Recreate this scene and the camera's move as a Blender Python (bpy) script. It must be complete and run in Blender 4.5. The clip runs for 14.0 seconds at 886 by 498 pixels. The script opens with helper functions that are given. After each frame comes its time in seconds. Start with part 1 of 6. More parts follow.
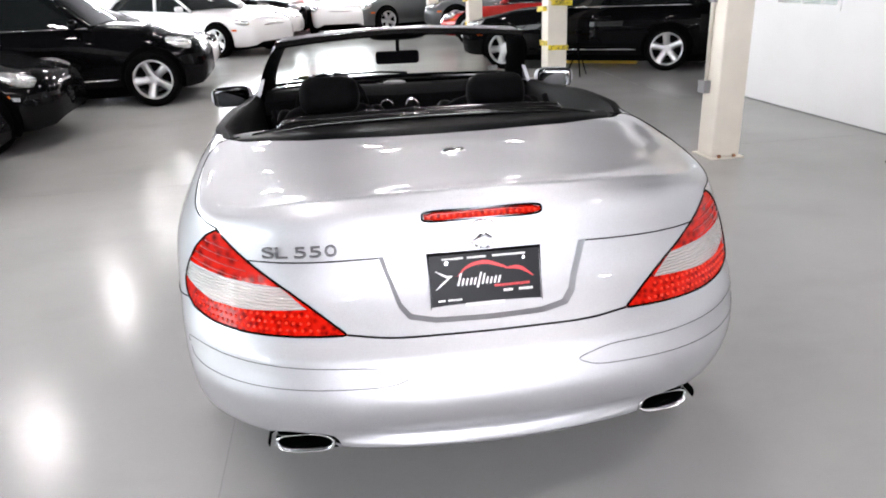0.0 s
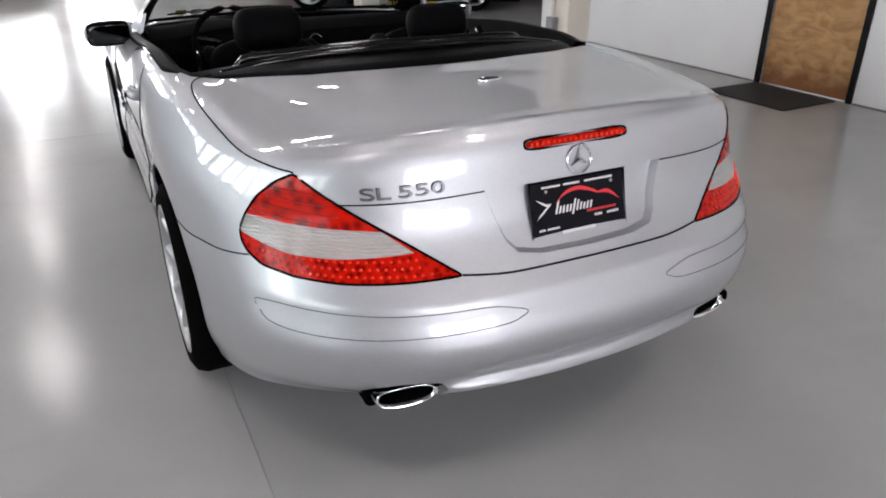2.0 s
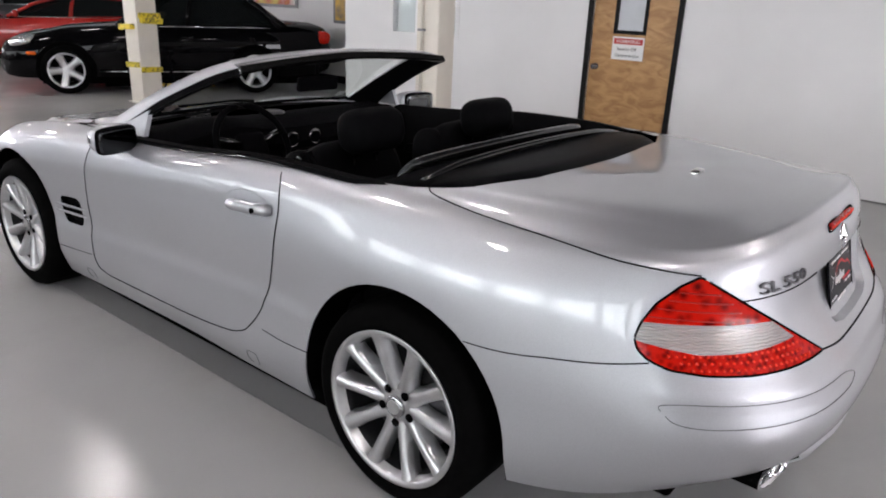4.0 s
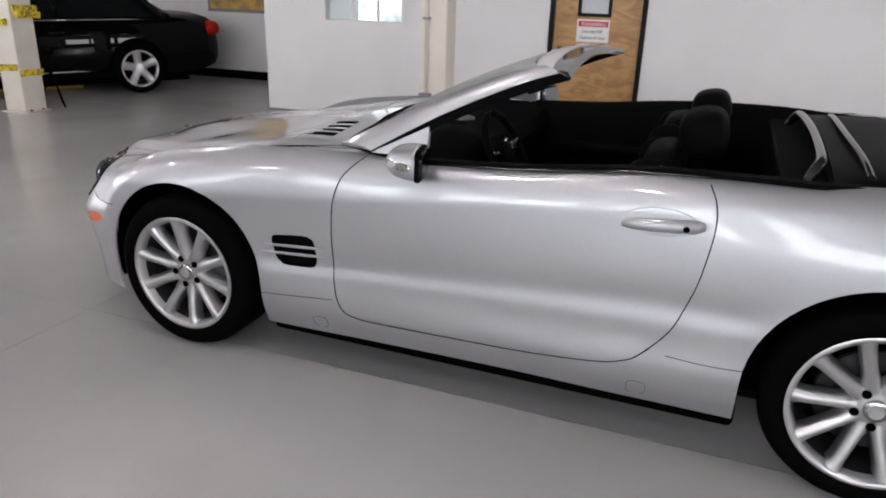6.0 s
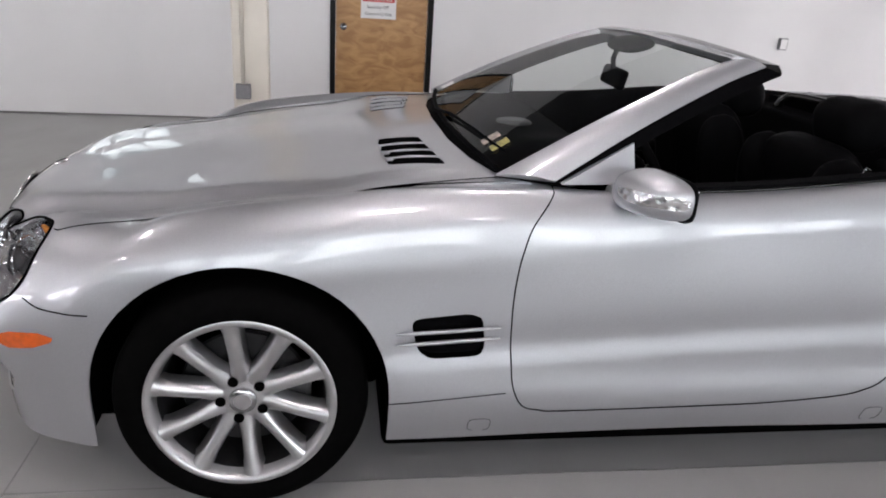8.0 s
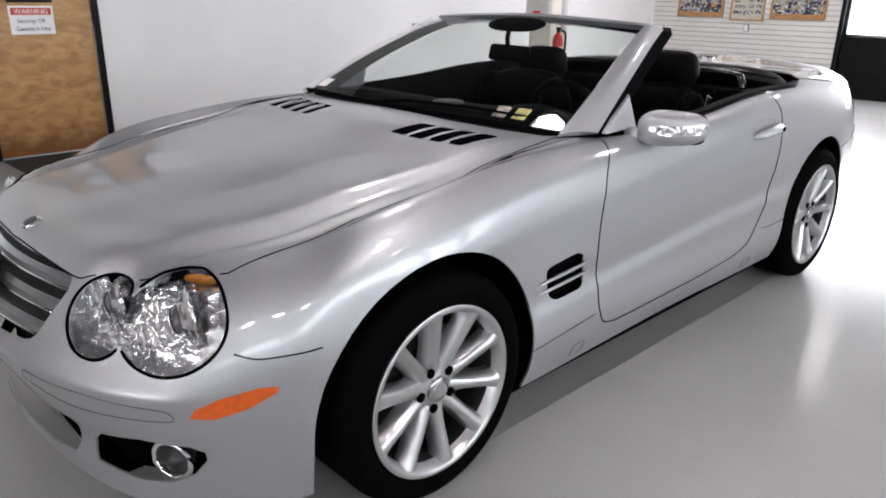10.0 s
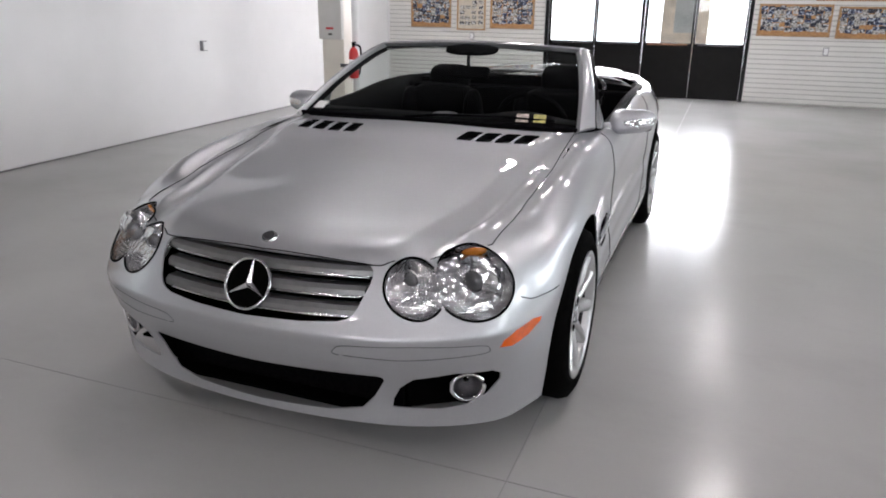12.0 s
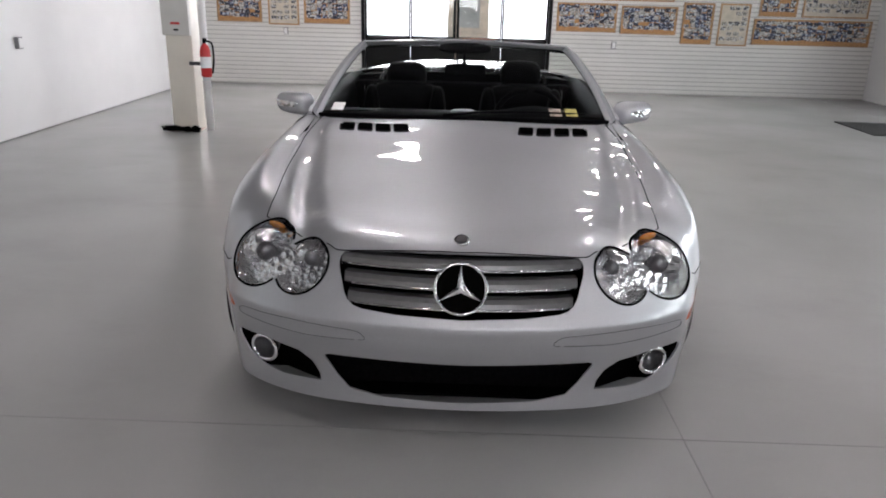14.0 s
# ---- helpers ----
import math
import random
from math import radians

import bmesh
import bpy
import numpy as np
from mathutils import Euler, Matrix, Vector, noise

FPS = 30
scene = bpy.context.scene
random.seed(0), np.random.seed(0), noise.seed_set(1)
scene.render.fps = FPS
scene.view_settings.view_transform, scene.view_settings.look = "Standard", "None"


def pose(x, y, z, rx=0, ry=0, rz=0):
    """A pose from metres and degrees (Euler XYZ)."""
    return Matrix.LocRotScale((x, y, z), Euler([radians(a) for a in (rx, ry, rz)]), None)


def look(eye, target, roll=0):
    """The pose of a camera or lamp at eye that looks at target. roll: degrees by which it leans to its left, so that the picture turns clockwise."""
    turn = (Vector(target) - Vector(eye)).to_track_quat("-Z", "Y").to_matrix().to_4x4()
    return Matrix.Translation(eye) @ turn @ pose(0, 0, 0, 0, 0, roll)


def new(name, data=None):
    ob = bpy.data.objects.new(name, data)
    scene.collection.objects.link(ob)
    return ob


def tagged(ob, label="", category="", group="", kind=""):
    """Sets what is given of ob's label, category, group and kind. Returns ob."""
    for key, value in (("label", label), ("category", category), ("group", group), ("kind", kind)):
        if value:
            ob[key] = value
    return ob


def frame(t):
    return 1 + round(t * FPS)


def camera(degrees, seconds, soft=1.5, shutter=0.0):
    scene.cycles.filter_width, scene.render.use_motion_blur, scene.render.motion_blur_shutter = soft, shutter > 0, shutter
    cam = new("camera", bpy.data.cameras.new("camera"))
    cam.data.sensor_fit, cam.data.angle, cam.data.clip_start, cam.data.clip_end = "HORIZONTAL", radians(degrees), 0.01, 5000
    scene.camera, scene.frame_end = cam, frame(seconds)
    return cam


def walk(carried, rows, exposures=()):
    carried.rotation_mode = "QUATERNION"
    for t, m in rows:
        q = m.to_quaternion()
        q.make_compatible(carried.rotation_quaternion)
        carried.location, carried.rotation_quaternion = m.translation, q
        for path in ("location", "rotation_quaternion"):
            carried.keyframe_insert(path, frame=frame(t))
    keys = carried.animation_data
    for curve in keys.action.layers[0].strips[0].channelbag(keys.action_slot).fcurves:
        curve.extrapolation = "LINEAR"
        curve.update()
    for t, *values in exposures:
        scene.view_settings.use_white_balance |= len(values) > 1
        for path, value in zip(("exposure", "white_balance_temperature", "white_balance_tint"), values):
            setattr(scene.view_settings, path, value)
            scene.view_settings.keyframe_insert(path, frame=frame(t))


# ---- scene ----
import collections
from mathutils.bvhtree import BVHTree
from mathutils.interpolate import poly_3d_calc

cam = camera(63.3, 14.0, soft=1.9, shutter=0.0)
PATH = [
    (0, (-0.329, -3.899, 1.518), (-0.081, -2.049, 0.8), -2.3),
    (0.5, (-0.446, -3.898, 1.506), (-0.147, -2.062, 0.773), -0.4),
    (1, (-0.59, -3.803, 1.492), (-0.134, -2.026, 0.696), -0.2),
    (1.5, (-0.787, -3.724, 1.488), (-0.122, -2.006, 0.709), 1.1),
    (2, (-1.071, -3.604, 1.466), (-0.26, -1.99, 0.606), 0.1),
    (2.2, (-1.158, -3.54, 1.463), (-0.251, -1.965, 0.629), 1.8),
    (4.3, (-2.535, -2.316, 1.522), (-1.001, -1.245, 0.814), 0.0),
    (4.5, (-2.677, -2.146, 1.524), (-1.136, -1.134, 0.761), -1.3),
    (5, (-2.874, -1.694, 1.502), (-1.226, -0.792, 0.836), 1.8),
    (5.5, (-3.031, -1.198, 1.486), (-1.335, -0.387, 0.828), 1.3),
    (6, (-3.107, -0.718, 1.496), (-1.363, -0.053, 0.809), 1.8),
    (6.5, (-3.065, -0.244, 1.484), (-1.262, 0.254, 0.807), 1.7),
    (7, (-2.985, 0.255, 1.515), (-1.178, 0.43, 0.720), 2.6),
    (7.5, (-2.797, 0.688, 1.456), (-0.948, 0.778, 0.719), 0.9),
    (8, (-2.56, 1.048, 1.409), (-0.73, 0.749, 0.704), 3.9),
    (8.2, (-2.455, 1.155, 1.407), (-0.664, 0.690, 0.694), 4.9),
    (10.3, (-2.071, 2.717, 1.325), (-0.823, 1.321, 0.623), 0.6),
    (10.5, (-2.024, 2.886, 1.338), (-0.85, 1.441, 0.607), 0.6),
    (11, (-1.815, 3.239, 1.413), (-0.77, 1.649, 0.797), -0.6),
    (11.5, (-1.609, 3.576, 1.408), (-0.727, 1.899, 0.769), 0.8),
    (12, (-1.314, 3.836, 1.44), (-0.636, 2.065, 0.802), 0.7),
    (12.5, (-0.974, 4.007, 1.457), (-0.46, 2.183, 0.818), 1.4),
    (13, (-0.631, 4.158, 1.452), (-0.306, 2.309, 0.763), 0.7),
    (13.5, (-0.281, 4.181, 1.439), (-0.131, 2.292, 0.801), 1.2),
    (14, (0.023, 4.17, 1.446), (0.055, 2.276, 0.804), 1.5),
]
walk(cam, [(t, look(eye, target, roll)) for t, eye, target, roll in PATH],
     exposures=((0.0, 0.68, 6450, 17), (0.5, 0.31, 6450, 17), (1.5, -0.08, 6450, 17), (4.5, -0.08, 6520, 20), (5.5, -0.15, 6560, 21), (8.2, -0.12, 6490, 20), (10.3, 0.05, 6430, 18), (12.0, -0.06, 6450, 18), (14.0, -0.14, 6450, 18)))

# ---------------------------------------------------------------- world and lights
world = bpy.data.worlds.new("world")
scene.world = world
world.use_nodes = True
wn = world.node_tree.nodes
sky = wn.new("ShaderNodeTexSky")
sky.sky_type, sky.sun_disc = "NISHITA", False
sky.sun_elevation, sky.sun_rotation = radians(40), radians(200)
world.node_tree.links.new(sky.outputs[0], wn["Background"].inputs[0])
wn["Background"].inputs[1].default_value = 0.08

# The building stands a little turned against the car: its own frame, z up, y along the long white wall.
TURN = radians(2.0)
HALL = Matrix.Translation((4.56, 0.6, 0)) @ Matrix.Rotation(TURN, 4, "Z")


def hall(x, y, z=0.0):
    return HALL @ Vector((x, y, z))


LAMP_W, WINDOW_W, ENTRANCE_W = 27.0, 215.0, 240.0

# ---------------------------------------------------------------- materials
def material(name, colour, rough=0.5, metal=0.0, spec=0.5, coat=0.0, coat_rough=0.03):
    m = bpy.data.materials.new(name)
    m.use_nodes = True
    b = m.node_tree.nodes["Principled BSDF"]
    b.inputs["Base Color"].default_value = (*colour, 1)
    b.inputs["Roughness"].default_value = rough
    b.inputs["Metallic"].default_value = metal
    b.inputs["Specular IOR Level"].default_value = spec
    if spec < 0.1:
        b.inputs["IOR"].default_value = 1.2  # dull blacks
    b.inputs["Coat Weight"].default_value = coat
    b.inputs["Coat Roughness"].default_value = coat_rough
    return m


def weathered(m, scale, amount, detail_scale=0.0, bump=0.0, rough_amount=0.0):
    """Cloudy variation of colour and roughness at two scales, with fine relief, on the object's own metres."""
    t = m.node_tree
    b = t.nodes["Principled BSDF"]
    col = tuple(b.inputs["Base Color"].default_value)
    co = t.nodes.new("ShaderNodeNewGeometry")
    n1 = t.nodes.new("ShaderNodeTexNoise")
    n1.inputs["Scale"].default_value, n1.inputs["Detail"].default_value = scale, 6
    t.links.new(co.outputs["Position"], n1.inputs["Vector"])
    ramp = t.nodes.new("ShaderNodeMapRange")
    ramp.inputs[1].default_value, ramp.inputs[2].default_value = 0.3, 0.7
    ramp.inputs[3].default_value, ramp.inputs[4].default_value = 1 - amount, 1 + amount * 0.5
    t.links.new(n1.outputs[0], ramp.inputs[0])
    mix = t.nodes.new("ShaderNodeVectorMath")
    mix.operation = "SCALE"
    mix.inputs[0].default_value = col[:3]
    t.links.new(ramp.outputs[0], mix.inputs["Scale"])
    t.links.new(mix.outputs[0], b.inputs["Base Color"])
    if rough_amount:
        r = t.nodes.new("ShaderNodeMapRange")
        base = b.inputs["Roughness"].default_value
        r.inputs[3].default_value, r.inputs[4].default_value = base - rough_amount, base + rough_amount
        t.links.new(n1.outputs[0], r.inputs[0])
        t.links.new(r.outputs[0], b.inputs["Roughness"])
    if bump:
        n2 = t.nodes.new("ShaderNodeTexNoise")
        n2.inputs["Scale"].default_value, n2.inputs["Detail"].default_value = detail_scale, 4
        t.links.new(co.outputs["Position"], n2.inputs["Vector"])
        bp = t.nodes.new("ShaderNodeBump")
        bp.inputs["Strength"].default_value, bp.inputs["Distance"].default_value = bump, 0.004
        t.links.new(n2.outputs[0], bp.inputs["Height"])
        t.links.new(bp.outputs[0], b.inputs["Normal"])
    return m


def faceted(m, scale, strength):
    """Small pressed facets, as in a lamp's reflector or lens."""
    t = m.node_tree
    co, vo, bp = t.nodes.new("ShaderNodeNewGeometry"), t.nodes.new("ShaderNodeTexVoronoi"), t.nodes.new("ShaderNodeBump")
    vo.inputs["Scale"].default_value = scale
    bp.inputs["Strength"].default_value, bp.inputs["Distance"].default_value = strength, 0.010
    t.links.new(co.outputs["Position"], vo.inputs["Vector"])
    t.links.new(vo.outputs["Distance"], bp.inputs["Height"])
    t.links.new(bp.outputs[0], t.nodes["Principled BSDF"].inputs["Normal"])
    return m


def crystal(m, dark, scale, lift):
    """Cut-glass cells of two depths of one colour under a smooth cover."""
    t = m.node_tree
    b = t.nodes["Principled BSDF"]
    co, vo, ramp = t.nodes.new("ShaderNodeNewGeometry"), t.nodes.new("ShaderNodeTexVoronoi"), t.nodes.new("ShaderNodeValToRGB")
    vo.inputs["Scale"].default_value = scale
    ramp.color_ramp.elements[0].color, ramp.color_ramp.elements[1].color = (*dark, 1), tuple(b.inputs["Base Color"].default_value)
    ramp.color_ramp.elements[0].position, ramp.color_ramp.elements[1].position = lift
    t.links.new(co.outputs["Position"], vo.inputs["Vector"])
    t.links.new(vo.outputs["Distance"], ramp.inputs[0])
    t.links.new(ramp.outputs[0], b.inputs["Base Color"])
    return m


def ribbed(m, scale, strength, amount):
    """Fine level ribs moulded into a lens."""
    t = m.node_tree
    b = t.nodes["Principled BSDF"]
    co, wa, bp = t.nodes.new("ShaderNodeNewGeometry"), t.nodes.new("ShaderNodeTexWave"), t.nodes.new("ShaderNodeBump")
    wa.bands_direction = "Z"
    wa.inputs["Scale"].default_value, wa.inputs["Distortion"].default_value = scale, amount
    bp.inputs["Strength"].default_value, bp.inputs["Distance"].default_value = strength, 0.004
    t.links.new(co.outputs["Position"], wa.inputs["Vector"])
    t.links.new(wa.outputs["Fac"], bp.inputs["Height"])
    t.links.new(bp.outputs[0], b.inputs["Normal"])
    return m


def glass(name, colour=(1, 1, 1), rough=0.0, ior=1.45):
    """A pane: clear transmission with the surface's own reflection."""
    m = bpy.data.materials.new(name)
    m.use_nodes = True
    t = m.node_tree
    t.nodes.clear()
    out = t.nodes.new("ShaderNodeOutputMaterial")
    tr, gl = t.nodes.new("ShaderNodeBsdfTransparent"), t.nodes.new("ShaderNodeBsdfGlossy")
    mix = t.nodes.new("ShaderNodeMixShader")
    lw = t.nodes.new("ShaderNodeLayerWeight")
    lw.inputs[0].default_value = 0.5
    pw, fr = t.nodes.new("ShaderNodeMath"), t.nodes.new("ShaderNodeMapRange")
    pw.operation, pw.inputs[1].default_value = "POWER", 4.0
    fr.inputs[3].default_value, fr.inputs[4].default_value = 0.03, 0.45
    t.links.new(lw.outputs["Facing"], pw.inputs[0])
    t.links.new(pw.outputs[0], fr.inputs[0])
    tr.inputs[0].default_value = (*colour, 1)
    gl.inputs["Roughness"].default_value = rough
    t.links.new(fr.outputs[0], mix.inputs[0])
    t.links.new(tr.outputs[0], mix.inputs[1])
    t.links.new(gl.outputs[0], mix.inputs[2])
    t.links.new(mix.outputs[0], out.inputs[0])
    return m


def glow(name, colour, strength):
    m = bpy.data.materials.new(name)
    m.use_nodes = True
    t = m.node_tree
    t.nodes.clear()
    out, e = t.nodes.new("ShaderNodeOutputMaterial"), t.nodes.new("ShaderNodeEmission")
    e.inputs[0].default_value, e.inputs[1].default_value = (*colour, 1), strength
    t.links.new(e.outputs[0], out.inputs[0])
    return m


SILVER = weathered(material("silver paint", (0.50, 0.51, 0.535), 0.48, 0.88, 0.5, 1.0, 0.012), 420, 0.09, 700, 0.02)
BLACK_PLASTIC = weathered(material("black plastic", (0.004, 0.004, 0.0045), 0.5, 0, 0.02), 60, 0.2, 400, 0.1)
FLOOR = weathered(material("grey epoxy floor", (0.39, 0.39, 0.385), 0.205, 0, 0.32), 0.6, 0.13, 3.0, 0.02, 0.07)
def smeared(m):
    """Long faint wipe marks and dull dark smudges over a glossy floor."""
    t = m.node_tree
    b = t.nodes["Principled BSDF"]
    old = b.inputs["Base Color"].links[0].from_socket
    co, mp, n, r, mix = [t.nodes.new(k) for k in ("ShaderNodeNewGeometry", "ShaderNodeMapping", "ShaderNodeTexNoise", "ShaderNodeMapRange", "ShaderNodeVectorMath")]
    mp.inputs["Scale"].default_value, mp.inputs["Rotation"].default_value = (0.8, 1.5, 1.0), (0, 0, 0.5)
    n.inputs["Scale"].default_value, n.inputs["Detail"].default_value, n.inputs["Roughness"].default_value = 1.3, 8, 0.62
    r.inputs[1].default_value, r.inputs[2].default_value, r.inputs[3].default_value, r.inputs[4].default_value = 0.52, 0.85, 1.0, 0.88
    mix.operation = "SCALE"
    t.links.new(co.outputs["Position"], mp.inputs[0])
    t.links.new(mp.outputs[0], n.inputs["Vector"])
    t.links.new(n.outputs[0], r.inputs[0])
    t.links.new(old, mix.inputs[0])
    t.links.new(r.outputs[0], mix.inputs["Scale"])
    t.links.new(mix.outputs[0], b.inputs["Base Color"])
    return m


FLOOR = smeared(FLOOR)
WALL = weathered(material("white wall paint", (0.80, 0.80, 0.80), 0.6), 1.5, 0.04, 120, 0.08)
# The ceiling is unseen; coloured this dark so the hood mirrors little light.
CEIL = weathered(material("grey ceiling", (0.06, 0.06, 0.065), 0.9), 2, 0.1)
COLUMN = weathered(material("cream column paint", (0.72, 0.68, 0.60), 0.45), 4, 0.07, 80, 0.05)
RUBBER = weathered(material("tyre rubber", (0.003, 0.003, 0.003), 0.7, 0, 0.03), 40, 0.25, 300, 0.15)
ALLOY = weathered(material("silver alloy", (0.56, 0.56, 0.57), 0.32, 0.95, 0.5, 0.4), 30, 0.06)
CHROME = material("chrome", (0.82, 0.82, 0.83), 0.10, 1.0)
CHROME_SOFT = material("bright satin chrome", (0.80, 0.80, 0.81), 0.26, 1.0)

# For joints; in arches, holes and undersides it also carries their shade as colour.
GAP = material("dark gap", (0.002, 0.002, 0.002), 0.8, 0, 0.02)
RED_LENS = crystal(material("red lens", (0.50, 0.008, 0.002), 0.16, 0, 0.12, 0.12), (0.085, 0.001, 0.001), 34, (0.12, 0.62))
RED_LED = crystal(material("red lamp grid", (0.50, 0.008, 0.002), 0.18, 0, 0.12, 0.10), (0.17, 0.002, 0.001), 60, (0.15, 0.65))
CLEAR_LENS = ribbed(material("clear lens", (0.80, 0.79, 0.78), 0.18, 0.6, 0.5, 0.3), 44, 1.0, 4.0)
AMBER = weathered(material("amber lens", (0.70, 0.11, 0.006), 0.2, 0, 0.4, 0.4), 60, 0.2, 200, 0.2)
# Near black: the shade behind the spokes is put into this colour.
BARREL = weathered(material("shade-dark barrel and disc", (0.025, 0.025, 0.027), 0.5, 0.5), 40, 0.3)
AMBER_DIM = weathered(material("dim amber lens", (0.40, 0.14, 0.02), 0.2, 0, 0.4, 0.4), 60, 0.3, 200, 0.2)
DARK_METAL = weathered(material("dark metal", (0.09, 0.09, 0.095), 0.4, 0.7), 50, 0.2)
MESH_BLACK = weathered(material("black mesh", (0.004, 0.004, 0.0045), 0.7, 0, 0.05), 90, 0.5, 260, 0.6)
REFLECTOR = faceted(material("mirrored reflector", (0.74, 0.74, 0.75), 0.24, 1.0), 42, 0.5)
LAMP_BALL = material("grey projector glass", (0.10, 0.10, 0.105), 0.06, 0.4, 0.5, 1.0)
LENS_GLASS = glass("lamp glass", (0.97, 0.97, 0.98))
# Both wing mirrors: the dark things they reflect are put into the colour.
MIRROR = material("silvered mirror", (0.24, 0.25, 0.26), 0.02, 1.0)
MIRROR_DARK = material("mirror with a dark reflection in its colour", (0.045, 0.047, 0.05), 0.03, 1.0)
SCREEN_GLASS = glass("screen glass", (0.80, 0.84, 0.82), 0.0, 1.5)
STICKER = weathered(material("yellow sticker", (0.55, 0.50, 0.16), 0.5), 60, 0.6)
STICKER_W = weathered(material("pale sticker", (0.58, 0.48, 0.42), 0.5), 60, 0.6)
GREY_TRIM = weathered(material("grey trim", (0.22, 0.22, 0.23), 0.5), 60, 0.1, 300, 0.1)
CARPET = weathered(material("black carpet", (0.005, 0.005, 0.005), 0.95, 0, 0.05), 200, 0.3, 500, 0.4)
BLACK_LEATHER = weathered(material("black leather", (0.0032, 0.0032, 0.0036), 0.5, 0, 0.07), 30, 0.2, 220, 0.25)
BLACK_GLOSS = material("glossy black trim", (0.006, 0.006, 0.006), 0.12, 0, 0.4, 0.25)
PIANO = material("dark lacquer", (0.02, 0.018, 0.016), 0.12, 0, 0.5, 1.0)
SOFT_BLACK = weathered(material("soft black cover", (0.003, 0.003, 0.0035), 0.36, 0, 0.045), 12, 0.2, 300, 0.08)
PLATE_BLACK = material("black plate", (0.004, 0.004, 0.007), 0.3, 0, 0.12)
PRINT_RED = material("red print", (0.65, 0.02, 0.03), 0.4)
PRINT_WHITE = material("white print", (0.80, 0.80, 0.80), 0.4)
CHROME_DULL = material("satin chrome", (0.45, 0.45, 0.46), 0.25, 1.0)
LETTER_GREY = weathered(material("grey chrome letters", (0.17, 0.17, 0.18), 0.35, 0.8), 60, 0.3)


def blotched(name, colours, scale, rough=0.5, kind="NOISE", contrast=(0.35, 0.65)):
    """A printed or planted look: patches of several colours."""
    m = material(name, colours[0], rough)
    t = m.node_tree
    b = t.nodes["Principled BSDF"]
    co = t.nodes.new("ShaderNodeNewGeometry")
    n = t.nodes.new("ShaderNodeTexNoise")
    n.inputs["Scale"].default_value, n.inputs["Detail"].default_value = scale, 4
    ramp = t.nodes.new("ShaderNodeValToRGB")
    while len(ramp.color_ramp.elements) < len(colours):
        ramp.color_ramp.elements.new(0.5)
    for k, c in enumerate(colours):
        e = ramp.color_ramp.elements[k]
        e.position = contrast[0] + (contrast[1] - contrast[0]) * k / (len(colours) - 1)
        e.color = (*c, 1)
    t.links.new(co.outputs["Position"], n.inputs["Vector"])
    t.links.new(n.outputs[0], ramp.inputs[0])
    t.links.new(ramp.outputs[0], b.inputs["Base Color"])
    return m


def veneer(name, light, dark):
    """Wood with long upright grain and soft flame figure."""
    m = material(name, light, 0.38, 0, 0.45)
    t = m.node_tree
    b = t.nodes["Principled BSDF"]
    co = t.nodes.new("ShaderNodeNewGeometry")
    mp = t.nodes.new("ShaderNodeMapping")
    mp.inputs["Scale"].default_value = (3.0, 3.0, 7.0)
    n = t.nodes.new("ShaderNodeTexNoise")
    n.inputs["Scale"].default_value, n.inputs["Detail"].default_value, n.inputs["Distortion"].default_value = 1.6, 6, 1.2
    ramp = t.nodes.new("ShaderNodeValToRGB")
    ramp.color_ramp.elements[0].position, ramp.color_ramp.elements[1].position = 0.38, 0.66
    ramp.color_ramp.elements[0].color, ramp.color_ramp.elements[1].color = (*light, 1), (*dark, 1)
    t.links.new(co.outputs["Position"], mp.inputs[0])
    t.links.new(mp.outputs[0], n.inputs["Vector"])
    t.links.new(n.outputs[0], ramp.inputs[0])
    # reddish water stains creeping up from the foot
    sep, wet, blot, mix = t.nodes.new("ShaderNodeSeparateXYZ"), t.nodes.new("ShaderNodeMapRange"), t.nodes.new("ShaderNodeTexNoise"), t.nodes.new("ShaderNodeMix")
    blot.inputs["Scale"].default_value, blot.inputs["Detail"].default_value = 7.0, 5
    wet.inputs[1].default_value, wet.inputs[2].default_value, wet.inputs[3].default_value, wet.inputs[4].default_value = 0.0, 0.42, 0.75, -0.35
    add, cut_ = t.nodes.new("ShaderNodeMath"), t.nodes.new("ShaderNodeMapRange")
    add.operation = "ADD"
    cut_.inputs[1].default_value, cut_.inputs[2].default_value, cut_.inputs[4].default_value = 0.62, 1.05, 0.85
    mix.data_type = "RGBA"
    mix.inputs[7].default_value = (0.20, 0.065, 0.02, 1)
    t.links.new(co.outputs["Position"], sep.inputs[0])
    t.links.new(co.outputs["Position"], blot.inputs["Vector"])
    t.links.new(sep.outputs["Z"], wet.inputs[0])
    t.links.new(wet.outputs[0], add.inputs[0])
    t.links.new(blot.outputs[0], add.inputs[1])
    t.links.new(add.outputs[0], cut_.inputs[0])
    t.links.new(cut_.outputs[0], mix.inputs[0])
    t.links.new(ramp.outputs[0], mix.inputs[6])
    t.links.new(mix.outputs[2], b.inputs["Base Color"])
    return m


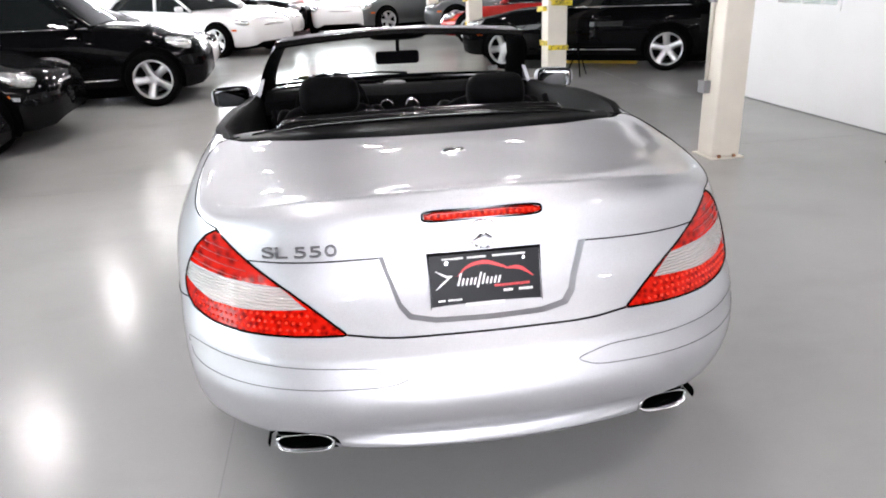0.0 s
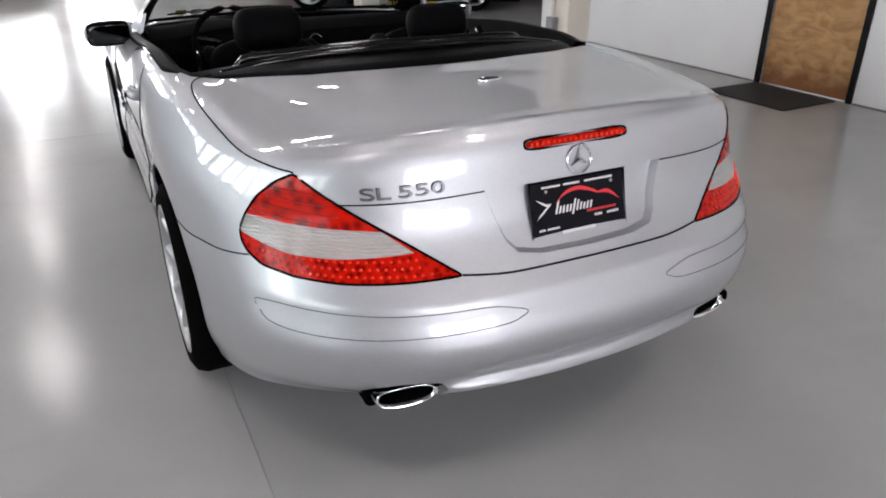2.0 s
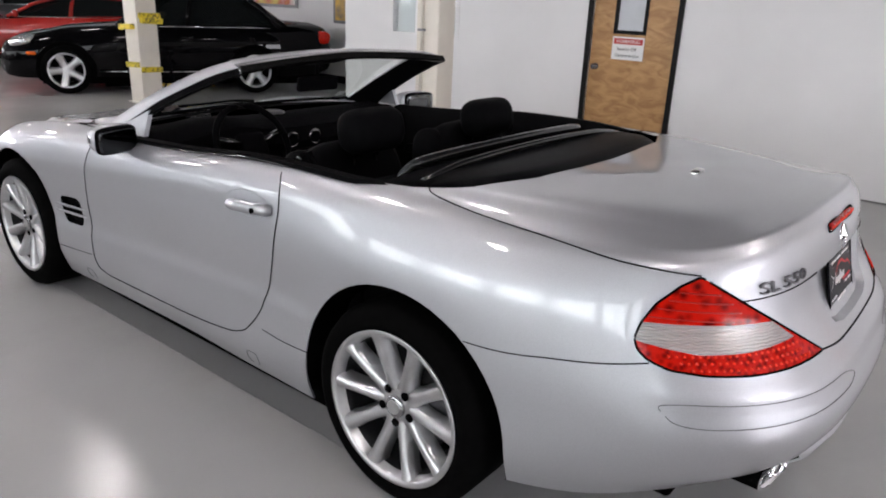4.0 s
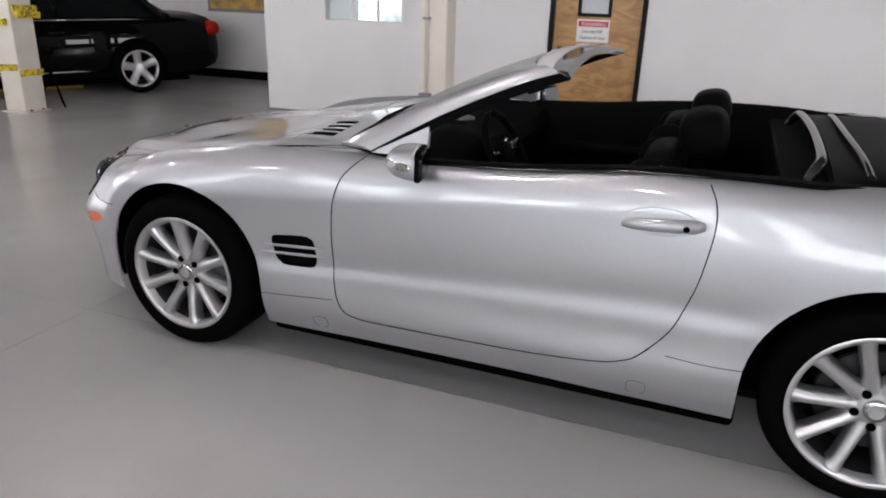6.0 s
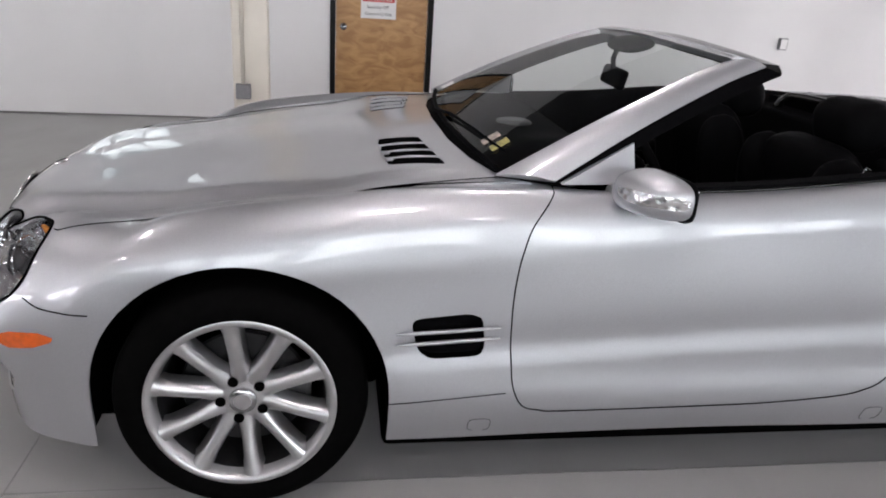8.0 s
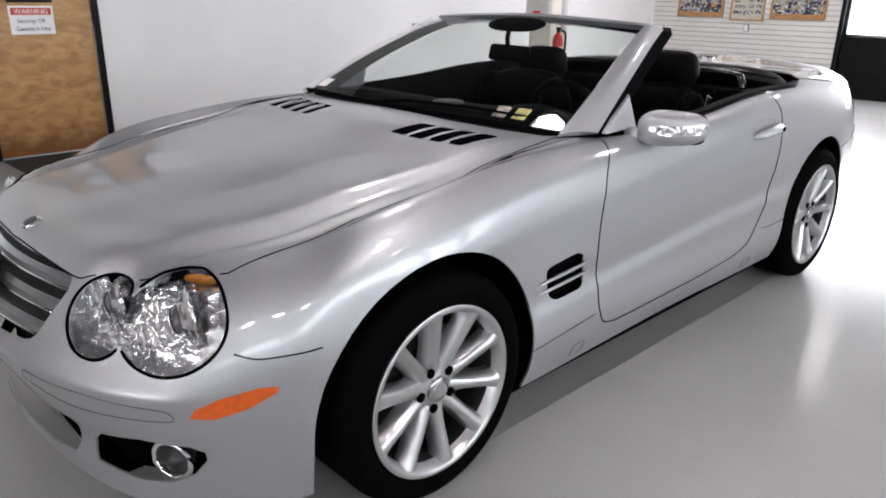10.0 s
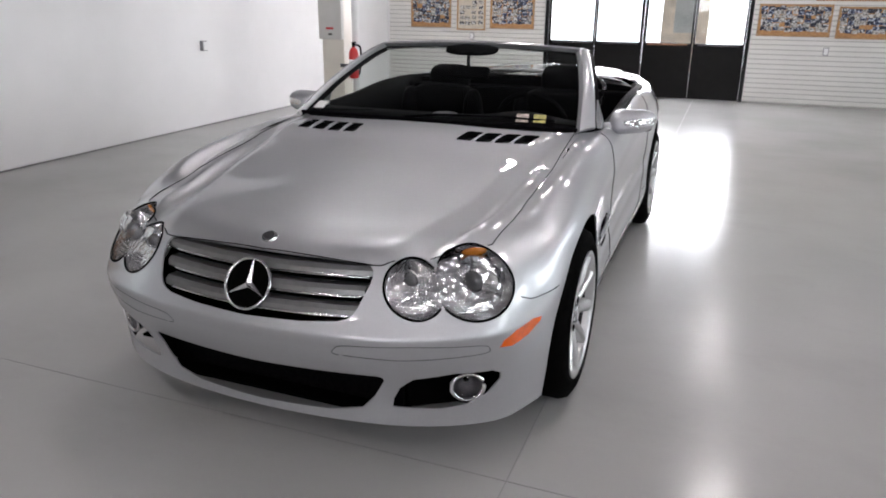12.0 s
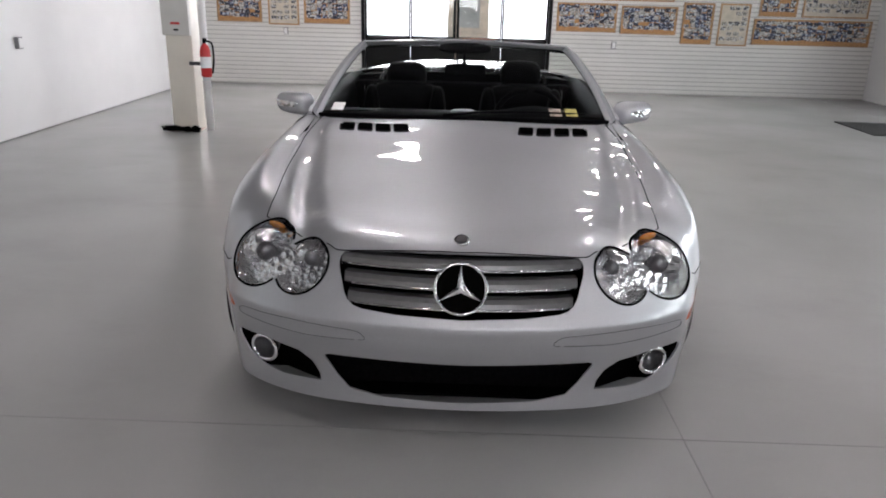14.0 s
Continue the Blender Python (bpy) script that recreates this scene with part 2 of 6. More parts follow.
def bright_backdrop(name, colours, scale, strength):
    m = glow(name, colours[0], strength)
    t = m.node_tree
    e = t.nodes["Emission"]
    co = t.nodes.new("ShaderNodeNewGeometry")
    n = t.nodes.new("ShaderNodeTexNoise")
    n.inputs["Scale"].default_value, n.inputs["Detail"].default_value = scale, 3
    ramp = t.nodes.new("ShaderNodeValToRGB")
    ramp.color_ramp.elements[0].position, ramp.color_ramp.elements[1].position = 0.40, 0.62
    ramp.color_ramp.elements[0].color, ramp.color_ramp.elements[1].color = (*colours[0], 1), (*colours[1], 1)
    t.links.new(co.outputs["Position"], n.inputs["Vector"])
    t.links.new(n.outputs[0], ramp.inputs[0])
    t.links.new(ramp.outputs[0], e.inputs[0])
    return m


PANE = glass("window pane", (0.96, 0.98, 0.97))
OUTSIDE_GREEN = bright_backdrop("daylight and leaves", ((0.95, 1.0, 0.98), (0.45, 0.62, 0.30)), 0.35, 2.2)
PAD_LINE = material("fine grey line", (0.10, 0.10, 0.105), 0.6)
LAMP_DOT = material("light red lamp dots", (0.78, 0.030, 0.010), 0.2, 0, 0.4, 0.4)
DEEP_RED = material("deep red lamp ribs", (0.36, 0.005, 0.004), 0.3)
GRILLE_GREY = weathered(material("grey grille paint", (0.24, 0.24, 0.245), 0.3, 0.7, 0.5, 0.5), 40, 0.1)
OUTSIDE_WHITE = bright_backdrop("daylight outside", ((1.0, 1.0, 1.0), (0.86, 0.92, 0.98)), 0.2, 4.0)
PANE_GLOW = bright_backdrop("glow for the pane's reflection", ((0.92, 1.0, 1.0), (0.10, 0.17, 0.18)), 1.1, 2.2)
PAVING = weathered(material("pale concrete", (0.5, 0.49, 0.46), 0.8), 2, 0.15, 60, 0.2)
TERRACOTTA = weathered(material("pale brown brick", (0.80, 0.66, 0.52), 0.8), 3, 0.3, 30, 0.3)
RUST = weathered(material("rusty brown", (0.30, 0.14, 0.07), 0.7), 20, 0.4)
GREY_LINE = material("dark joint", (0.16, 0.16, 0.16), 0.6)
SLAT = weathered(material("white slat", (0.74, 0.73, 0.70), 0.45), 2, 0.05, 50, 0.05)
SLAT_DARK = material("groove", (0.46, 0.45, 0.43), 0.7)
BLACK_PAINT = weathered(material("black door paint", (0.006, 0.0055, 0.0055), 0.45, 0, 0.15), 8, 0.25, 90, 0.06)
DOOR_WOOD = veneer("light brown veneer", (0.52, 0.30, 0.125), (0.36, 0.18, 0.065))
WOOD_TRIM = weathered(material("brown wood trim", (0.42, 0.24, 0.11), 0.5), 10, 0.3)
CORK = weathered(material("cork", (0.50, 0.26, 0.11), 0.85), 30, 0.3)
PAPER = weathered(material("pale board", (0.62, 0.56, 0.46), 0.7), 12, 0.15)
FROSTED = weathered(material("frosted glass", (0.62, 0.65, 0.68), 0.35), 3, 0.12)
SIGN_WHITE = material("white sign", (0.80, 0.80, 0.79), 0.4)
SIGN_RED = weathered(material("red enamel", (0.55, 0.03, 0.03), 0.35), 20, 0.15)
SIGN_INK = material("black ink", (0.03, 0.03, 0.035), 0.6)
MAT_RUBBER = weathered(material("black rubber mat", (0.016, 0.016, 0.016), 0.85), 30, 0.3, 260, 0.6)
GREY_LIGHT = weathered(material("pale grey steel", (0.58, 0.57, 0.54), 0.4), 6, 0.06)
TAPE = blotched("yellow caution tape", ((0.75, 0.58, 0.03), (0.72, 0.55, 0.03), (0.03, 0.03, 0.02), (0.75, 0.58, 0.03)), 16, 0.35, contrast=(0.42, 0.60))
YELLOW = weathered(material("yellow steel paint", (0.70, 0.48, 0.04), 0.5), 8, 0.2)
PHOTO_A = blotched("dark photographs", ((0.012, 0.014, 0.028), (0.02, 0.024, 0.045), (0.62, 0.63, 0.66)), 26, contrast=(0.46, 0.62))
PHOTO_B = blotched("pale photographs", ((0.50, 0.48, 0.45), (0.06, 0.05, 0.04), (0.60, 0.58, 0.55)), 22, contrast=(0.42, 0.58))
PHOTO_C = blotched("mixed photographs", ((0.60, 0.60, 0.60), (0.05, 0.05, 0.06), (0.02, 0.02, 0.03)), 26, contrast=(0.44, 0.60))
PHOTO_D = blotched("blue photographs", ((0.015, 0.022, 0.06), (0.03, 0.045, 0.10), (0.50, 0.55, 0.64)), 26, contrast=(0.44, 0.60))
POSTER_A = blotched("yellow poster print", ((0.22, 0.17, 0.12), (0.70, 0.42, 0.06), (0.10, 0.10, 0.10)), 2.4)
POSTER_B = blotched("colourful poster print", ((0.62, 0.60, 0.58), (0.50, 0.10, 0.05), (0.60, 0.48, 0.10)), 3.0)
BLACK_CAR = material("black car paint", (0.002, 0.002, 0.0024), 0.4, 0.0, 0.02, 0.30, 0.01)
WHITE_CAR = material("white car paint", (0.75, 0.75, 0.75), 0.3, 0.0, 0.5, 1.0, 0.03)
RED_CAR = material("red car paint", (0.45, 0.02, 0.015), 0.25, 0.1, 0.5, 1.0, 0.03)
GREY_CAR = material("dark grey car paint", (0.08, 0.085, 0.09), 0.3, 0.5, 0.5, 1.0, 0.03)
CAR_GLASS = material("tinted car glass", (0.008, 0.010, 0.010), 0.03, 0.0, 0.2, 0.4)
JOINT = material("floor joint", (0.26, 0.26, 0.26), 0.5)
# ---------------------------------------------------------------- mesh helpers
def mesh_from(bm, name, mats, smooth=True):
    me = bpy.data.meshes.new(name)
    bm.to_mesh(me)
    bm.free()
    for m in mats if isinstance(mats, (list, tuple)) else [mats]:
        me.materials.append(m)
    if smooth:
        me.shade_smooth()
    return me


def part(name, bm, mat, parent=None, label="", smooth=False, angle=None):
    me = mesh_from(bm, name, mat, smooth or angle is not None)
    if angle is not None:
        me.set_sharp_from_angle(angle=radians(angle))
    ob = new(name, me)
    if parent is not None:
        ob.parent = parent
    if label:
        ob["label"] = label
    return ob


def add_box(bm, lo, hi, m=None, bevel=0.0):
    lo, hi = Vector(lo), Vector(hi)
    size = hi - lo
    got = bmesh.ops.create_cube(bm, size=1.0, matrix=Matrix.Translation((lo + hi) / 2) @ Matrix.Diagonal((*size, 1)))
    vs = got["verts"]
    if bevel:
        es = list({e for v in vs for e in v.link_edges})
        res = bmesh.ops.bevel(bm, geom=es, offset=bevel, segments=2, profile=0.5, affect="EDGES")
        vs = list({v for f in res["faces"] for v in f.verts} | {v for v in vs if v.is_valid})
    if m is not None:
        bmesh.ops.transform(bm, matrix=m, verts=vs)
    return vs


def box(lo, hi, m=None, bevel=0.0):
    bm = bmesh.new()
    add_box(bm, lo, hi, m, bevel)
    return bm


def add_tube(bm, pts, radius, sides=8, closed=False):
    """A round bar along points; radius may be one number or one a point."""
    pts = [Vector(p) for p in pts]
    n = len(pts)
    rings = []
    up = Vector((0.123, 0.345, 0.93)).normalized()
    for i, p in enumerate(pts):
        a, b = (pts[(i - 1) % n], pts[(i + 1) % n]) if closed else (pts[max(i - 1, 0)], pts[min(i + 1, n - 1)])
        d = (b - a).normalized()
        if abs(d.dot(up)) > 0.96:
            up = Vector((1, 0, 0))
        u = d.cross(up).normalized()
        w = u.cross(d)
        r = radius[i] if isinstance(radius, (list, tuple)) else radius
        rings.append([bm.verts.new(p + r * (math.cos(k * math.tau / sides) * u + math.sin(k * math.tau / sides) * w)) for k in range(sides)])
    for i in range(n if closed else n - 1):
        a, b = rings[i], rings[(i + 1) % n]
        for k in range(sides):
            bm.faces.new((a[k], a[(k + 1) % sides], b[(k + 1) % sides], b[k]))
    if not closed:
        bm.faces.new(rings[0][::-1]), bm.faces.new(rings[-1])
    return rings


def tube(pts, radius, sides=8, closed=False):
    bm = bmesh.new()
    add_tube(bm, pts, radius, sides, closed)
    return bm


def lathe(profile, axis="X", steps=48):
    """Turns a profile of (along, radius) round an axis."""
    bm = bmesh.new()
    rows = []
    for a, r in profile:
        ring = []
        for k in range(steps):
            c, s = math.cos(k * math.tau / steps) * r, math.sin(k * math.tau / steps) * r
            ring.append(bm.verts.new((a, c, s) if axis == "X" else (c, a, s) if axis == "Y" else (c, s, a)))
        rows.append(ring)
    for i in range(len(rows) - 1):
        for k in range(steps):
            bm.faces.new((rows[i][k], rows[i][(k + 1) % steps], rows[i + 1][(k + 1) % steps], rows[i + 1][k]))
    bmesh.ops.remove_doubles(bm, verts=bm.verts, dist=1e-6)
    bmesh.ops.recalc_face_normals(bm, faces=bm.faces)
    return bm


def structure(name, bm, mat, label, category):
    return tagged(part(name, bm, mat), label, category, kind="structure")


def spline(rows, counts):
    """Catmull-Rom through rows of points; rows[0] and rows[-1] only steer."""
    out = []
    for i in range(1, len(rows) - 2):
        a, b, c, d = rows[i - 1 : i + 3]
        n = counts[i - 1]
        for k in range(n):
            t = k / n
            out.append(0.5 * (2 * b + (c - a) * t + (2 * a - 5 * b + 4 * c - d) * t * t + (3 * b - a - 3 * c + d) * t**3))
    out.append(rows[-2])
    return out


def curve(points, n=6, closed=False):
    """A smooth line through points, n steps between two of them."""
    pts = [np.array(p, float) for p in points]
    if closed:
        return [Vector(p) for p in spline([pts[-1], *pts, pts[0], pts[1]], [n] * len(pts))[:-1]]
    return [Vector(p) for p in spline([2 * pts[0] - pts[1], *pts, 2 * pts[-1] - pts[-2]], [n] * (len(pts) - 1))]


def cushion(w, h, d, m, power=.55, seg=24, side=None):
    bm = bmesh.new()
    bmesh.ops.create_uvsphere(bm, u_segments=seg, v_segments=seg // 2 + 2, radius=1)
    for v in bm.verts:
        p = [math.copysign(abs(c) ** (power if k == 0 or side is None else side), c) for k, c in enumerate(v.co)]
        v.co = m @ Vector((p[0] * w / 2, p[1] * d / 2, p[2] * h / 2))
    return bm


# ---------------------------------------------------------------- the hall
H = 3.5
WEST, EAST, FAR_Y, BACK, CORNER = -13.4, 2.2, 22.0, -9.3, 3.9  # hall frame, but for BACK: car frame
floor = structure("floor", box((-16, -12, -0.2), (9, 26, 0)), FLOOR, "glossy light grey epoxy showroom floor with fine joints", "floor")


def hall_box(lo, hi, bevel=0.0):
    return box(lo, hi, HALL, bevel)


def wall_with_openings(name, lo, hi, holes, mat, label, m=None, axis=1):
    """A wall along one axis with openings (a0, a1, z0, z1) that go through it, as one closed mesh."""
    bm = bmesh.new()
    along = sorted({lo[axis], hi[axis], *[h[0] for h in holes], *[h[1] for h in holes]})
    up = sorted({lo[2], hi[2], *[h[2] for h in holes], *[h[3] for h in holes]})

    def solid(i, k):
        if not (0 <= i < len(along) - 1 and 0 <= k < len(up) - 1):
            return False
        a, z = (along[i] + along[i + 1]) / 2, (up[k] + up[k + 1]) / 2
        return not any(h[0] < a < h[1] and h[2] < z < h[3] for h in holes)

    made = {}

    def corner(i, k, side):
        if (i, k, side) not in made:
            p = [0, 0, up[k]]
            p[axis], p[1 - axis] = along[i], (lo, hi)[side][1 - axis]
            made[i, k, side] = bm.verts.new(m @ Vector(p) if m is not None else p)
        return made[i, k, side]

    for i in range(len(along) - 1):
        for k in range(len(up) - 1):
            if not solid(i, k):
                continue
            for side in (0, 1):
                bm.faces.new([corner(i + di, k + dk, side) for di, dk in ((0, 0), (1, 0), (1, 1), (0, 1))])
            for (ni, nk), ends in (((i - 1, k), ((0, 0), (0, 1))), ((i + 1, k), ((1, 0), (1, 1))), ((i, k - 1), ((0, 0), (1, 0))), ((i, k + 1), ((0, 1), (1, 1)))):
                if not solid(ni, nk):
                    (a, b), (c, d) = ends
                    bm.faces.new([corner(i + a, k + b, 0), corner(i + c, k + d, 0), corner(i + c, k + d, 1), corner(i + a, k + b, 1)])
    bmesh.ops.recalc_face_normals(bm, faces=bm.faces)
    return structure(name, bm, mat, label, "wall")


# door and window openings of the long wall, in the hall frame (y, z)
DOOR_Y0, DOOR_Y1 = -0.42, 0.45
WIN_Y0, WIN_Y1 = 2.15, 3.09
wall_with_openings("wall_long", (0, -11, 0), (0.16, CORNER, H), [(DOOR_Y0, DOOR_Y1, 0, 2.1), (WIN_Y0, WIN_Y1, 1.08, 1.95)], WALL, "plain white painted long wall", HALL)
structure("wall_return", hall_box((0.16, CORNER - 0.16, 0), (EAST, CORNER, H)), WALL, "white wall turning the corner", "wall")
structure("wall_east", hall_box((EAST, CORNER, 0), (EAST + 0.16, FAR_Y, H)), WALL, "white wall with a black skirting", "wall")
structure("baseboard", hall_box((EAST - 0.015, CORNER, 0), (EAST, FAR_Y, 0.13)), BLACK_PLASTIC, "black skirting board", "baseboard")
structure("trim", hall_box((-0.012, -11, 0), (0, DOOR_Y0 - 0.06, 0.012)), GREY_LINE, "thin grey joint along the wall's foot", "trim")
structure("trim_far", hall_box((-0.012, DOOR_Y1 + 0.06, 0), (0, CORNER, 0.012)), GREY_LINE, "thin grey joint along the wall's foot", "trim")
wall_with_openings("wall_far", (-14, FAR_Y, 0), (EAST + 0.2, FAR_Y + 0.16, H), [(-11.9 + k * 2.4, -10.1 + k * 2.4, 0.35, 3.2) for k in range(4)], WALL, "white far wall", HALL, 0)
# The southernmost windows are unseen, added to brighten the silver car's rear quarter.
windows_west = [(-8.6 + k * 2.5, -6.6 + k * 2.5, 1.1, 3.3) for k in range(12)]
wall_with_openings("wall_west", (WEST - 0.16, -11, 0), (WEST, FAR_Y, H), windows_west, WALL, "white wall with a row of tall shop windows", HALL)
ENT = (-1.52, 1.76)
wall_with_openings("wall_back", (-9, BACK - 0.2, 0), (5.0, BACK, H), [(*ENT, 0, 2.45)], WALL, "back wall behind the slat panels", None, 0)
structure("wall_back_return", box((-15.0, BACK - 0.2, 0), (-9, BACK, H)), WALL, "plain white wall", "wall")
structure("ceiling", hall_box((WEST - 0.16, -11, H), (EAST + 0.2, FAR_Y + 0.2, H + 0.2)), CEIL, "dark grey showroom ceiling, unseen", "ceiling")

# ceiling downlights
rim_me = mesh_from(lathe([(0, .195), (-.012, .20), (-.02, .215), (0, .235)], "Z", 28), "lamp_rim", WALL)
for i, gx in enumerate((-8.6, -6.4, -3.9, -1.4)):
    for j in range(8):
        gy = -8.4 + j * 4.0 + (i % 2) * 0.9
        if i == 3 and j in (1, 2, 3) or i == 0 and j in (0, 1):  # none beside the brown door and by the mat
            continue
        lamp = tagged(new("ceiling_lamp"), "round white recessed ceiling lamp", "ceiling lamp", group="ceiling lamps")
        lamp.matrix_world = HALL @ pose(gx, gy, H)
        r = new("lamp_rim", rim_me)
        r.parent = lamp
        L = bpy.data.lights.new("ceiling_light", "AREA")
        L.shape, L.size, L.energy, L.color = "DISK", 0.34, LAMP_W, (1.0, 0.97, 0.93)
        o = new("ceiling_light", L)
        o.matrix_world = HALL @ pose(gx, gy, H - 0.03)

# tall shop windows on the west side, with daylight coming in
WEST_FRAME = material("white window frame", (0.7, 0.7, 0.7), 0.4)
for k, (y0, y1, z0, z1) in enumerate(windows_west):
    w = tagged(new("window_" + str(k + 2)), "tall shop window with white frame", "window", kind="structure")
    fr = bmesh.new()
    for lo, hi in (((WEST - .1, y0, z0), (WEST - .04, y0 + .06, z1)), ((WEST - .1, y1 - .06, z0), (WEST - .04, y1, z1)), ((WEST - .1, y0 + .06, z0), (WEST - .04, y1 - .06, z0 + .07)), ((WEST - .1, y0 + .06, z1 - .07), (WEST - .04, y1 - .06, z1)), ((WEST - .09, (y0 + y1) / 2 - .03, z0 + .07), (WEST - .05, (y0 + y1) / 2 + .03, z1 - .07))):
        add_box(fr, lo, hi, HALL)
    part("window_frame", fr, WEST_FRAME, w)
    for a, b in ((y0 + .06, (y0 + y1) / 2 - .03), ((y0 + y1) / 2 + .03, y1 - .06)):
        g = part("pane", box((WEST - .075, a, z0 + .07), (WEST - .07, b, z1 - .07), HALL), PANE, w)
        g.visible_shadow = False
    # the first of these lamps is added only for the rear quarter panel
    if k % 2 == 0:
        L = bpy.data.lights.new("window_daylight", "AREA")
        L.shape, L.size, L.size_y, L.energy, L.color = "RECTANGLE", 4.4, 2.1, WINDOW_W, (0.92, 0.965, 1.0)
        o = new("window_daylight", L)
        o.matrix_world = HALL @ look((WEST - .13, y1 + .25, 2.2), (WEST + 5, y1 + .25, 1.9))
L = bpy.data.lights.new("window_daylight", "AREA")
L.shape, L.size, L.size_y, L.energy, L.color = "RECTANGLE", 9.2, 2.8, 1300.0, (0.94, 0.975, 1.0)
o = new("window_daylight", L)
o.matrix_world = HALL @ look((-7.4, FAR_Y + .2, 1.8), (-6.0, 0, 1.0))
structure("backdrop_north", box((-16, FAR_Y + 10, -1), (12, FAR_Y + 10.2, 16), HALL), OUTSIDE_GREEN, "bright daylight with blurred greenery outside", "backdrop")
structure("backdrop_west", box((WEST - 14.2, -20, -1), (WEST - 14, 32, 16), HALL), OUTSIDE_GREEN, "bright daylight with blurred greenery outside", "backdrop")
structure("backdrop_south", box((-14, BACK - 9.2, -0.5), (14, BACK - 9, 12)), OUTSIDE_WHITE, "overexposed daylight outside the entrance", "backdrop")
structure("ground", box((-14, BACK - 9, -0.25), (14, BACK - 0.2, -0.05)), PAVING, "pale concrete forecourt outside", "ground")

# slatted display panels along the back wall


def slat_run(x0, x1, name, n=34):
    run = tagged(new(name), "white slatted display panels covering the back wall", "wall panel", kind="structure")
    bm = bmesh.new()
    prof = [(0.0, 0.0), (0.013, 0.003), (0.015, 0.008), (0.015, 0.052), (0.013, 0.060), (0.004, 0.062)]
    rows = [[bm.verts.new((x, BACK + y, z)) for y, z in prof] for x in (x0, x1)]
    for k in range(5):
        bm.faces.new((rows[0][k], rows[1][k], rows[1][k + 1], rows[0][k + 1]))
    bmesh.ops.recalc_face_normals(bm, faces=bm.faces)
    me = mesh_from(bm, "slat", SLAT, False)
    for k in range(n):
        s = new("slat", me)
        s.parent = run
        s.location = (0, 0, 0.02 + k * 0.0762)
    part("panel_back", box((x0, BACK, 0), (x1, BACK + 0.003, 0.02 + n * 0.0762)), SLAT_DARK, run)


slat_run(ENT[1] + 0.06, 4.86, "slat_panels_east")
slat_run(-7.315, ENT[0] - 0.06, "slat_panels_west")

# entrance: four black-framed leaves, solid below, glazed above
ent = tagged(new("door_2"), "black-framed glazed entrance doors with dark lower panels", "door", kind="structure")
fr = bmesh.new()
add_box(fr, (ENT[0] - .06, BACK - .16, 0), (ENT[0], BACK + .03, 2.5))
add_box(fr, (ENT[1], BACK - .16, 0), (ENT[1] + .06, BACK + .03, 2.5))
add_box(fr, (ENT[0], BACK - .16, 2.42), (ENT[1], BACK + .03, 2.5))
part("door_frame", fr, BLACK_PAINT, ent)
LW = (ENT[1] - ENT[0]) / 4
for k in range(4):
    x0 = ENT[0] + k * LW
    x1 = x0 + LW
    leaf = part("door_leaf", box((x0 + .004, BACK - .10, .002), (x1 - .004, BACK - .05, .86), None, .004), BLACK_PAINT, ent, "black lower door panel")
    st = bmesh.new()
    wide = .055 if k in (1, 2) else .035
    a, b = (.035, wide) if k == 1 else (wide, .035) if k == 2 else (.035, .035)
    add_box(st, (x0 + .004, BACK - .10, .86), (x0 + a, BACK - .05, 2.41))
    add_box(st, (x1 - b, BACK - .10, .86), (x1 - .004, BACK - .05, 2.41))
    add_box(st, (x0 + a, BACK - .10, .86), (x1 - b, BACK - .05, .91))
    add_box(st, (x0 + a, BACK - .10, 2.36), (x1 - b, BACK - .05, 2.41))
    part("leaf_frame", st, BLACK_PAINT, leaf)
    g = part("pane", box((x0 + a, BACK - .078, .91), (x1 - b, BACK - .072, 2.36)), PANE, leaf)
    g.visible_shadow = False
    part("push_bar", tube([(x0 + .08, BACK - .03, .885), (x1 - .08, BACK - .03, .885)], .014, 8), DARK_METAL if k != 1 else RUST, leaf, "push bar", smooth=True)
L = bpy.data.lights.new("entrance_daylight", "AREA")
L.shape, L.size, L.size_y, L.energy, L.color = "RECTANGLE", 3.2, 1.4, ENTRANCE_W, (0.98, 0.98, 1.0)
o = new("entrance_daylight", L)
o.matrix_world = look((0.12, BACK - .14, 1.65), (0.12, 0, 0.9))
porch = tagged(new("brick_house"), "sunlit brown house across the forecourt", "house")
part("wall", box((-.7, BACK - 7.4, -.05), (.4, BACK - 6.6, 3.2)), TERRACOTTA, porch)
part("roof", box((-.8, BACK - 7.6, 3.2), (.5, BACK - 6.4, 3.4)), RUST, porch)
part("window", box((-.45, BACK - 6.6, .9), (.1, BACK - 6.56, 2.0)), PAVING, porch)
part("awning", box((-.6, BACK - 6.59, 2.35), (.3, BACK - 6.0, 2.45)), RUST, porch)

# brown wooden door in the long wall, with its window, sign and mat
dr = tagged(new("door_1"), "light brown wooden door in a black frame, closed", "door", kind="structure")
fr = bmesh.new()
add_box(fr, (-.02, DOOR_Y0 - .05, 0), (.12, DOOR_Y0, 2.15), HALL)
add_box(fr, (-.02, DOOR_Y1, 0), (.12, DOOR_Y1 + .05, 2.15), HALL)
add_box(fr, (-.02, DOOR_Y0, 2.1), (.12, DOOR_Y1, 2.15), HALL)
part("door_frame", fr, BLACK_PAINT, dr)
lf = bmesh.new()
WY0, WY1, WZ0, WZ1 = -.10, .20, 1.25, 1.95
for lo, hi in (((.02, DOOR_Y0 + .004, .01), (.065, WY0, 2.095)), ((.02, WY1, .01), (.065, DOOR_Y1 - .004, 2.095)), ((.02, WY0, .01), (.065, WY1, WZ0)), ((.02, WY0, WZ1), (.065, WY1, 2.095))):
    add_box(lf, lo, hi, HALL)
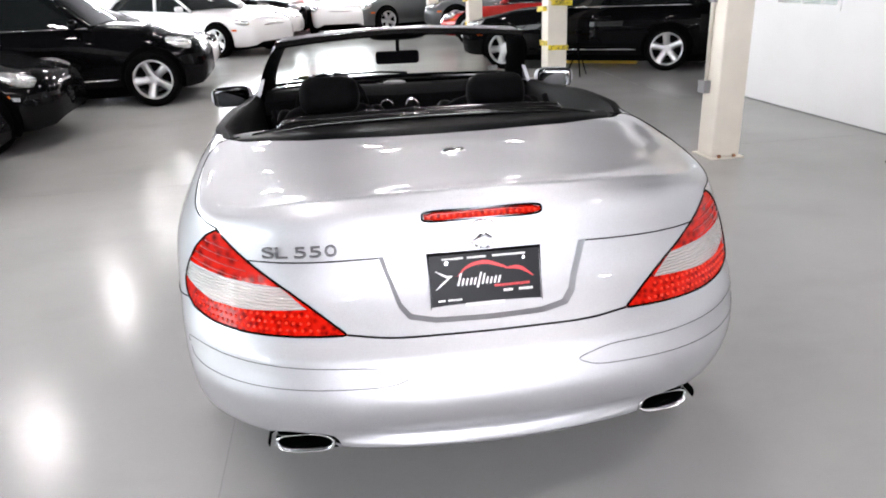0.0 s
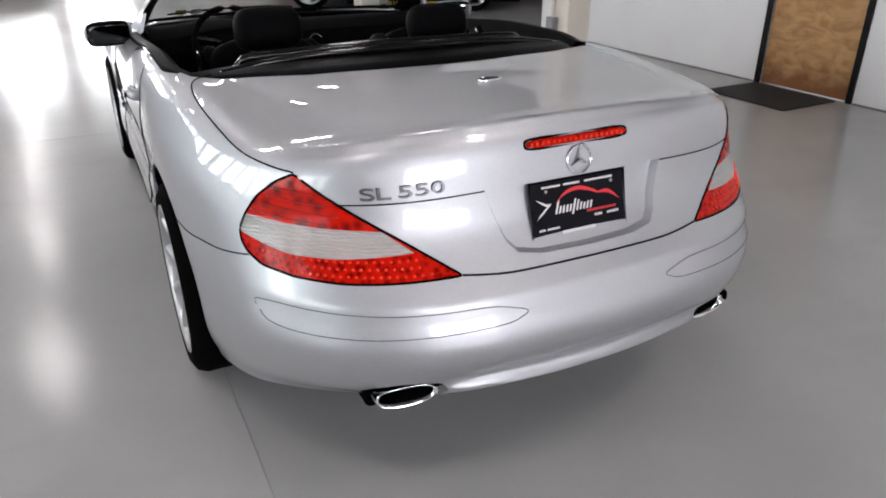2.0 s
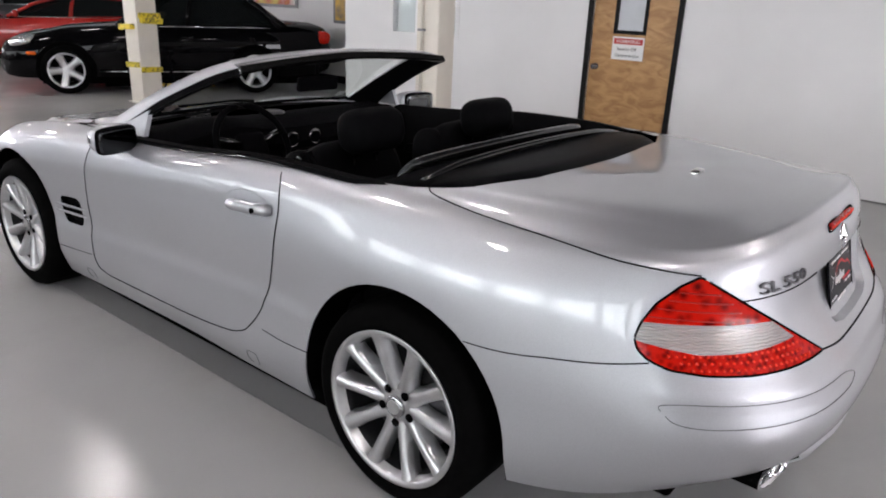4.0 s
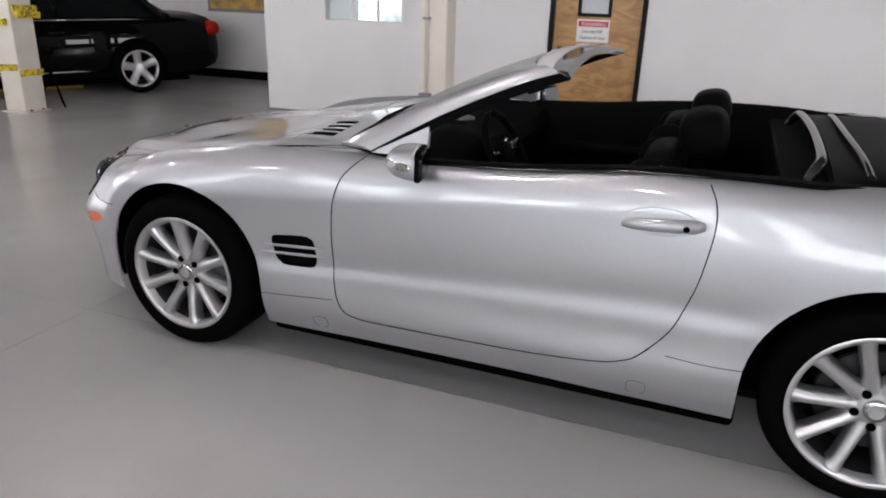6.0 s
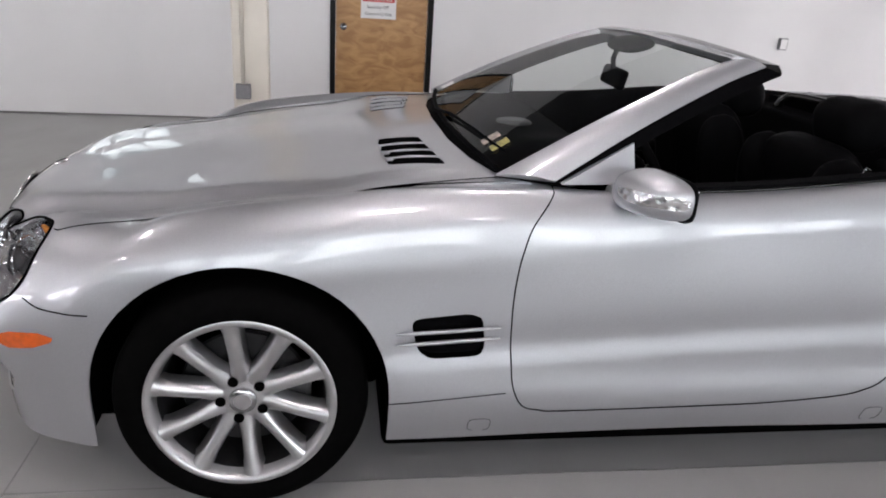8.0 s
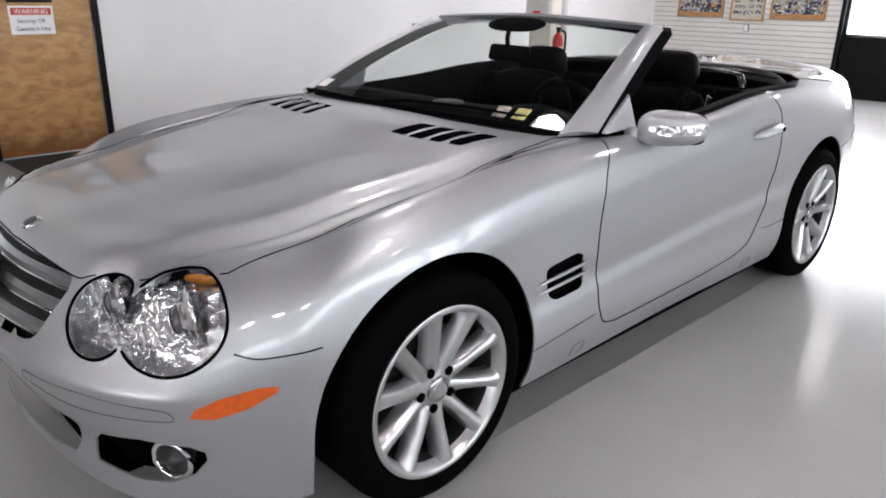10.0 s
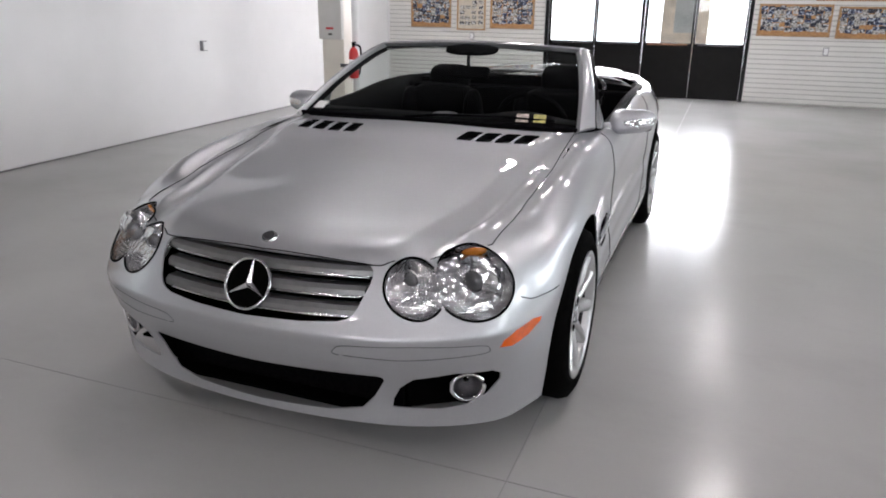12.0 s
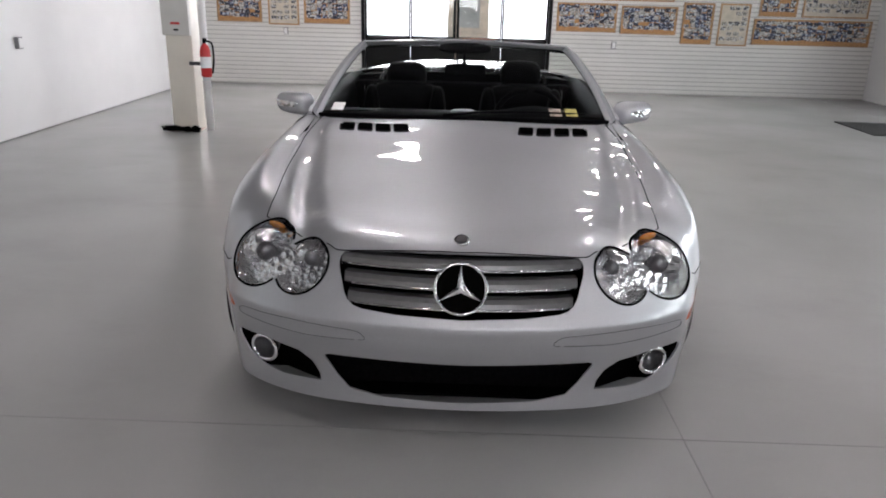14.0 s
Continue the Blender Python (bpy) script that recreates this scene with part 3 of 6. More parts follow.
leaf = part("door_leaf", lf, DOOR_WOOD, dr, "light brown veneered door leaf")
vf = bmesh.new()
for lo, hi in (((.012, WY0 - .02, WZ0 - .02), (.03, WY1 + .02, WZ0 + .015)), ((.012, WY0 - .02, WZ1 - .015), (.03, WY1 + .02, WZ1 + .02)), ((.012, WY0 - .02, WZ0 + .015), (.03, WY0 + .015, WZ1 - .015)), ((.012, WY1 - .015, WZ0 + .015), (.03, WY1 + .02, WZ1 - .015))):
    add_box(vf, lo, hi, HALL)
part("vision_frame", vf, BLACK_PAINT, leaf, "black frame of the door's window")
part("pane", box((.036, WY0, WZ0), (.042, WY1, WZ1), HALL), FROSTED, leaf, "pale frosted glass pane")
knob = lathe([(0, .032), (-.006, .034), (-.010, .03), (-.012, .014), (-.04, .013), (-.045, .026), (-.06, .03), (-.072, .024), (-.076, 0)], "X", 24)
for v in knob.verts:
    v.co = HALL @ (v.co + Vector((.02, DOOR_Y1 - .075, .90)))
part("door_handle", knob, CHROME_DULL, leaf, "round steel door knob", smooth=True)
sign = tagged(part("warning_sign", box((.012, -.115, .985), (.018, .215, 1.205), HALL), SIGN_WHITE), "white notice with a red heading on the door", "sign")
part("sign_heading", box((.0095, -.10, 1.135), (.0125, .20, 1.19), HALL), SIGN_RED, sign, "red heading bar")


def lettering(text, size, m, mat, parent, name="lettering", label=""):
    c = bpy.data.curves.new(name, "FONT")
    c.body, c.size, c.extrude, c.align_x = text, size, .0006, "CENTER"
    tmp = new(name, c)
    me = bpy.data.meshes.new_from_object(tmp.evaluated_get(bpy.context.evaluated_depsgraph_get()))
    bpy.data.objects.remove(tmp)
    me.transform(m)
    me.materials.append(mat)
    ob = new(name, me)
    ob.parent = parent
    if label:
        ob["label"] = label
    return ob


SIGN_M = HALL @ Matrix(((0, 0, -1, .0085), (-1, 0, 0, .05), (0, 1, 0, 0), (0, 0, 0, 1)))
lettering("WARNING", .052, SIGN_M @ pose(0, 1.145, 0), SIGN_WHITE, sign)
lettering("Security Off", .042, SIGN_M @ pose(-.01, 1.075, .002), SIGN_INK, sign)
lettering("Camera In Use", .042, SIGN_M @ pose(0, 1.015, .002), SIGN_INK, sign)
tagged(part("door_mat", hall_box((-.70, DOOR_Y0 + .06, 0), (-.05, DOOR_Y1 + .01, .012), .004), MAT_RUBBER), "black rubber doormat in front of the brown door", "mat")
tagged(part("floor_mat", box((-6.6, -6.58, 0), (-5.02, -5.42, .012), pose(0, 0, 0, 0, 0, -3), .004), MAT_RUBBER), "black rubber mat lying by the pilaster", "mat")

# window in the long wall
w = tagged(new("window_1"), "small interior window with a pale frame", "window", kind="structure")
fr = bmesh.new()
for lo, hi in (((-.012, WIN_Y0 - .05, 1.03), (.10, WIN_Y1 + .05, 1.08)), ((-.012, WIN_Y0 - .05, 1.95), (.10, WIN_Y1 + .05, 2.0)), ((-.012, WIN_Y0 - .05, 1.08), (.10, WIN_Y0, 1.95)), ((-.012, WIN_Y1, 1.08), (.10, WIN_Y1 + .05, 1.95))):
    add_box(fr, lo, hi, HALL)
part("window_frame", fr, WALL, w)
for k in range(3):
    ya, yb = WIN_Y0 + (WIN_Y1 - WIN_Y0) * k / 3, WIN_Y0 + (WIN_Y1 - WIN_Y0) * (k + 1) / 3
    g = part("pane", box((.06, ya + .012 * (k > 0), 1.08), (.066, yb - .012 * (k < 2), 1.95), HALL), PANE, w, "clear glass pane")
    g.visible_shadow = False
    if k:
        part("glazing_bar", box((.05, ya - .012, 1.08), (.075, ya + .012, 1.95), HALL), WALL, w)
# added glow behind the panes, standing in for the shop windows they reflect
structure("backdrop_east", hall_box((3.2, -2.0, -.2), (3.3, 9.0, 5.0)), PANE_GLOW, "glowing sheet in place of the window's bright reflection", "backdrop")

# light switch on the long wall, and sockets on the back wall
sw = tagged(new("wall_switch"), "grey wall switch box on the white wall", "switch")
part("box", box((-.045, -4.235, .90), (0, -4.145, 1.02), HALL, .006), GREY_TRIM, sw)
part("cover", box((-.05, -4.225, .91), (-.045, -4.155, 1.01), HALL), WALL, sw)
for i, (x0, z0) in enumerate(((-2.71, .845), (3.18, .94))):
    sk = tagged(new("wall_socket"), "grey wall socket on the slatted panel", "socket", group="wall sockets")
    part("box", box((x0 - .04, BACK + .016, z0 - .06), (x0 + .04, BACK + .045, z0 + .06), None, .005), GREY_TRIM, sk)
    part("cover", box((x0 - .03, BACK + .045, z0 - .05), (x0 + .03, BACK + .05, z0 + .05)), WALL, sk)

# photo boards on the back wall
rng = random.Random(4)
BOARDS = [(3.60, 4.40, 1.085, 1.78, 0), (2.93, 3.48, 1.045, 1.70, 1), (2.02, 2.84, 1.085, 1.78, 0), (-2.72, -1.66, 1.06, 1.55, 0), (-3.78, -2.80, 1.045, 1.52, 0), (-4.42, -3.88, .90, 1.60, 0),
          (-5.05, -4.52, .885, 1.60, 1), (-7.2, -5.14, .92, 1.36, 0), (-7.1, -5.95, 1.40, 1.75, 1), (-5.85, -5.2, 1.40, 1.72, 0), (-3.70, -2.45, 1.60, 1.90, 1)]
tints = [PHOTO_A, PHOTO_B, PHOTO_C, PHOTO_D]
photo_me = []
for t in tints:
    bm = box((-.5, 0, -.5), (.5, .002, .5))
    photo_me.append(mesh_from(bm, "photo", t, False))
for x0, x1, z0, z1, pale in BOARDS:
    bd = tagged(new("photo_board"), "cork board covered with small photographs" if not pale else "pale board with rows of small photographs", "photo board", group="photo boards")
    part("backing", box((x0, BACK + .017, z0), (x1, BACK + .03, z1)), PAPER if pale else CORK, bd)
    fr = bmesh.new()
    for lo, hi in (((x0, z0), (x1, z0 + .025)), ((x0, z1 - .025), (x1, z1)), ((x0, z0 + .025), (x0 + .025, z1 - .025)), ((x1 - .025, z0 + .025), (x1, z1 - .025))):
        add_box(fr, (lo[0], BACK + .017, lo[1]), (hi[0], BACK + .042, hi[1]))
    part("board_frame", fr, WOOD_TRIM, bd)
    nx, nz = int((x1 - x0 - .06) / (.088 if not pale else .105)), int((z1 - z0 - .09) / (.062 if not pale else .085))
    for i in range(nx):
        for j in range(nz):
            if rng.random() < .03 + .15 * pale:
                continue
            p = new("photo", rng.choice(photo_me if not pale else photo_me[1:3]))
            p.parent = bd
            p.location = (x0 + .04 + (i + .5) * (x1 - x0 - .08) / nx + rng.uniform(-.012, .012), BACK + .031 + rng.uniform(0, .003), z0 + .085 + (j + .5) * (z1 - z0 - .12) / nz + rng.uniform(-.01, .01))
            p.scale = (.096 * rng.uniform(.88, 1.05), 1, .066 * rng.uniform(.85, 1.05))
            p.rotation_euler = (0, rng.uniform(-.12, .12), 0)


# columns
def column(x, y, size=0.29, turn=2.0):
    c = tagged(new("column"), "cream painted square steel column bolted to the floor", "column", group="columns")
    c.matrix_world = pose(x, y, 0, 0, 0, turn)
    h = size / 2
    part("shaft", box((-h, -h, 0.012), (h, h, H), None, .012), COLUMN, c)
    part("foot_plate", box((-h - .03, -h - .03, 0), (h + .03, h + .03, .012)), COLUMN, c)
    for sx in (-1, 1):
        part("bolt", lathe([(0.012, .016), (.03, .016), (.034, .012), (.034, 0)], "Z", 8), RUST, c, "rusty bolt").location = (sx * h * .55, -h - .015, 0)
        part("bolt", lathe([(0.012, .016), (.03, .016), (.034, .012), (.034, 0)], "Z", 8), RUST, c, "rusty bolt").location = (sx * h * .55, h + .015, 0)
    return c


c1 = column(2.77, 1.63, .24)
part("conduit", tube([(-.138, .05, .60), (-.138, .05, H)], .014, 8), COLUMN, c1, smooth=True)
part("outlet_box", box((-.18, .0, .52), (-.12, .10, .62), None, .006), GREY_TRIM, c1, "grey metal outlet box")
part("conduit_clip", box((-.155, .02, 1.22), (-.12, .08, 1.24)), GREY_TRIM, c1)
for x, y in ((2.86, 6.70), (2.62, 11.7), (2.40, 16.6)):
    c = column(x, y)
    for z0, tilt in ((.44, 3), (.50, -4), (.98, -6), (1.06, 5), (1.12, 3)):
        part("tape_band", box((-.149, -.149, z0 - .035), (.149, .149, z0 + .035), pose(0, 0, 0, tilt * .6, tilt * .5), .003), TAPE, c, "yellow caution tape wrapped round the column")
c2 = column(3.17, -4.22)
part("conduit", tube([(-.245, .03, 0), (-.245, .03, H)], .042, 14), WALL, c2, "white standpipe", smooth=True)
part("electrical_panel", box((-.15, .146, 1.06), (.15, .215, 2.0), None, .008), GREY_LIGHT, c2, "pale grey electrical panel")
part("panel_label", box((-.05, .2155, 1.175), (.05, .218, 1.20)), SIGN_RED, c2, "red label strip")
part("panel_handle", box((-.03, .2155, 1.11), (.02, .222, 1.13)), BLACK_PLASTIC, c2)
ext = tagged(new("fire_extinguisher"), "red fire extinguisher hanging on the column", "fire extinguisher")
ext.location = (2.86, -4.02, 0)
part("cylinder", lathe([(.62, 0), (.62, .05), (.635, .058), (.90, .058), (.95, .045), (.975, .022), (.985, .02)], "Z", 20), SIGN_RED, ext, "red steel cylinder", smooth=True)
part("valve", lathe([(.985, .018), (1.02, .02), (1.03, .012), (1.03, 0)], "Z", 12), BLACK_PLASTIC, ext, smooth=True)
part("lever", box((-.01, -.05, 1.02), (.01, .03, 1.04), None, .004), BLACK_PLASTIC, ext)
part("hose", tube(curve([(0, -.02, 1.01), (-.07, -.03, .98), (-.085, -.02, .82), (-.07, 0, .66)], 6), .011, 8), BLACK_PLASTIC, ext, "black rubber hose", smooth=True)
part("label", lathe([(.72, .0585), (.84, .0585)], "Z", 20), PRINT_WHITE, ext, "white printed label")
part("bracket", box((.02, -.05, .74), (.20, -.03, .78)), DARK_METAL, ext)
cable = tagged(new("cable_heap"), "heap of black cable at the column's foot", "cable")
for k in range(7):
    pts = [(2.98 + .42 * j / 6 + rng.uniform(-.03, .03), -3.99 + rng.uniform(-.05, .07), .014 + rng.uniform(0, .05)) for j in range(7)]
    part("cable", tube(curve(pts, 5), .011, 6), RUBBER, cable, smooth=True)
tagged(part("pilaster", box((-9.4, BACK, 0), (-7.32, BACK + 1.75, H)), WALL), "plain white pilaster at the end of the slatted wall", "pilaster", kind="structure")

# joints sawn into the floor
for i, (a, b) in enumerate((((-.815, -9.2), (-.815, 20)), ((-9, 1.94), (4.4, 1.94)), ((-9, 7.9), (6, 7.9)), ((-6.4, -9.2), (-6.4, 20)), ((4.3 - .6, 4.2), (4.3 - .6, 20)))):
    w = .0022
    lo, hi = (min(a[0], b[0]) - w, min(a[1], b[1]) - w, .0004), (max(a[0], b[0]) + w, max(a[1], b[1]) + w, .0016)
    tagged(part("floor_joint", box(lo, hi), JOINT), "fine dark joint sawn into the floor", "joint", kind="structure")

# posters on the east wall
for y0, y1, z0, z1, mat, lab in ((4.75, 6.30, 1.0, 1.75, POSTER_A, "framed poster with a yellow car shape"), (7.2, 8.6, 1.2, 2.0, POSTER_B, "framed colourful poster on the wall")):
    ps = tagged(new("poster"), lab, "poster")
    part("frame", box((EAST - .035, y0, z0), (EAST, y1, z1), HALL, .004), GREY_TRIM, ps)
    part("print", box((EAST - .039, y0 + .05, z0 + .05), (EAST - .0345, y1 - .05, z1 - .05), HALL), mat, ps)

# tripod stand by the taped column, and the yellow wheel ramp
tp = tagged(new("tripod"), "small black folding tripod standing on the floor", "tripod")
for k in range(3):
    a = k * math.tau / 3 + .4
    part("leg", tube([(3.22 + .17 * math.cos(a), 6.66 + .17 * math.sin(a), .008), (3.22, 6.66, .42)], .011, 6), BLACK_PLASTIC, tp, smooth=True)
part("centre_post", tube([(3.22, 6.66, .30), (3.22, 6.66, .62)], .012, 8), BLACK_PLASTIC, tp, smooth=True)
part("head", box((3.18, 6.62, .60), (3.26, 6.70, .66), None, .008), BLACK_PLASTIC, tp)
rp = tagged(new("wheel_ramp"), "low yellow and black steel ramp on the floor", "ramp")
RM = pose(3.95, 8.1, 0, 0, 0, 150)
part("deck", box((-.75, -.12, 0), (.45, .12, .10), RM, .008), YELLOW, rp, "yellow painted ramp")
part("ramp_end", box((.45, -.12, 0), (.85, .12, .10), RM, .008), BLACK_PLASTIC, rp)

# ---------------------------------------------------------------- the silver roadster
# Body surface: rings from the lower edge up and over to the centre line, each running from the nose's
# middle round the side to the tail's middle. Car frame: y ahead, x to its right, 0 between the axles.
def ring(xs, ys, zs):
    return [Vector(p) for p in zip(xs, ys, zs)]


ST = (1.60, 1.28, 0.85, 0.40, -0.10, -0.60, -1.28, -1.75)  # stations along the side
lower_edge = ring((0, .45, .73, .83, .86, .86, .86, .855, .855, .87, .875, .832, .705, .44, 0),
                  (2.075, 2.025, 1.89, 1.725, *ST, -2.03, -2.23, -2.27),
                  (.170, .170, .170, .172, .18, .18, .175, .18, .185, .19, .20, .25, .31, .345, .325))
sill_line = ring((0, .45, .73, .84, .875, .895, .895, .893, .893, .90, .902, .862, .745, .475, 0),
                 (2.085, 2.035, 1.91, 1.74, *ST, -2.09, -2.305, -2.35),
                 (.30, .30, .31, .31, .31, .30, .28, .28, .28, .28, .30, .35, .40, .42, .41))
bumper_line = ring((0, .45, .735, .845, .885, .905, .895, .885, .885, .892, .908, .868, .762, .485, 0),
                   (2.14, 2.09, 1.95, 1.76, *ST, -2.12, -2.335, -2.385),
                   (.45, .45, .46, .46, .46, .45, .42, .42, .42, .43, .46, .50, .52, .53, .53))
waist_low = ring((0, .45, .735, .845, .89, .908, .89, .888, .89, .897, .910, .868, .762, .485, 0),
                 (2.13, 2.075, 1.92, 1.74, *ST, -2.08, -2.29, -2.33),
                 (.53, .54, .56, .57, .58, .60, .58, .58, .58, .60, .62, .64, .645, .65, .65))
waist_high = ring((0, .42, .71, .82, .88, .905, .888, .887, .888, .895, .903, .852, .736, .48, 0),
                  (2.09, 2.02, 1.86, 1.70, 1.56, *ST[1:], -2.03, -2.21, -2.25),
                  (.64, .645, .655, .67, .69, .71, .72, .73, .74, .76, .78, .80, .79, .78, .78))
shoulder_line = ring((0, .40, .68, .79, .855, .875, .868, .866, .868, .870, .850, .790, .690, .44, 0),
                     (2.03, 1.97, 1.80, 1.64, 1.50, *ST[1:], -2.03, -2.18, -2.21),
                     (.70, .70, .71, .725, .755, .79, .825, .845, .862, .895, .91, .92, .92, .945, .95))
belt_line = ring((0, .38, .63, .73, .785, .80, .80, .815, .825, .825, .785, .728, .648, .42, 0),
                 (1.96, 1.90, 1.74, 1.58, 1.45, 1.25, *ST[2:], -2.00, -2.135, -2.165),
                 (.735, .735, .745, .76, .808, .848, .888, .893, .914, .958, .975, .962, .952, .986, 1.000))
inner_line = ring((0, .30, .50, .60, .64, .65, .65, .66, .60, .60, .58, .52, .45, .28, 0),
                  (1.75, 1.70, 1.55, 1.42, 1.28, 1.05, *ST[2:6], -1.28, -1.60, -1.80, -1.90, -1.92),
                  (.780, .773, .772, .790, .814, .844, .885, .92, .93, .96, .995, 1.0, 1.0, 1.0, 1.005))
middle_line = ring((0,) * 15,
                   (1.50, 1.45, 1.35, 1.25, 1.15, 1.0, .80, .40, -.10, -.60, -1.20, -1.45, -1.60, -1.68, -1.70),
                   (.815, .820, .834, .847, .860, .884, .920, .94, .94, .95, .997, 1.0, 1.005, 1.005, 1.005))
RINGS = [lower_edge, sill_line, bumper_line, waist_low, waist_high, shoulder_line, belt_line, inner_line, middle_line]


# the hollow beside the hood's raised middle, between the fender top and the hood
HOLLOW = (0, -.001, -.004, -.006, -.007, -.007, -.006, .0, .004, .004, .004, .004, .004, .003, .003)
RINGS.insert(7, [a.lerp(b, .42) + Vector((0, 0, h)) for a, b, h in zip(RINGS[6], RINGS[7], HOLLOW)])


def step(t):
    t = np.clip(t, 0, 1)
    return t * t * (3 - 2 * t)


def folds(g):
    """Presses the folds into the sheet: hood ridges, the shoulder line and the line low on the doors."""
    x, y, z = g[..., 0], g[..., 1], g[..., 2]
    a = -x
    on_hood = step((y - .60) / .25) * step((2.02 - y) / .10) * (z > .6)
    d = a - np.interp(y, (.60, .95, 1.55, 1.98), (.645, .620, .525, .425))
    dz = .014 * np.where(d < 0, step((d + .30) / .30), 1 - step(d / .028))
    e = a - np.interp(y, (.60, 1.0, 1.5, 1.86), (.70, .69, .65, .585))
    dz = dz + .009 * np.exp(-(e / .016) ** 2) * step((y - .9) / .5)
    f = a - np.interp(y, (.60, .95, 1.55, 1.98), (.675, .66, .595, .505))
    dz = dz - .012 * np.exp(-(f / .023) ** 2) * step((y - .9) / .5)
    side = (a > .6) * step((1.75 - y) / .5) * step((y + 2.05) / .3)
    zs = np.interp(y, (-1.9, -1.75, -1.30, -.77, -.46, .05, .6, 1.2), (.955, .955, .936, .897, .850, .800, .745, .70))
    dx = .0045 * side * np.clip(1 - np.abs(z - zs) / .065, 0, 1)
    zc = np.interp(y, (-.9, -.63, .02, .57, .9), (.520, .516, .483, .446, .43))
    door_part = (a > .6) * step((y + .98) / .12) * step((.97 - y) / .12)
    dx = dx + .008 * door_part * (1 - step((z - zc + .025) / .060)) * step((z - .25) / .12)
    dx = dx - .004 * door_part * np.exp(-((z - zc - .05) / .05) ** 2)
    out = g.copy()
    # the sharp rear edge of the boot lid, and the fold above the lower lip of the rear bumper
    edge_row = 6 + 12 + 14 + 9 + 10 + 10
    for k in range(-4, 5):
        w = (1 - abs(k) / 5) ** 1.4 * step((-1.86 - y[edge_row + k]) / .16)
        out[edge_row + k, :, 1] -= .013 * w
        out[edge_row + k, :, 2] += .009 * w
    lip = step((-2.10 - y) / .08) * step((.46 - a) / .06) * (1 - step((z - .384) / .014)) * step((z - .30) / .04)
    out[..., 1] -= .030 * lip
    out[..., 1] += .014 * step((-2.10 - y) / .08) * step((.46 - a) / .06) * np.exp(-((z - .418) / .028) ** 2)
    # the long creases across the front and the rear bumper
    out[..., 1] += .010 * step((y - 1.78) / .16) * np.clip(1 - np.abs(z - .502) / .045, 0, 1)
    out[..., 1] -= .009 * step((-1.92 - y) / .16) * np.clip(1 - np.abs(z - .634) / .040, 0, 1)
    out[..., 0] -= dx
    out[..., 2] += dz * on_hood
    return out


def body_half():
    """The left half of the body as one dense sheet (x from 0 to negative)."""
    G = np.array([[(-p.x, p.y, p.z) for p in r] for r in RINGS])
    flip = np.array([-1, 1, 1])
    along = [8, 9, 9, 9, 12, 14, 14, 16, 16, 20, 16, 12, 9, 9]
    rows = [np.array(spline([r[1] * flip, *r, r[-2] * flip], along)) for r in G]
    up = [6, 12, 14, 9, 10, 10, 8, 14, 30]
    grid = np.array(spline([2 * rows[0] - rows[1], *rows, rows[-2] * flip], up))
    grid = folds(grid)
    bm = bmesh.new()
    vs = [[bm.verts.new(p) for p in line] for line in grid]
    for a, b in zip(vs, vs[1:]):
        for k in range(len(a) - 1):
            bm.faces.new((a[k], a[k + 1], b[k + 1], b[k]))
    bmesh.ops.remove_doubles(bm, verts=bm.verts, dist=1e-5)
    return bm


X, Y, Z = Vector((1, 0, 0)), Vector((0, 1, 0)), Vector((0, 0, 1))
PLAN, SIDE, END = (X, Y, -Z), (Y, Z, X), (X, Z, Y)  # two axes of a view, and the way in
NOSE = (X, Z, -Y)
TAILV = (Vector((.8, -.6, 0)), Z, Vector((.6, .8, 0)))
HEADV = (Vector((.866, .5, 0)), Z, Vector((.5, -.866, 0)))

half = body_half()
panel = half.faces.layers.int.new("panel")
SKIN = BVHTree.FromBMesh(half)
half.normal_update()
half.faces.ensure_lookup_table()
SKIN_FACES = [[(v.co.copy(), v.normal.copy()) for v in f.verts] for f in half.faces]
for corners in SKIN_FACES:
    for co, no in corners:
        if abs(co.x) < 1e-4:
            no.x = 0.0
            no.normalize()
_, probe_no, _, _ = SKIN.ray_cast(Vector((-3, 0, .6)), Vector((1, 0, 0)))
OUTWARD = 1 if probe_no.x < 0 else -1  # which way the sheet's faces look


def skin_normal(p):
    """The smooth outward normal of the uncut body beside p, on either side of the car."""
    s = -1 if p.x > 0 else 1
    q, _, k, _ = SKIN.find_nearest(Vector((s * p.x, p.y, p.z)))
    w = poly_3d_calc([co for co, _ in SKIN_FACES[k]], q)
    n = sum((no * a for (_, no), a in zip(SKIN_FACES[k], w)), Vector()).normalized() * OUTWARD
    return Vector((s * n.x, n.y, n.z))



def on_skin(u, v, view, proud=0.0):
    """The body's surface under (u, v) of a view, from outside."""
    U, V, N = view
    w = -max(abs(u), 0.003) if U == X else u
    p, n, _, _ = SKIN.ray_cast(U * w + V * v - N * 6, N)
    if p is None:
        return None
    if U == X:
        p.x = u
    return p - N * proud


def lay(points, view, proud=0.0, n=5, closed=False, smooth=True):
    flat = [(u, v, 0) for u, v in points]
    line = curve(flat, n, closed) if smooth else [Vector(p) for p in flat]
    ends = line[1:] + line[:1] if closed else line[1:]
    line = [a.lerp(b, k / m) for a, b in zip(line, ends) for m in [max(1, math.ceil((b - a).length / .012))] for k in range(m)] + ([] if closed else line[-1:])
    return [q for p in line if (q := on_skin(p.x, p.y, view, proud)) is not None]


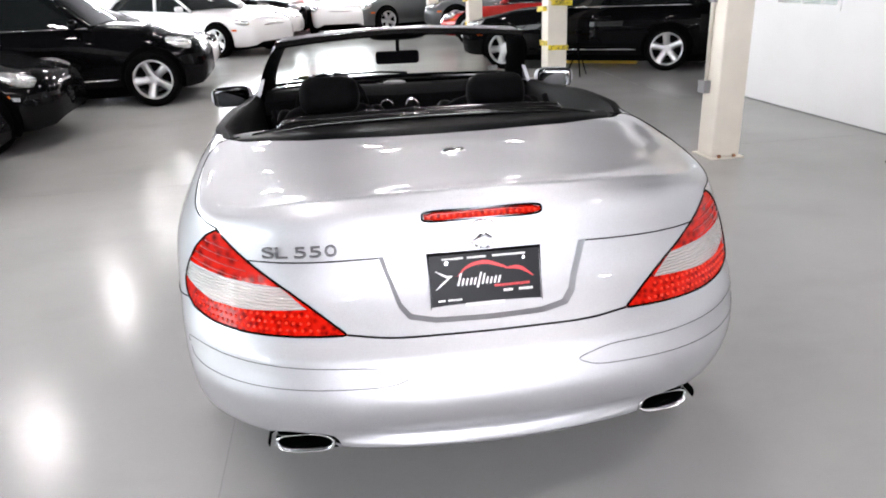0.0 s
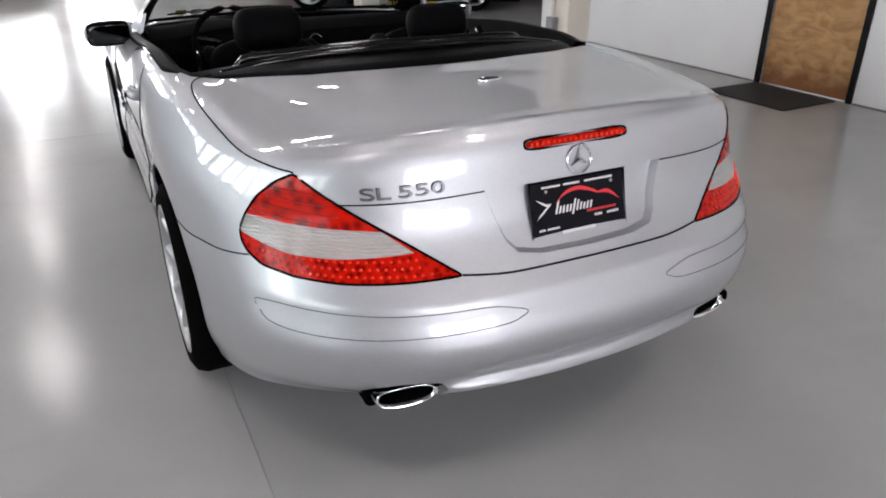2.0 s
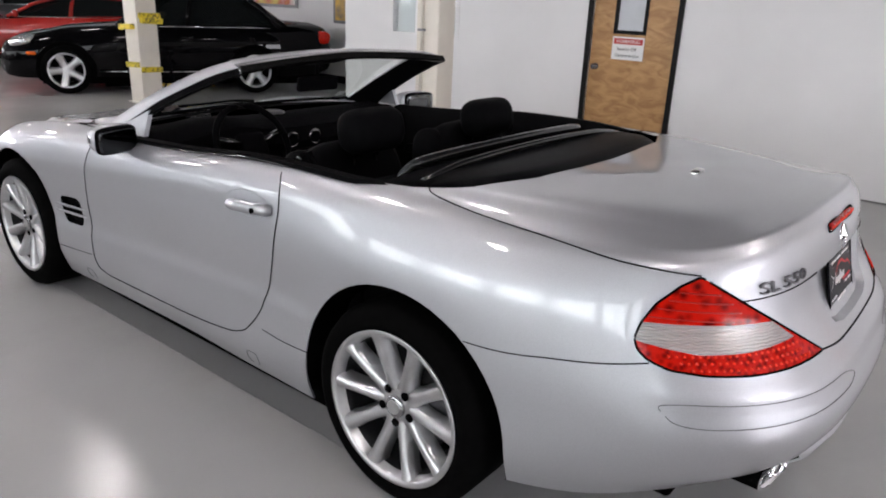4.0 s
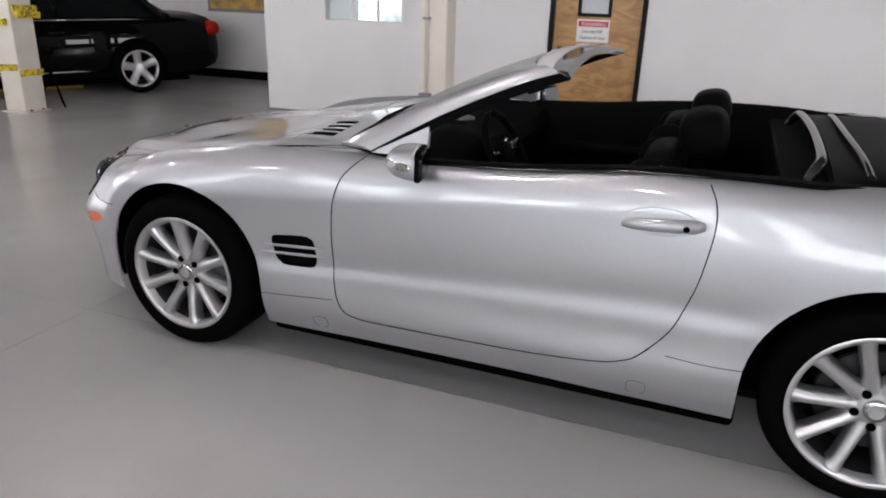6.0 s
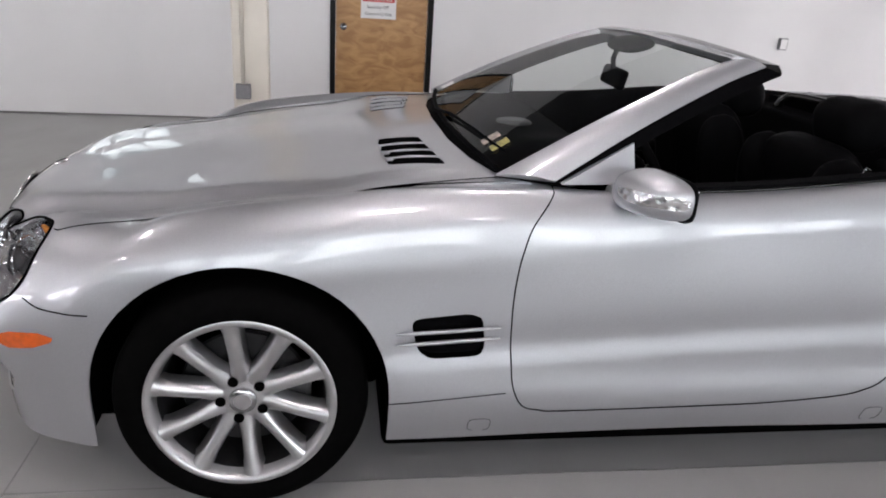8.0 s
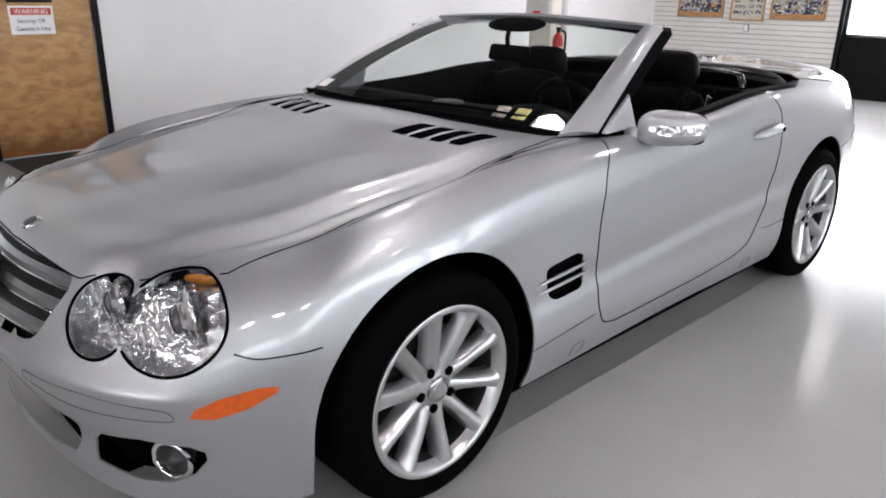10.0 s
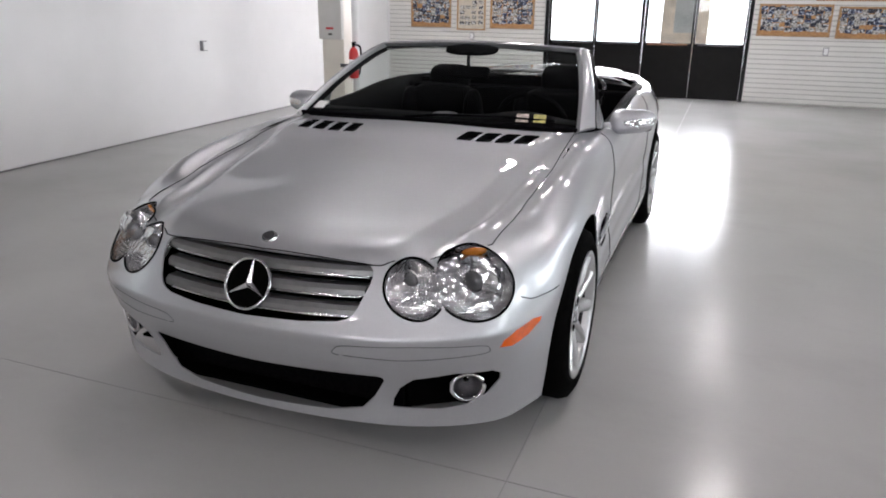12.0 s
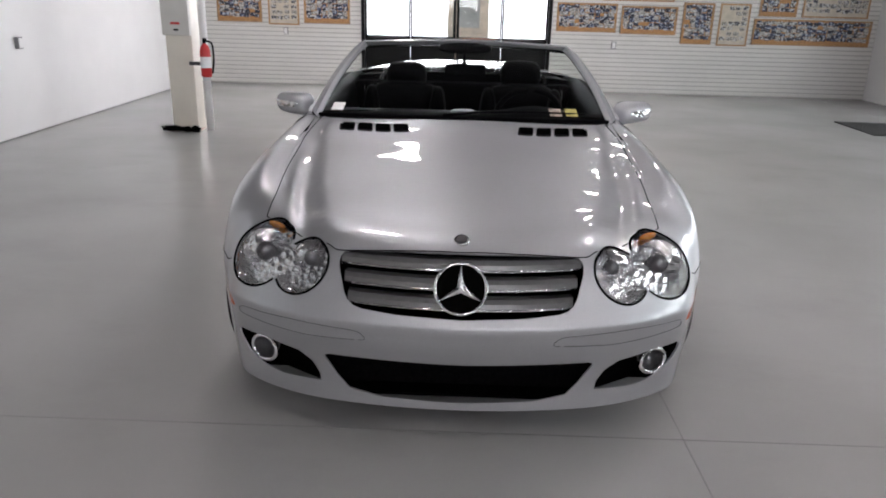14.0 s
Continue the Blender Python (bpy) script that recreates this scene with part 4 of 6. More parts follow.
def cut(poly, view, region, give=None, take=(0,)):
    """Cuts the convex outline poly, as seen in the view, into the half body and numbers the faces inside it."""
    U, V, _ = view
    area = sum(a[0] * b[1] - b[0] * a[1] for a, b in zip(poly, poly[1:] + poly[:1]))
    poly = poly if area > 0 else poly[::-1]
    lo, hi = [min(p[i] for p in poly) - 0.002 for i in (0, 1)], [max(p[i] for p in poly) + 0.002 for i in (0, 1)]

    def near(f):
        uv = [(v.co.dot(U), v.co.dot(V)) for v in f.verts]
        return all(min(q[i] for q in uv) <= hi[i] and max(q[i] for q in uv) >= lo[i] for i in (0, 1))

    faces = [f for f in half.faces if f[panel] in take and region(f.calc_center_median()) and near(f)]
    for a, b in zip(poly, poly[1:] + poly[:1]):
        if math.dist(a, b) < 1e-6:
            continue
        no = (U * (b[1] - a[1]) - V * (b[0] - a[0])).normalized()
        co = U * a[0] + V * a[1]
        geom = list({g for f in faces for g in (f, *f.edges, *f.verts)})
        got = bmesh.ops.bisect_plane(half, geom=geom, dist=1e-6, plane_co=co, plane_no=no)
        faces = [g for g in got["geom"] if isinstance(g, bmesh.types.BMFace) and (g.calc_center_median() - co).dot(no) < 0]
    if give is not None:
        for f in faces:
            f[panel] = give
    return faces


def oval(cu, cv, ru, rv, n=36, tilt=0.0):
    c, s = math.cos(tilt), math.sin(tilt)
    return [(cu + c * ru * math.cos(k * math.tau / n) - s * rv * math.sin(k * math.tau / n),
             cv + s * ru * math.cos(k * math.tau / n) + c * rv * math.sin(k * math.tau / n)) for k in range(n)]


def rounded(poly, n=4, k=0.28, most=0.03):
    """Cuts the corners of an outline into short arcs."""
    out = []
    for i, p in enumerate(poly):
        a, b, c = Vector(poly[i - 1]), Vector(p), Vector(poly[(i + 1) % len(poly)])
        s, e = b.lerp(a, min(k, most / (b - a).length)), b.lerp(c, min(k, most / (b - c).length))
        for j in range(n + 1):
            t = j / n
            q = s.lerp(b, t).lerp(b.lerp(e, t), t)
            out.append((q.x, q.y))
    return out


# numbers of the panels
(BODY, DOOR, HOOD, LID, FRONT, REAR, HOLE, TAIL_UP, TAIL_MID, TAIL_LOW, HEAD, MARK, RECESS, VENT, HVENT, PADS) = range(16)

# wheel arches
for wy, wr in ((1.28, 0.384), (-1.28, 0.388)):
    arch = [(wy + wr * math.cos(k * math.pi / 26), .335 + wr * math.sin(k * math.pi / 26)) for k in range(27)]
    cut(arch + [(wy - wr, .08), (wy + wr, .08)], SIDE, lambda c: c.x < -0.5, HOLE)
# lamps
TAIL = [(.690, .912), (.640, .888), (.587, .846), (.552, .797), (.538, .762), (.544, .736), (.565, .715), (.61, .696), (.70, .686), (.82, .683), (1.089, .687)]
behind = lambda c: c.y < -1.6  # noqa: E731
ahead = lambda c: c.y > 1.4  # noqa: E731
cut(TAIL, TAILV, behind, TAIL_UP)
cut([(.5, .765), (.62, .742), (.68, .732), (.80, .732), (.975, .742), (.90, .790), (.86, .793), (.5, .803)], TAILV, behind, TAIL_MID, (TAIL_UP,))
cut([(.3, .60), (1.2, .60), (1.2, .7415), (.3, .7415)], TAILV, behind, TAIL_LOW, (TAIL_UP,))
cut(oval(-.498, .376, .096, .052, 32), END, lambda c: c.y < -2.0, HOLE)  # notch of the exhaust
BIG, SMALL = oval(.362, .640, .128, .094, 40, 0.12), oval(.548, .632, .092, .077, 36, 0.1)
cut(BIG, HEADV, ahead, HEAD)
cut(SMALL, HEADV, ahead, HEAD)
MARKER = [(1.915, .455), (1.905, .478), (1.86, .497), (1.78, .508), (1.738, .503), (1.745, .488), (1.80, .462), (1.87, .447)]
cut(MARKER, SIDE, ahead, MARK)
# openings of the nose
GRILLE = [(.02, .705), (-.2, .702), (-.352, .695), (-.374, .690), (-.386, .681), (-.391, .667), (-.389, .648), (-.368, .583), (-.357, .563), (-.339, .549), (-.312, .541), (-.2, .531), (.02, .524)]
INTAKE = [(.02, .355), (-.3, .357), (-.42, .359), (-.437, .352), (-.441, .340), (-.40, .27), (-.36, .226), (-.25, .205), (.02, .197)]
FOG = [(-.458, .240), (-.462, .27), (-.485, .315), (-.53, .352), (-.65, .375), (-.75, .372), (-.768, .355), (-.765, .33), (-.73, .28), (-.68, .25), (-.60, .235)]
cut(GRILLE, NOSE, ahead, HOLE)
cut(INTAKE, NOSE, ahead, HOLE)
cut(FOG, NOSE, ahead, HOLE)
# vents
SIDEVENT = rounded([(.848, .567), (.690, .583), (.655, .570), (.642, .486), (.655, .457), (.79, .451), (.825, .475)], 3)
cut(SIDEVENT, SIDE, lambda c: c.x < -0.6, VENT)
HOODVENTS = []
for k in range(4):
    x0 = -.245 - k * .084
    HOODVENTS.append([(x0, .912 - k * .004), (x0 - .071, .909 - k * .005), (x0 - .088, .770 - k * .012), (x0 - .017, .780 - k * .012)])
    cut(rounded(HOODVENTS[-1], 2, .15), PLAN, lambda c: c.z > 0.6, HVENT)
# the cockpit
COCKPIT = [(.02, .705), (-.30, .69), (-.52, .655), (-.66, .61), (-.74, .53), (-.79, .40), (-.812, .25), (-.818, -.1), (-.818, -.6), (-.80, -1.0), (-.76, -1.22), (-.66, -1.36), (-.45, -1.44), (.02, -1.47)]
cut(COCKPIT, PLAN, lambda c: c.z > 0.82, HOLE)
# panels
LIDPLAN = [(.02, -1.3), (-.60, -1.2), (-.70, -1.235), (-.765, -1.29), (-.785, -1.42), (-.783, -1.6), (-.766, -1.82), (-.737, -1.95), (-.688, -2.078), (-.66, -2.6), (.02, -2.6)]
upper = cut(LIDPLAN, PLAN, lambda c: c.z > 0.6)
inside = set(upper)
low = cut([(.02, .674), (-.25, .677), (-.36, .688), (-.70, .93), (-.95, 1.2), (.02, 1.2)], END, lambda c: c.y < -1.0 and c.z > .6)
for f in low:
    c = f.calc_center_median()
    if on_left := all((b[0] - a[0]) * (c.y - a[1]) - (b[1] - a[1]) * (c.x - a[0]) > 0 for a, b in zip(LIDPLAN, LIDPLAN[1:])):
        f[panel] = LID
PLATE_WELL = [(.02, .86), (-.268, .86), (-.255, .815), (-.228, .737), (-.205, .712), (-.14, .70), (.02, .697)]
cut(PLATE_WELL, END, lambda c: c.y < -1.9, RECESS, (LID,))
HOODPLAN = [(.02, 2.02), (-.2, 2.01), (-.38, 1.99), (-.43, 1.965), (-.53, 1.895), (-.60, 1.845), (-.685, 1.755), (-.703, 1.5), (-.715, 1.2), (-.715, .9), (-.70, .56), (.02, .5)]
cut(HOODPLAN, PLAN, lambda c: c.z > 0.62, HOOD)
DOORLINE = [(.30, 1.07), (.44, .93), (.53, .838), (.562, .76), (.574, .68), (.576, .57), (.563, .40), (.545, .335), (.52, .30), (.48, .287), (.39, .280), (-.09, .288), (-.3, .300), (-.454, .317), (-.52, .335), (-.57, .362), (-.64, .44), (-.68, .51), (-.72, .63), (-.737, .72), (-.748, .80), (-.749, .86), (-.738, .91), (-.716, .95), (-.66, 1.05)]
cut(DOORLINE, SIDE, lambda c: c.x < -0.6, DOOR)
cut([(-1.5, .1), (-1.5, .62), (-1.88, .683), (-2.0, .708), (-2.6, .74), (-2.6, .1)], SIDE, lambda c: c.y < -1.5, REAR)
cut([(1.5, .1), (1.5, .585), (1.77, .573), (2.6, 1.1), (2.6, .1)], SIDE, lambda c: c.y > 1.5, FRONT)


def panel_sheet(number, sides=(-1, 1)):
    """The faces of one panel as a mesh of its own, on one side or on both."""
    bm = bmesh.new()
    faces = [f for f in half.faces if f[panel] == number]
    for s in sides:
        made = {}
        for f in faces:
            vs = []
            for v in f.verts:
                if v not in made:
                    made[v] = bm.verts.new((v.co.x if s < 0 else -v.co.x, v.co.y, v.co.z))
                vs.append(made[v])
            bm.faces.new(vs if s < 0 else vs[::-1])
    bmesh.ops.remove_doubles(bm, verts=bm.verts, dist=2e-4)
    return bm


def sunk(number, way, depth, shrink=0.0, sides=(-1, 1)):
    """A panel pressed inwards, with walls back to its edge."""
    bm = panel_sheet(number, sides)
    got = bmesh.ops.extrude_face_region(bm, geom=bm.faces[:])
    moved = [g for g in got["geom"] if isinstance(g, bmesh.types.BMVert)]
    mid = sum((v.co for v in moved), Vector()) / len(moved)
    for v in moved:
        v.co += Vector(way) * depth + (mid - v.co) * shrink
    keep = {f for f in got["geom"] if isinstance(f, bmesh.types.BMFace)}
    walls = [f for f in bm.faces if f not in keep and any(v in set(moved) for v in f.verts)]
    old = [f for f in bm.faces if f not in keep and f not in walls]
    bmesh.ops.delete(bm, geom=old, context="FACES_ONLY")
    return bm


def shell(name, bm, mat, label="", thick=0.006, parent=None):
    """A sheet of the body as a thin solid, shaded by the uncut body so that no seam shows."""
    bm.verts.index_update()
    pts = [v.co.copy() for v in bm.verts]
    nos = [skin_normal(p) for p in pts]
    n = len(pts)
    outer = [[v.index for v in f.verts] for f in bm.faces]
    if OUTWARD < 0:
        outer = [f[::-1] for f in outer]
    edges = collections.Counter((a, b) for f in outer for a, b in zip(f, f[1:] + f[:1]))
    rim = [(b, a, a + n, b + n) for a, b in edges if (b, a) not in edges]
    inner = [[k + n for k in f[::-1]] for f in outer]
    bm.free()
    co = pts + [p - m * thick for p, m in zip(pts, nos)]
    me = bpy.data.meshes.new(name)
    me.from_pydata(co, [], outer + inner + rim)
    me.shade_smooth()
    loops = [nos[k] for f in outer for k in f] + [-nos[k - n] for f in inner for k in f]
    for q in rim:
        m = (co[q[1]] - co[q[0]]).cross(co[q[3]] - co[q[0]])
        loops += [m.normalized() if m.length > 1e-12 else Vector((0, 0, 1))] * 4
    me.normals_split_custom_set(loops)
    me.materials.append(mat)
    me.materials.append(GAP)  # the unpainted inner side
    for k in range(len(outer), len(outer) + len(inner)):
        me.polygons[k].material_index = 1
    ob = new(name, me)
    ob.parent = parent or car
    if label:
        ob["label"] = label
    return ob


car = tagged(new("sports_car"), "silver two-seat convertible with its roof down and black interior", "car")
shell("body", panel_sheet(BODY), SILVER)
shell("hood", panel_sheet(HOOD), SILVER)
lid = shell("trunk_lid", panel_sheet(LID), SILVER)
shell("front_bumper", panel_sheet(FRONT), SILVER)
shell("rear_bumper", panel_sheet(REAR), SILVER)
for s in (-1, 1):
    shell("door", panel_sheet(DOOR, (s,)), SILVER)
part("plate_recess", sunk(RECESS, (0, 1, 0), .022, .04), SILVER, lid, angle=35)
for s in (-1, 1):
    part("side_vent", sunk(VENT, (-s, 0, 0), .03, 0, (s,)), BLACK_PLASTIC, car, "black side vent behind the wheel")
    part("hood_vent", sunk(HVENT, (0, 0, -1), .03, 0, (s,)), BLACK_PLASTIC, car, "black slotted hood vent")
    for num, name, mat, label in ((TAIL_UP, "tail_lens", RED_LENS, "red tail lamp lens"), (TAIL_MID, "reversing_lens", CLEAR_LENS, "clear ribbed reversing lamp lens"), (TAIL_LOW, "brake_lens", RED_LED, "red tail lamp lens with a grid of dots")):
        shell(name, panel_sheet(num, (s,)), mat, label, .004)
    shell("side_marker", panel_sheet(MARK, (s,)), AMBER, "amber side marker lamp", .004)


def gap(lines, radius=0.0028, name="panel_gap", mat=None):
    for line in lines:
        middle = min(abs(line[0].x), abs(line[-1].x)) < 0.03
        if middle:  # runs through the car's middle: one piece
            line = line if abs(line[0].x) < abs(line[-1].x) else line[::-1]
            part(name, tube([(-p.x, p.y, p.z) for p in line[::-1]] + line[1:], radius, 6), mat or GAP, car, smooth=True)
            continue
        for s in (1, -1):
            part(name, tube([(s * p.x, p.y, p.z) for p in line], radius, 6), mat or GAP, car, smooth=True)


gap([lay(DOORLINE[1:-1], SIDE, .0008, 8)], .0020)
lid_side = [p for p in lay(LIDPLAN[2:9], PLAN) if p.y > -1.88]
join = lid_side[-1]
gap([lid_side + lay([(.8 * join.x - .6 * join.y, join.z), (.690, .914)], TAILV, 0, 2, False, False)[1:]], .0022)
gap([lay([(0, .674), (-.12, .675), (-.25, .677), (-.36, .688)], END)])


def off_lamps(line):
    """Splits a line where it would run across the headlamp."""
    runs, run = [], []
    for p in line:
        u, v = .866 * p.x + .5 * p.y, p.z
        if ((u - .362) / .132) ** 2 + ((v - .640) / .098) ** 2 > 1 and ((u - .548) / .096) ** 2 + ((v - .632) / .081) ** 2 > 1:
            run.append(p)
        elif run:
            runs.append(run)
            run = []
    return [r for r in runs + [run] if len(r) > 2]


gap(off_lamps(lay(HOODPLAN[6:11], PLAN)) + off_lamps(lay([(0, 2.02)] + HOODPLAN[1:7], PLAN)), .0021)
gap([lay([(-1.527, .640), (-1.60, .642), (-1.68, .650), (-1.76, .664), (-1.88, .683), (-2.0, .708)], SIDE), lay([(1.64, .578), (1.70, .574), (1.77, .573), (1.815, .59)], SIDE)], .002)
gap([lay([(-.60, .85), (-.45, .853), (-.268, .858)], END)], .002)
gap([lay([(.90, .318), (.75, .330), (.575, .345)], SIDE), lay([(-.66, .385), (-.78, .38), (-.90, .385)], SIDE)], .0015)
gap([lay(rounded([(-.80, .612), (-.765, .622), (-.30, .618), (-.205, .592), (-.26, .572), (-.78, .562)], 4, .3, .05), END, .0005, 3, True, False)], .0013, name="bumper_pad_line", mat=PAD_LINE)
gap([lay(rounded([(-.29, .437), (-.32, .472), (-.55, .482), (-.74, .475), (-.75, .445), (-.5, .43)], 3), NOSE, .0005, 3, True, False)], .0013, name="bumper_pad_line", mat=PAD_LINE)
gap([lay(rounded([(.67, .207), (.67, .256), (.606, .258), (.606, .207)], 2), SIDE, .0005, 2, False, False), lay(rounded([(-.55, .215), (-.55, .268), (-.612, .270), (-.612, .217)], 2), SIDE, .0005, 2, False, False)], .0012, name="jack_cover_line", mat=PAD_LINE)
gap([lay(rounded(TAIL, 3, .3, .012), TAILV, 0, 4, True, False)], .0032, name="lamp_seal")
HEADLINE = [p for p in BIG if (p[0] - .548) ** 2 / .092**2 + (p[1] - .632) ** 2 / .077**2 > 1.02]
k0 = max(range(len(HEADLINE)), key=lambda i: math.dist(HEADLINE[i], HEADLINE[i - 1]))
HEADLINE = HEADLINE[k0:] + HEADLINE[:k0]
SMALLLINE = [p for p in SMALL if (p[0] - .362) ** 2 / .128**2 + (p[1] - .640) ** 2 / .094**2 > 1.04]
k0 = max(range(len(SMALLLINE)), key=lambda i: math.dist(SMALLLINE[i], SMALLLINE[i - 1]))
SMALLLINE = SMALLLINE[k0:] + SMALLLINE[:k0]
gap([lay(HEADLINE, HEADV, .001, 2), lay(SMALLLINE, HEADV, .001, 2)], .0038, name="lamp_seal")

# rows of light dots in the lower tail lens, and deep red ribs across the upper one
for s in (-1, 1):
    dots, ribs = bmesh.new(), bmesh.new()
    for v in (.698, .713, .728):
        for k in range(26):
            u = .575 + k * .0185 + (.009 if v == .713 else 0)
            inside = .60 + (.735 - v) * 1.4 < u < 1.045 - (v - .69) * 1.6
            p = on_skin(u, v, TAILV, .0006)
            if p is None or not inside:
                continue
            p = Vector((p.x if s < 0 else -p.x, p.y, p.z))
            bmesh.ops.create_icosphere(dots, subdivisions=1, radius=.0048, matrix=Matrix.Translation(p))
    part("lamp_dots", dots, LAMP_DOT, car, "rows of small light red lamp dots", smooth=True)
    for v, u0 in ((.815, .57), (.835, .59), (.855, .615), (.875, .64)):
        line = [on_skin(u0 + .010 * k, v - .0006 * k, TAILV, .0004) for k in range(22) if u0 + .010 * k < .690 + (.905 - v) * 1.72]
        line = [(p.x if s < 0 else -p.x, p.y, p.z) for p in line if p is not None]
        if len(line) > 2:
            add_tube(ribs, line, .0016, 5)
    part("lamp_ribs", ribs, DEEP_RED, car, "deep red ribs inside the lens", smooth=True)
# ---------------------------------------------------------------- wheels
def wheel_parts(spokes=10, wide=1.0, r_tyre=0.33, r_rim=0.256, width=0.125, lugs=True):
    """Meshes of one wheel, axle along x, its face towards +x."""
    w = width
    tyre = lathe([(-w, r_rim - .02), (-w - .004, r_rim + .01), (-w - .006, r_tyre - .045), (-w + .012, r_tyre - .012), (-w + .04, r_tyre),
                  (w - .04, r_tyre), (w - .012, r_tyre - .012), (w + .006, r_tyre - .045), (w + .004, r_rim + .012), (w - .004, r_rim - .004), (w - .02, r_rim - .02)], steps=64)
    rim = lathe([(w - .012, r_rim - .004), (w + .003, r_rim), (w + .005, r_rim - .005), (w + .003, r_rim - .015), (w - .003, r_rim - .020), (w - .018, r_rim - .025), (w - .03, r_rim - .029)], steps=72)
    hub = lathe([(w - .08, .0), (w - .08, .080), (w - .048, .082), (w - .034, .072), (w - .029, .045), (w - .029, .0)], steps=40)
    sp = bmesh.new()
    n = 11
    rows = []
    for i in range(n):
        f = i / (n - 1)
        r = .050 + f * (r_rim - .062)
        half_w = wide * (.0172 + .008 * max(0, .35 - f) / .35 + .0035 * f + .011 * max(0, (f - .80) / .20) ** 2)
        top = w - .031 + .030 * f**1.4 + .005 * math.sin(f * math.pi)
        deep = .048
        prof = [(-half_w * 1.35, top - deep), (-half_w * 1.02, top - .012), (-half_w * .62, top - .001), (0, top + .0015), (half_w * .62, top - .001), (half_w * 1.02, top - .012), (half_w * 1.35, top - deep)]
        rows.append([sp.verts.new((x, y, r)) for y, x in prof])
    for a, b in zip(rows, rows[1:]):
        for k in range(7):
            sp.faces.new((a[k], a[(k + 1) % 7], b[(k + 1) % 7], b[k]))
    sp.faces.new(rows[0]), sp.faces.new(rows[-1][::-1])
    bmesh.ops.recalc_face_normals(sp, faces=sp.faces)
    return tyre, rim, hub, sp


def build_wheel(spokes, alloy, parent, r_tyre=0.33, r_rim=0.256, width=0.125, fine=True):
    base = new("wheel")
    base.parent = parent
    tyre, rim, hub, sp = wheel_parts(spokes, 2.1 if spokes < 7 else 1.0, r_tyre, r_rim, width)
    part("tyre", tyre, RUBBER, base, "black rubber tyre", angle=40)
    part("rim", rim, alloy, base, "silver alloy rim", angle=50)
    part("rim_barrel", lathe([(width - .03, r_rim - .029), (width - .06, r_rim - .034), (-width + .01, r_rim - .036)], steps=48), BARREL, base, "inner barrel of the rim, shade put into its colour", smooth=True)
    part("hub", hub, alloy, base, angle=40)
    me = mesh_from(sp, "spoke", alloy)
    me.set_sharp_from_angle(angle=radians(50))
    for k in range(spokes):
        s = new("spoke", me)
        s.parent = base
        s.rotation_euler = (k * math.tau / spokes + .1, 0, 0)
    # disc and back plate are coloured dark for the shade between the spokes
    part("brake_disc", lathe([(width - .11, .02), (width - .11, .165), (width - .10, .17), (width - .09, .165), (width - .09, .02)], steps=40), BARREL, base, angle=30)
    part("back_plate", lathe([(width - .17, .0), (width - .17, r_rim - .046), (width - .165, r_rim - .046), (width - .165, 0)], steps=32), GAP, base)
    if fine:
        part("brake_caliper", box((width - .125, .09, -.07), (width - .075, .175, .07), None, .012), DARK_METAL, base, "grey brake caliper")
        part("hub_cap", lathe([(width - .030, .037), (width - .020, .036), (width - .016, .031), (width - .0155, 0)], steps=32), CHROME_DULL, base, angle=40)
        ringb = bmesh.new()
        bmesh.ops.create_cone(ringb, cap_ends=True, segments=24, radius1=.024, radius2=.022, depth=.003, matrix=pose(width - .016, 0, 0, 0, 90, 0))
        part("hub_emblem", ringb, ALLOY, base, "round emblem plate")
        bolt = bmesh.new()
        bmesh.ops.create_cone(bolt, cap_ends=True, segments=12, radius1=.0140, radius2=.0140, depth=.006, matrix=pose(width - .0285, 0, .058, 0, 90, 0))
        me = mesh_from(bolt, "bolt_hole", GAP)
        for k in range(5):
            b = new("bolt_hole", me)
            b.parent = base
            b.rotation_euler = (k * math.tau / 5 + .42, 0, 0)
    return base


for n, (sx, wy, off) in enumerate(((-1, 1.28, .785), (-1, -1.28, .79), (1, 1.28, .785), (1, -1.28, .79))):
    w = build_wheel(10, ALLOY, car, .33, .246 if wy > 0 else .253)
    w.location = (sx * off, wy, .331)
    w.rotation_euler = (radians(11 * n), 0, radians(180) if sx < 0 else 0)
    liner = bmesh.new()
    prev = None
    for k in range(-3, 28):
        a = min(max(k, 0), 24) * math.pi / 24
        c, s = math.cos(a) * .385, math.sin(a) * .385 - .033 * (max(0, -k) + max(0, k - 24))
        q = on_skin(wy + c * 1.03, max(.335 + s * 1.03, .2), SIDE)
        edge_x = (abs(q.x) if q is not None else .86) - .010
        row = [liner.verts.new((sx * x, wy + c, .335 + s)) for x in (edge_x, .50)]
        if prev:
            liner.faces.new((prev[0], prev[1], row[1], row[0]))
        prev = row
    part("wheel_arch_liner", liner, GAP, car, smooth=True)
    inner = box((sx * .50 - .005, wy - .4, .2), (sx * .50 + .005, wy + .4, .76))
    part("inner_wing", inner, GAP, car)
# Sized low and wide: its black edge stands in for shadow below the sill.
part("underbody", box((-.815, -.905, .118), (.815, .905, .21), None, .02), GAP, car, "underbody, a black band in place of the car's shadow")
part("front_undertray", box((-.50, .90, .135), (.50, 1.78, .21), None, .02), GAP, car)
part("rear_undertray", box((-.52, -2.02, .16), (.52, -.90, .26), None, .02), GAP, car)

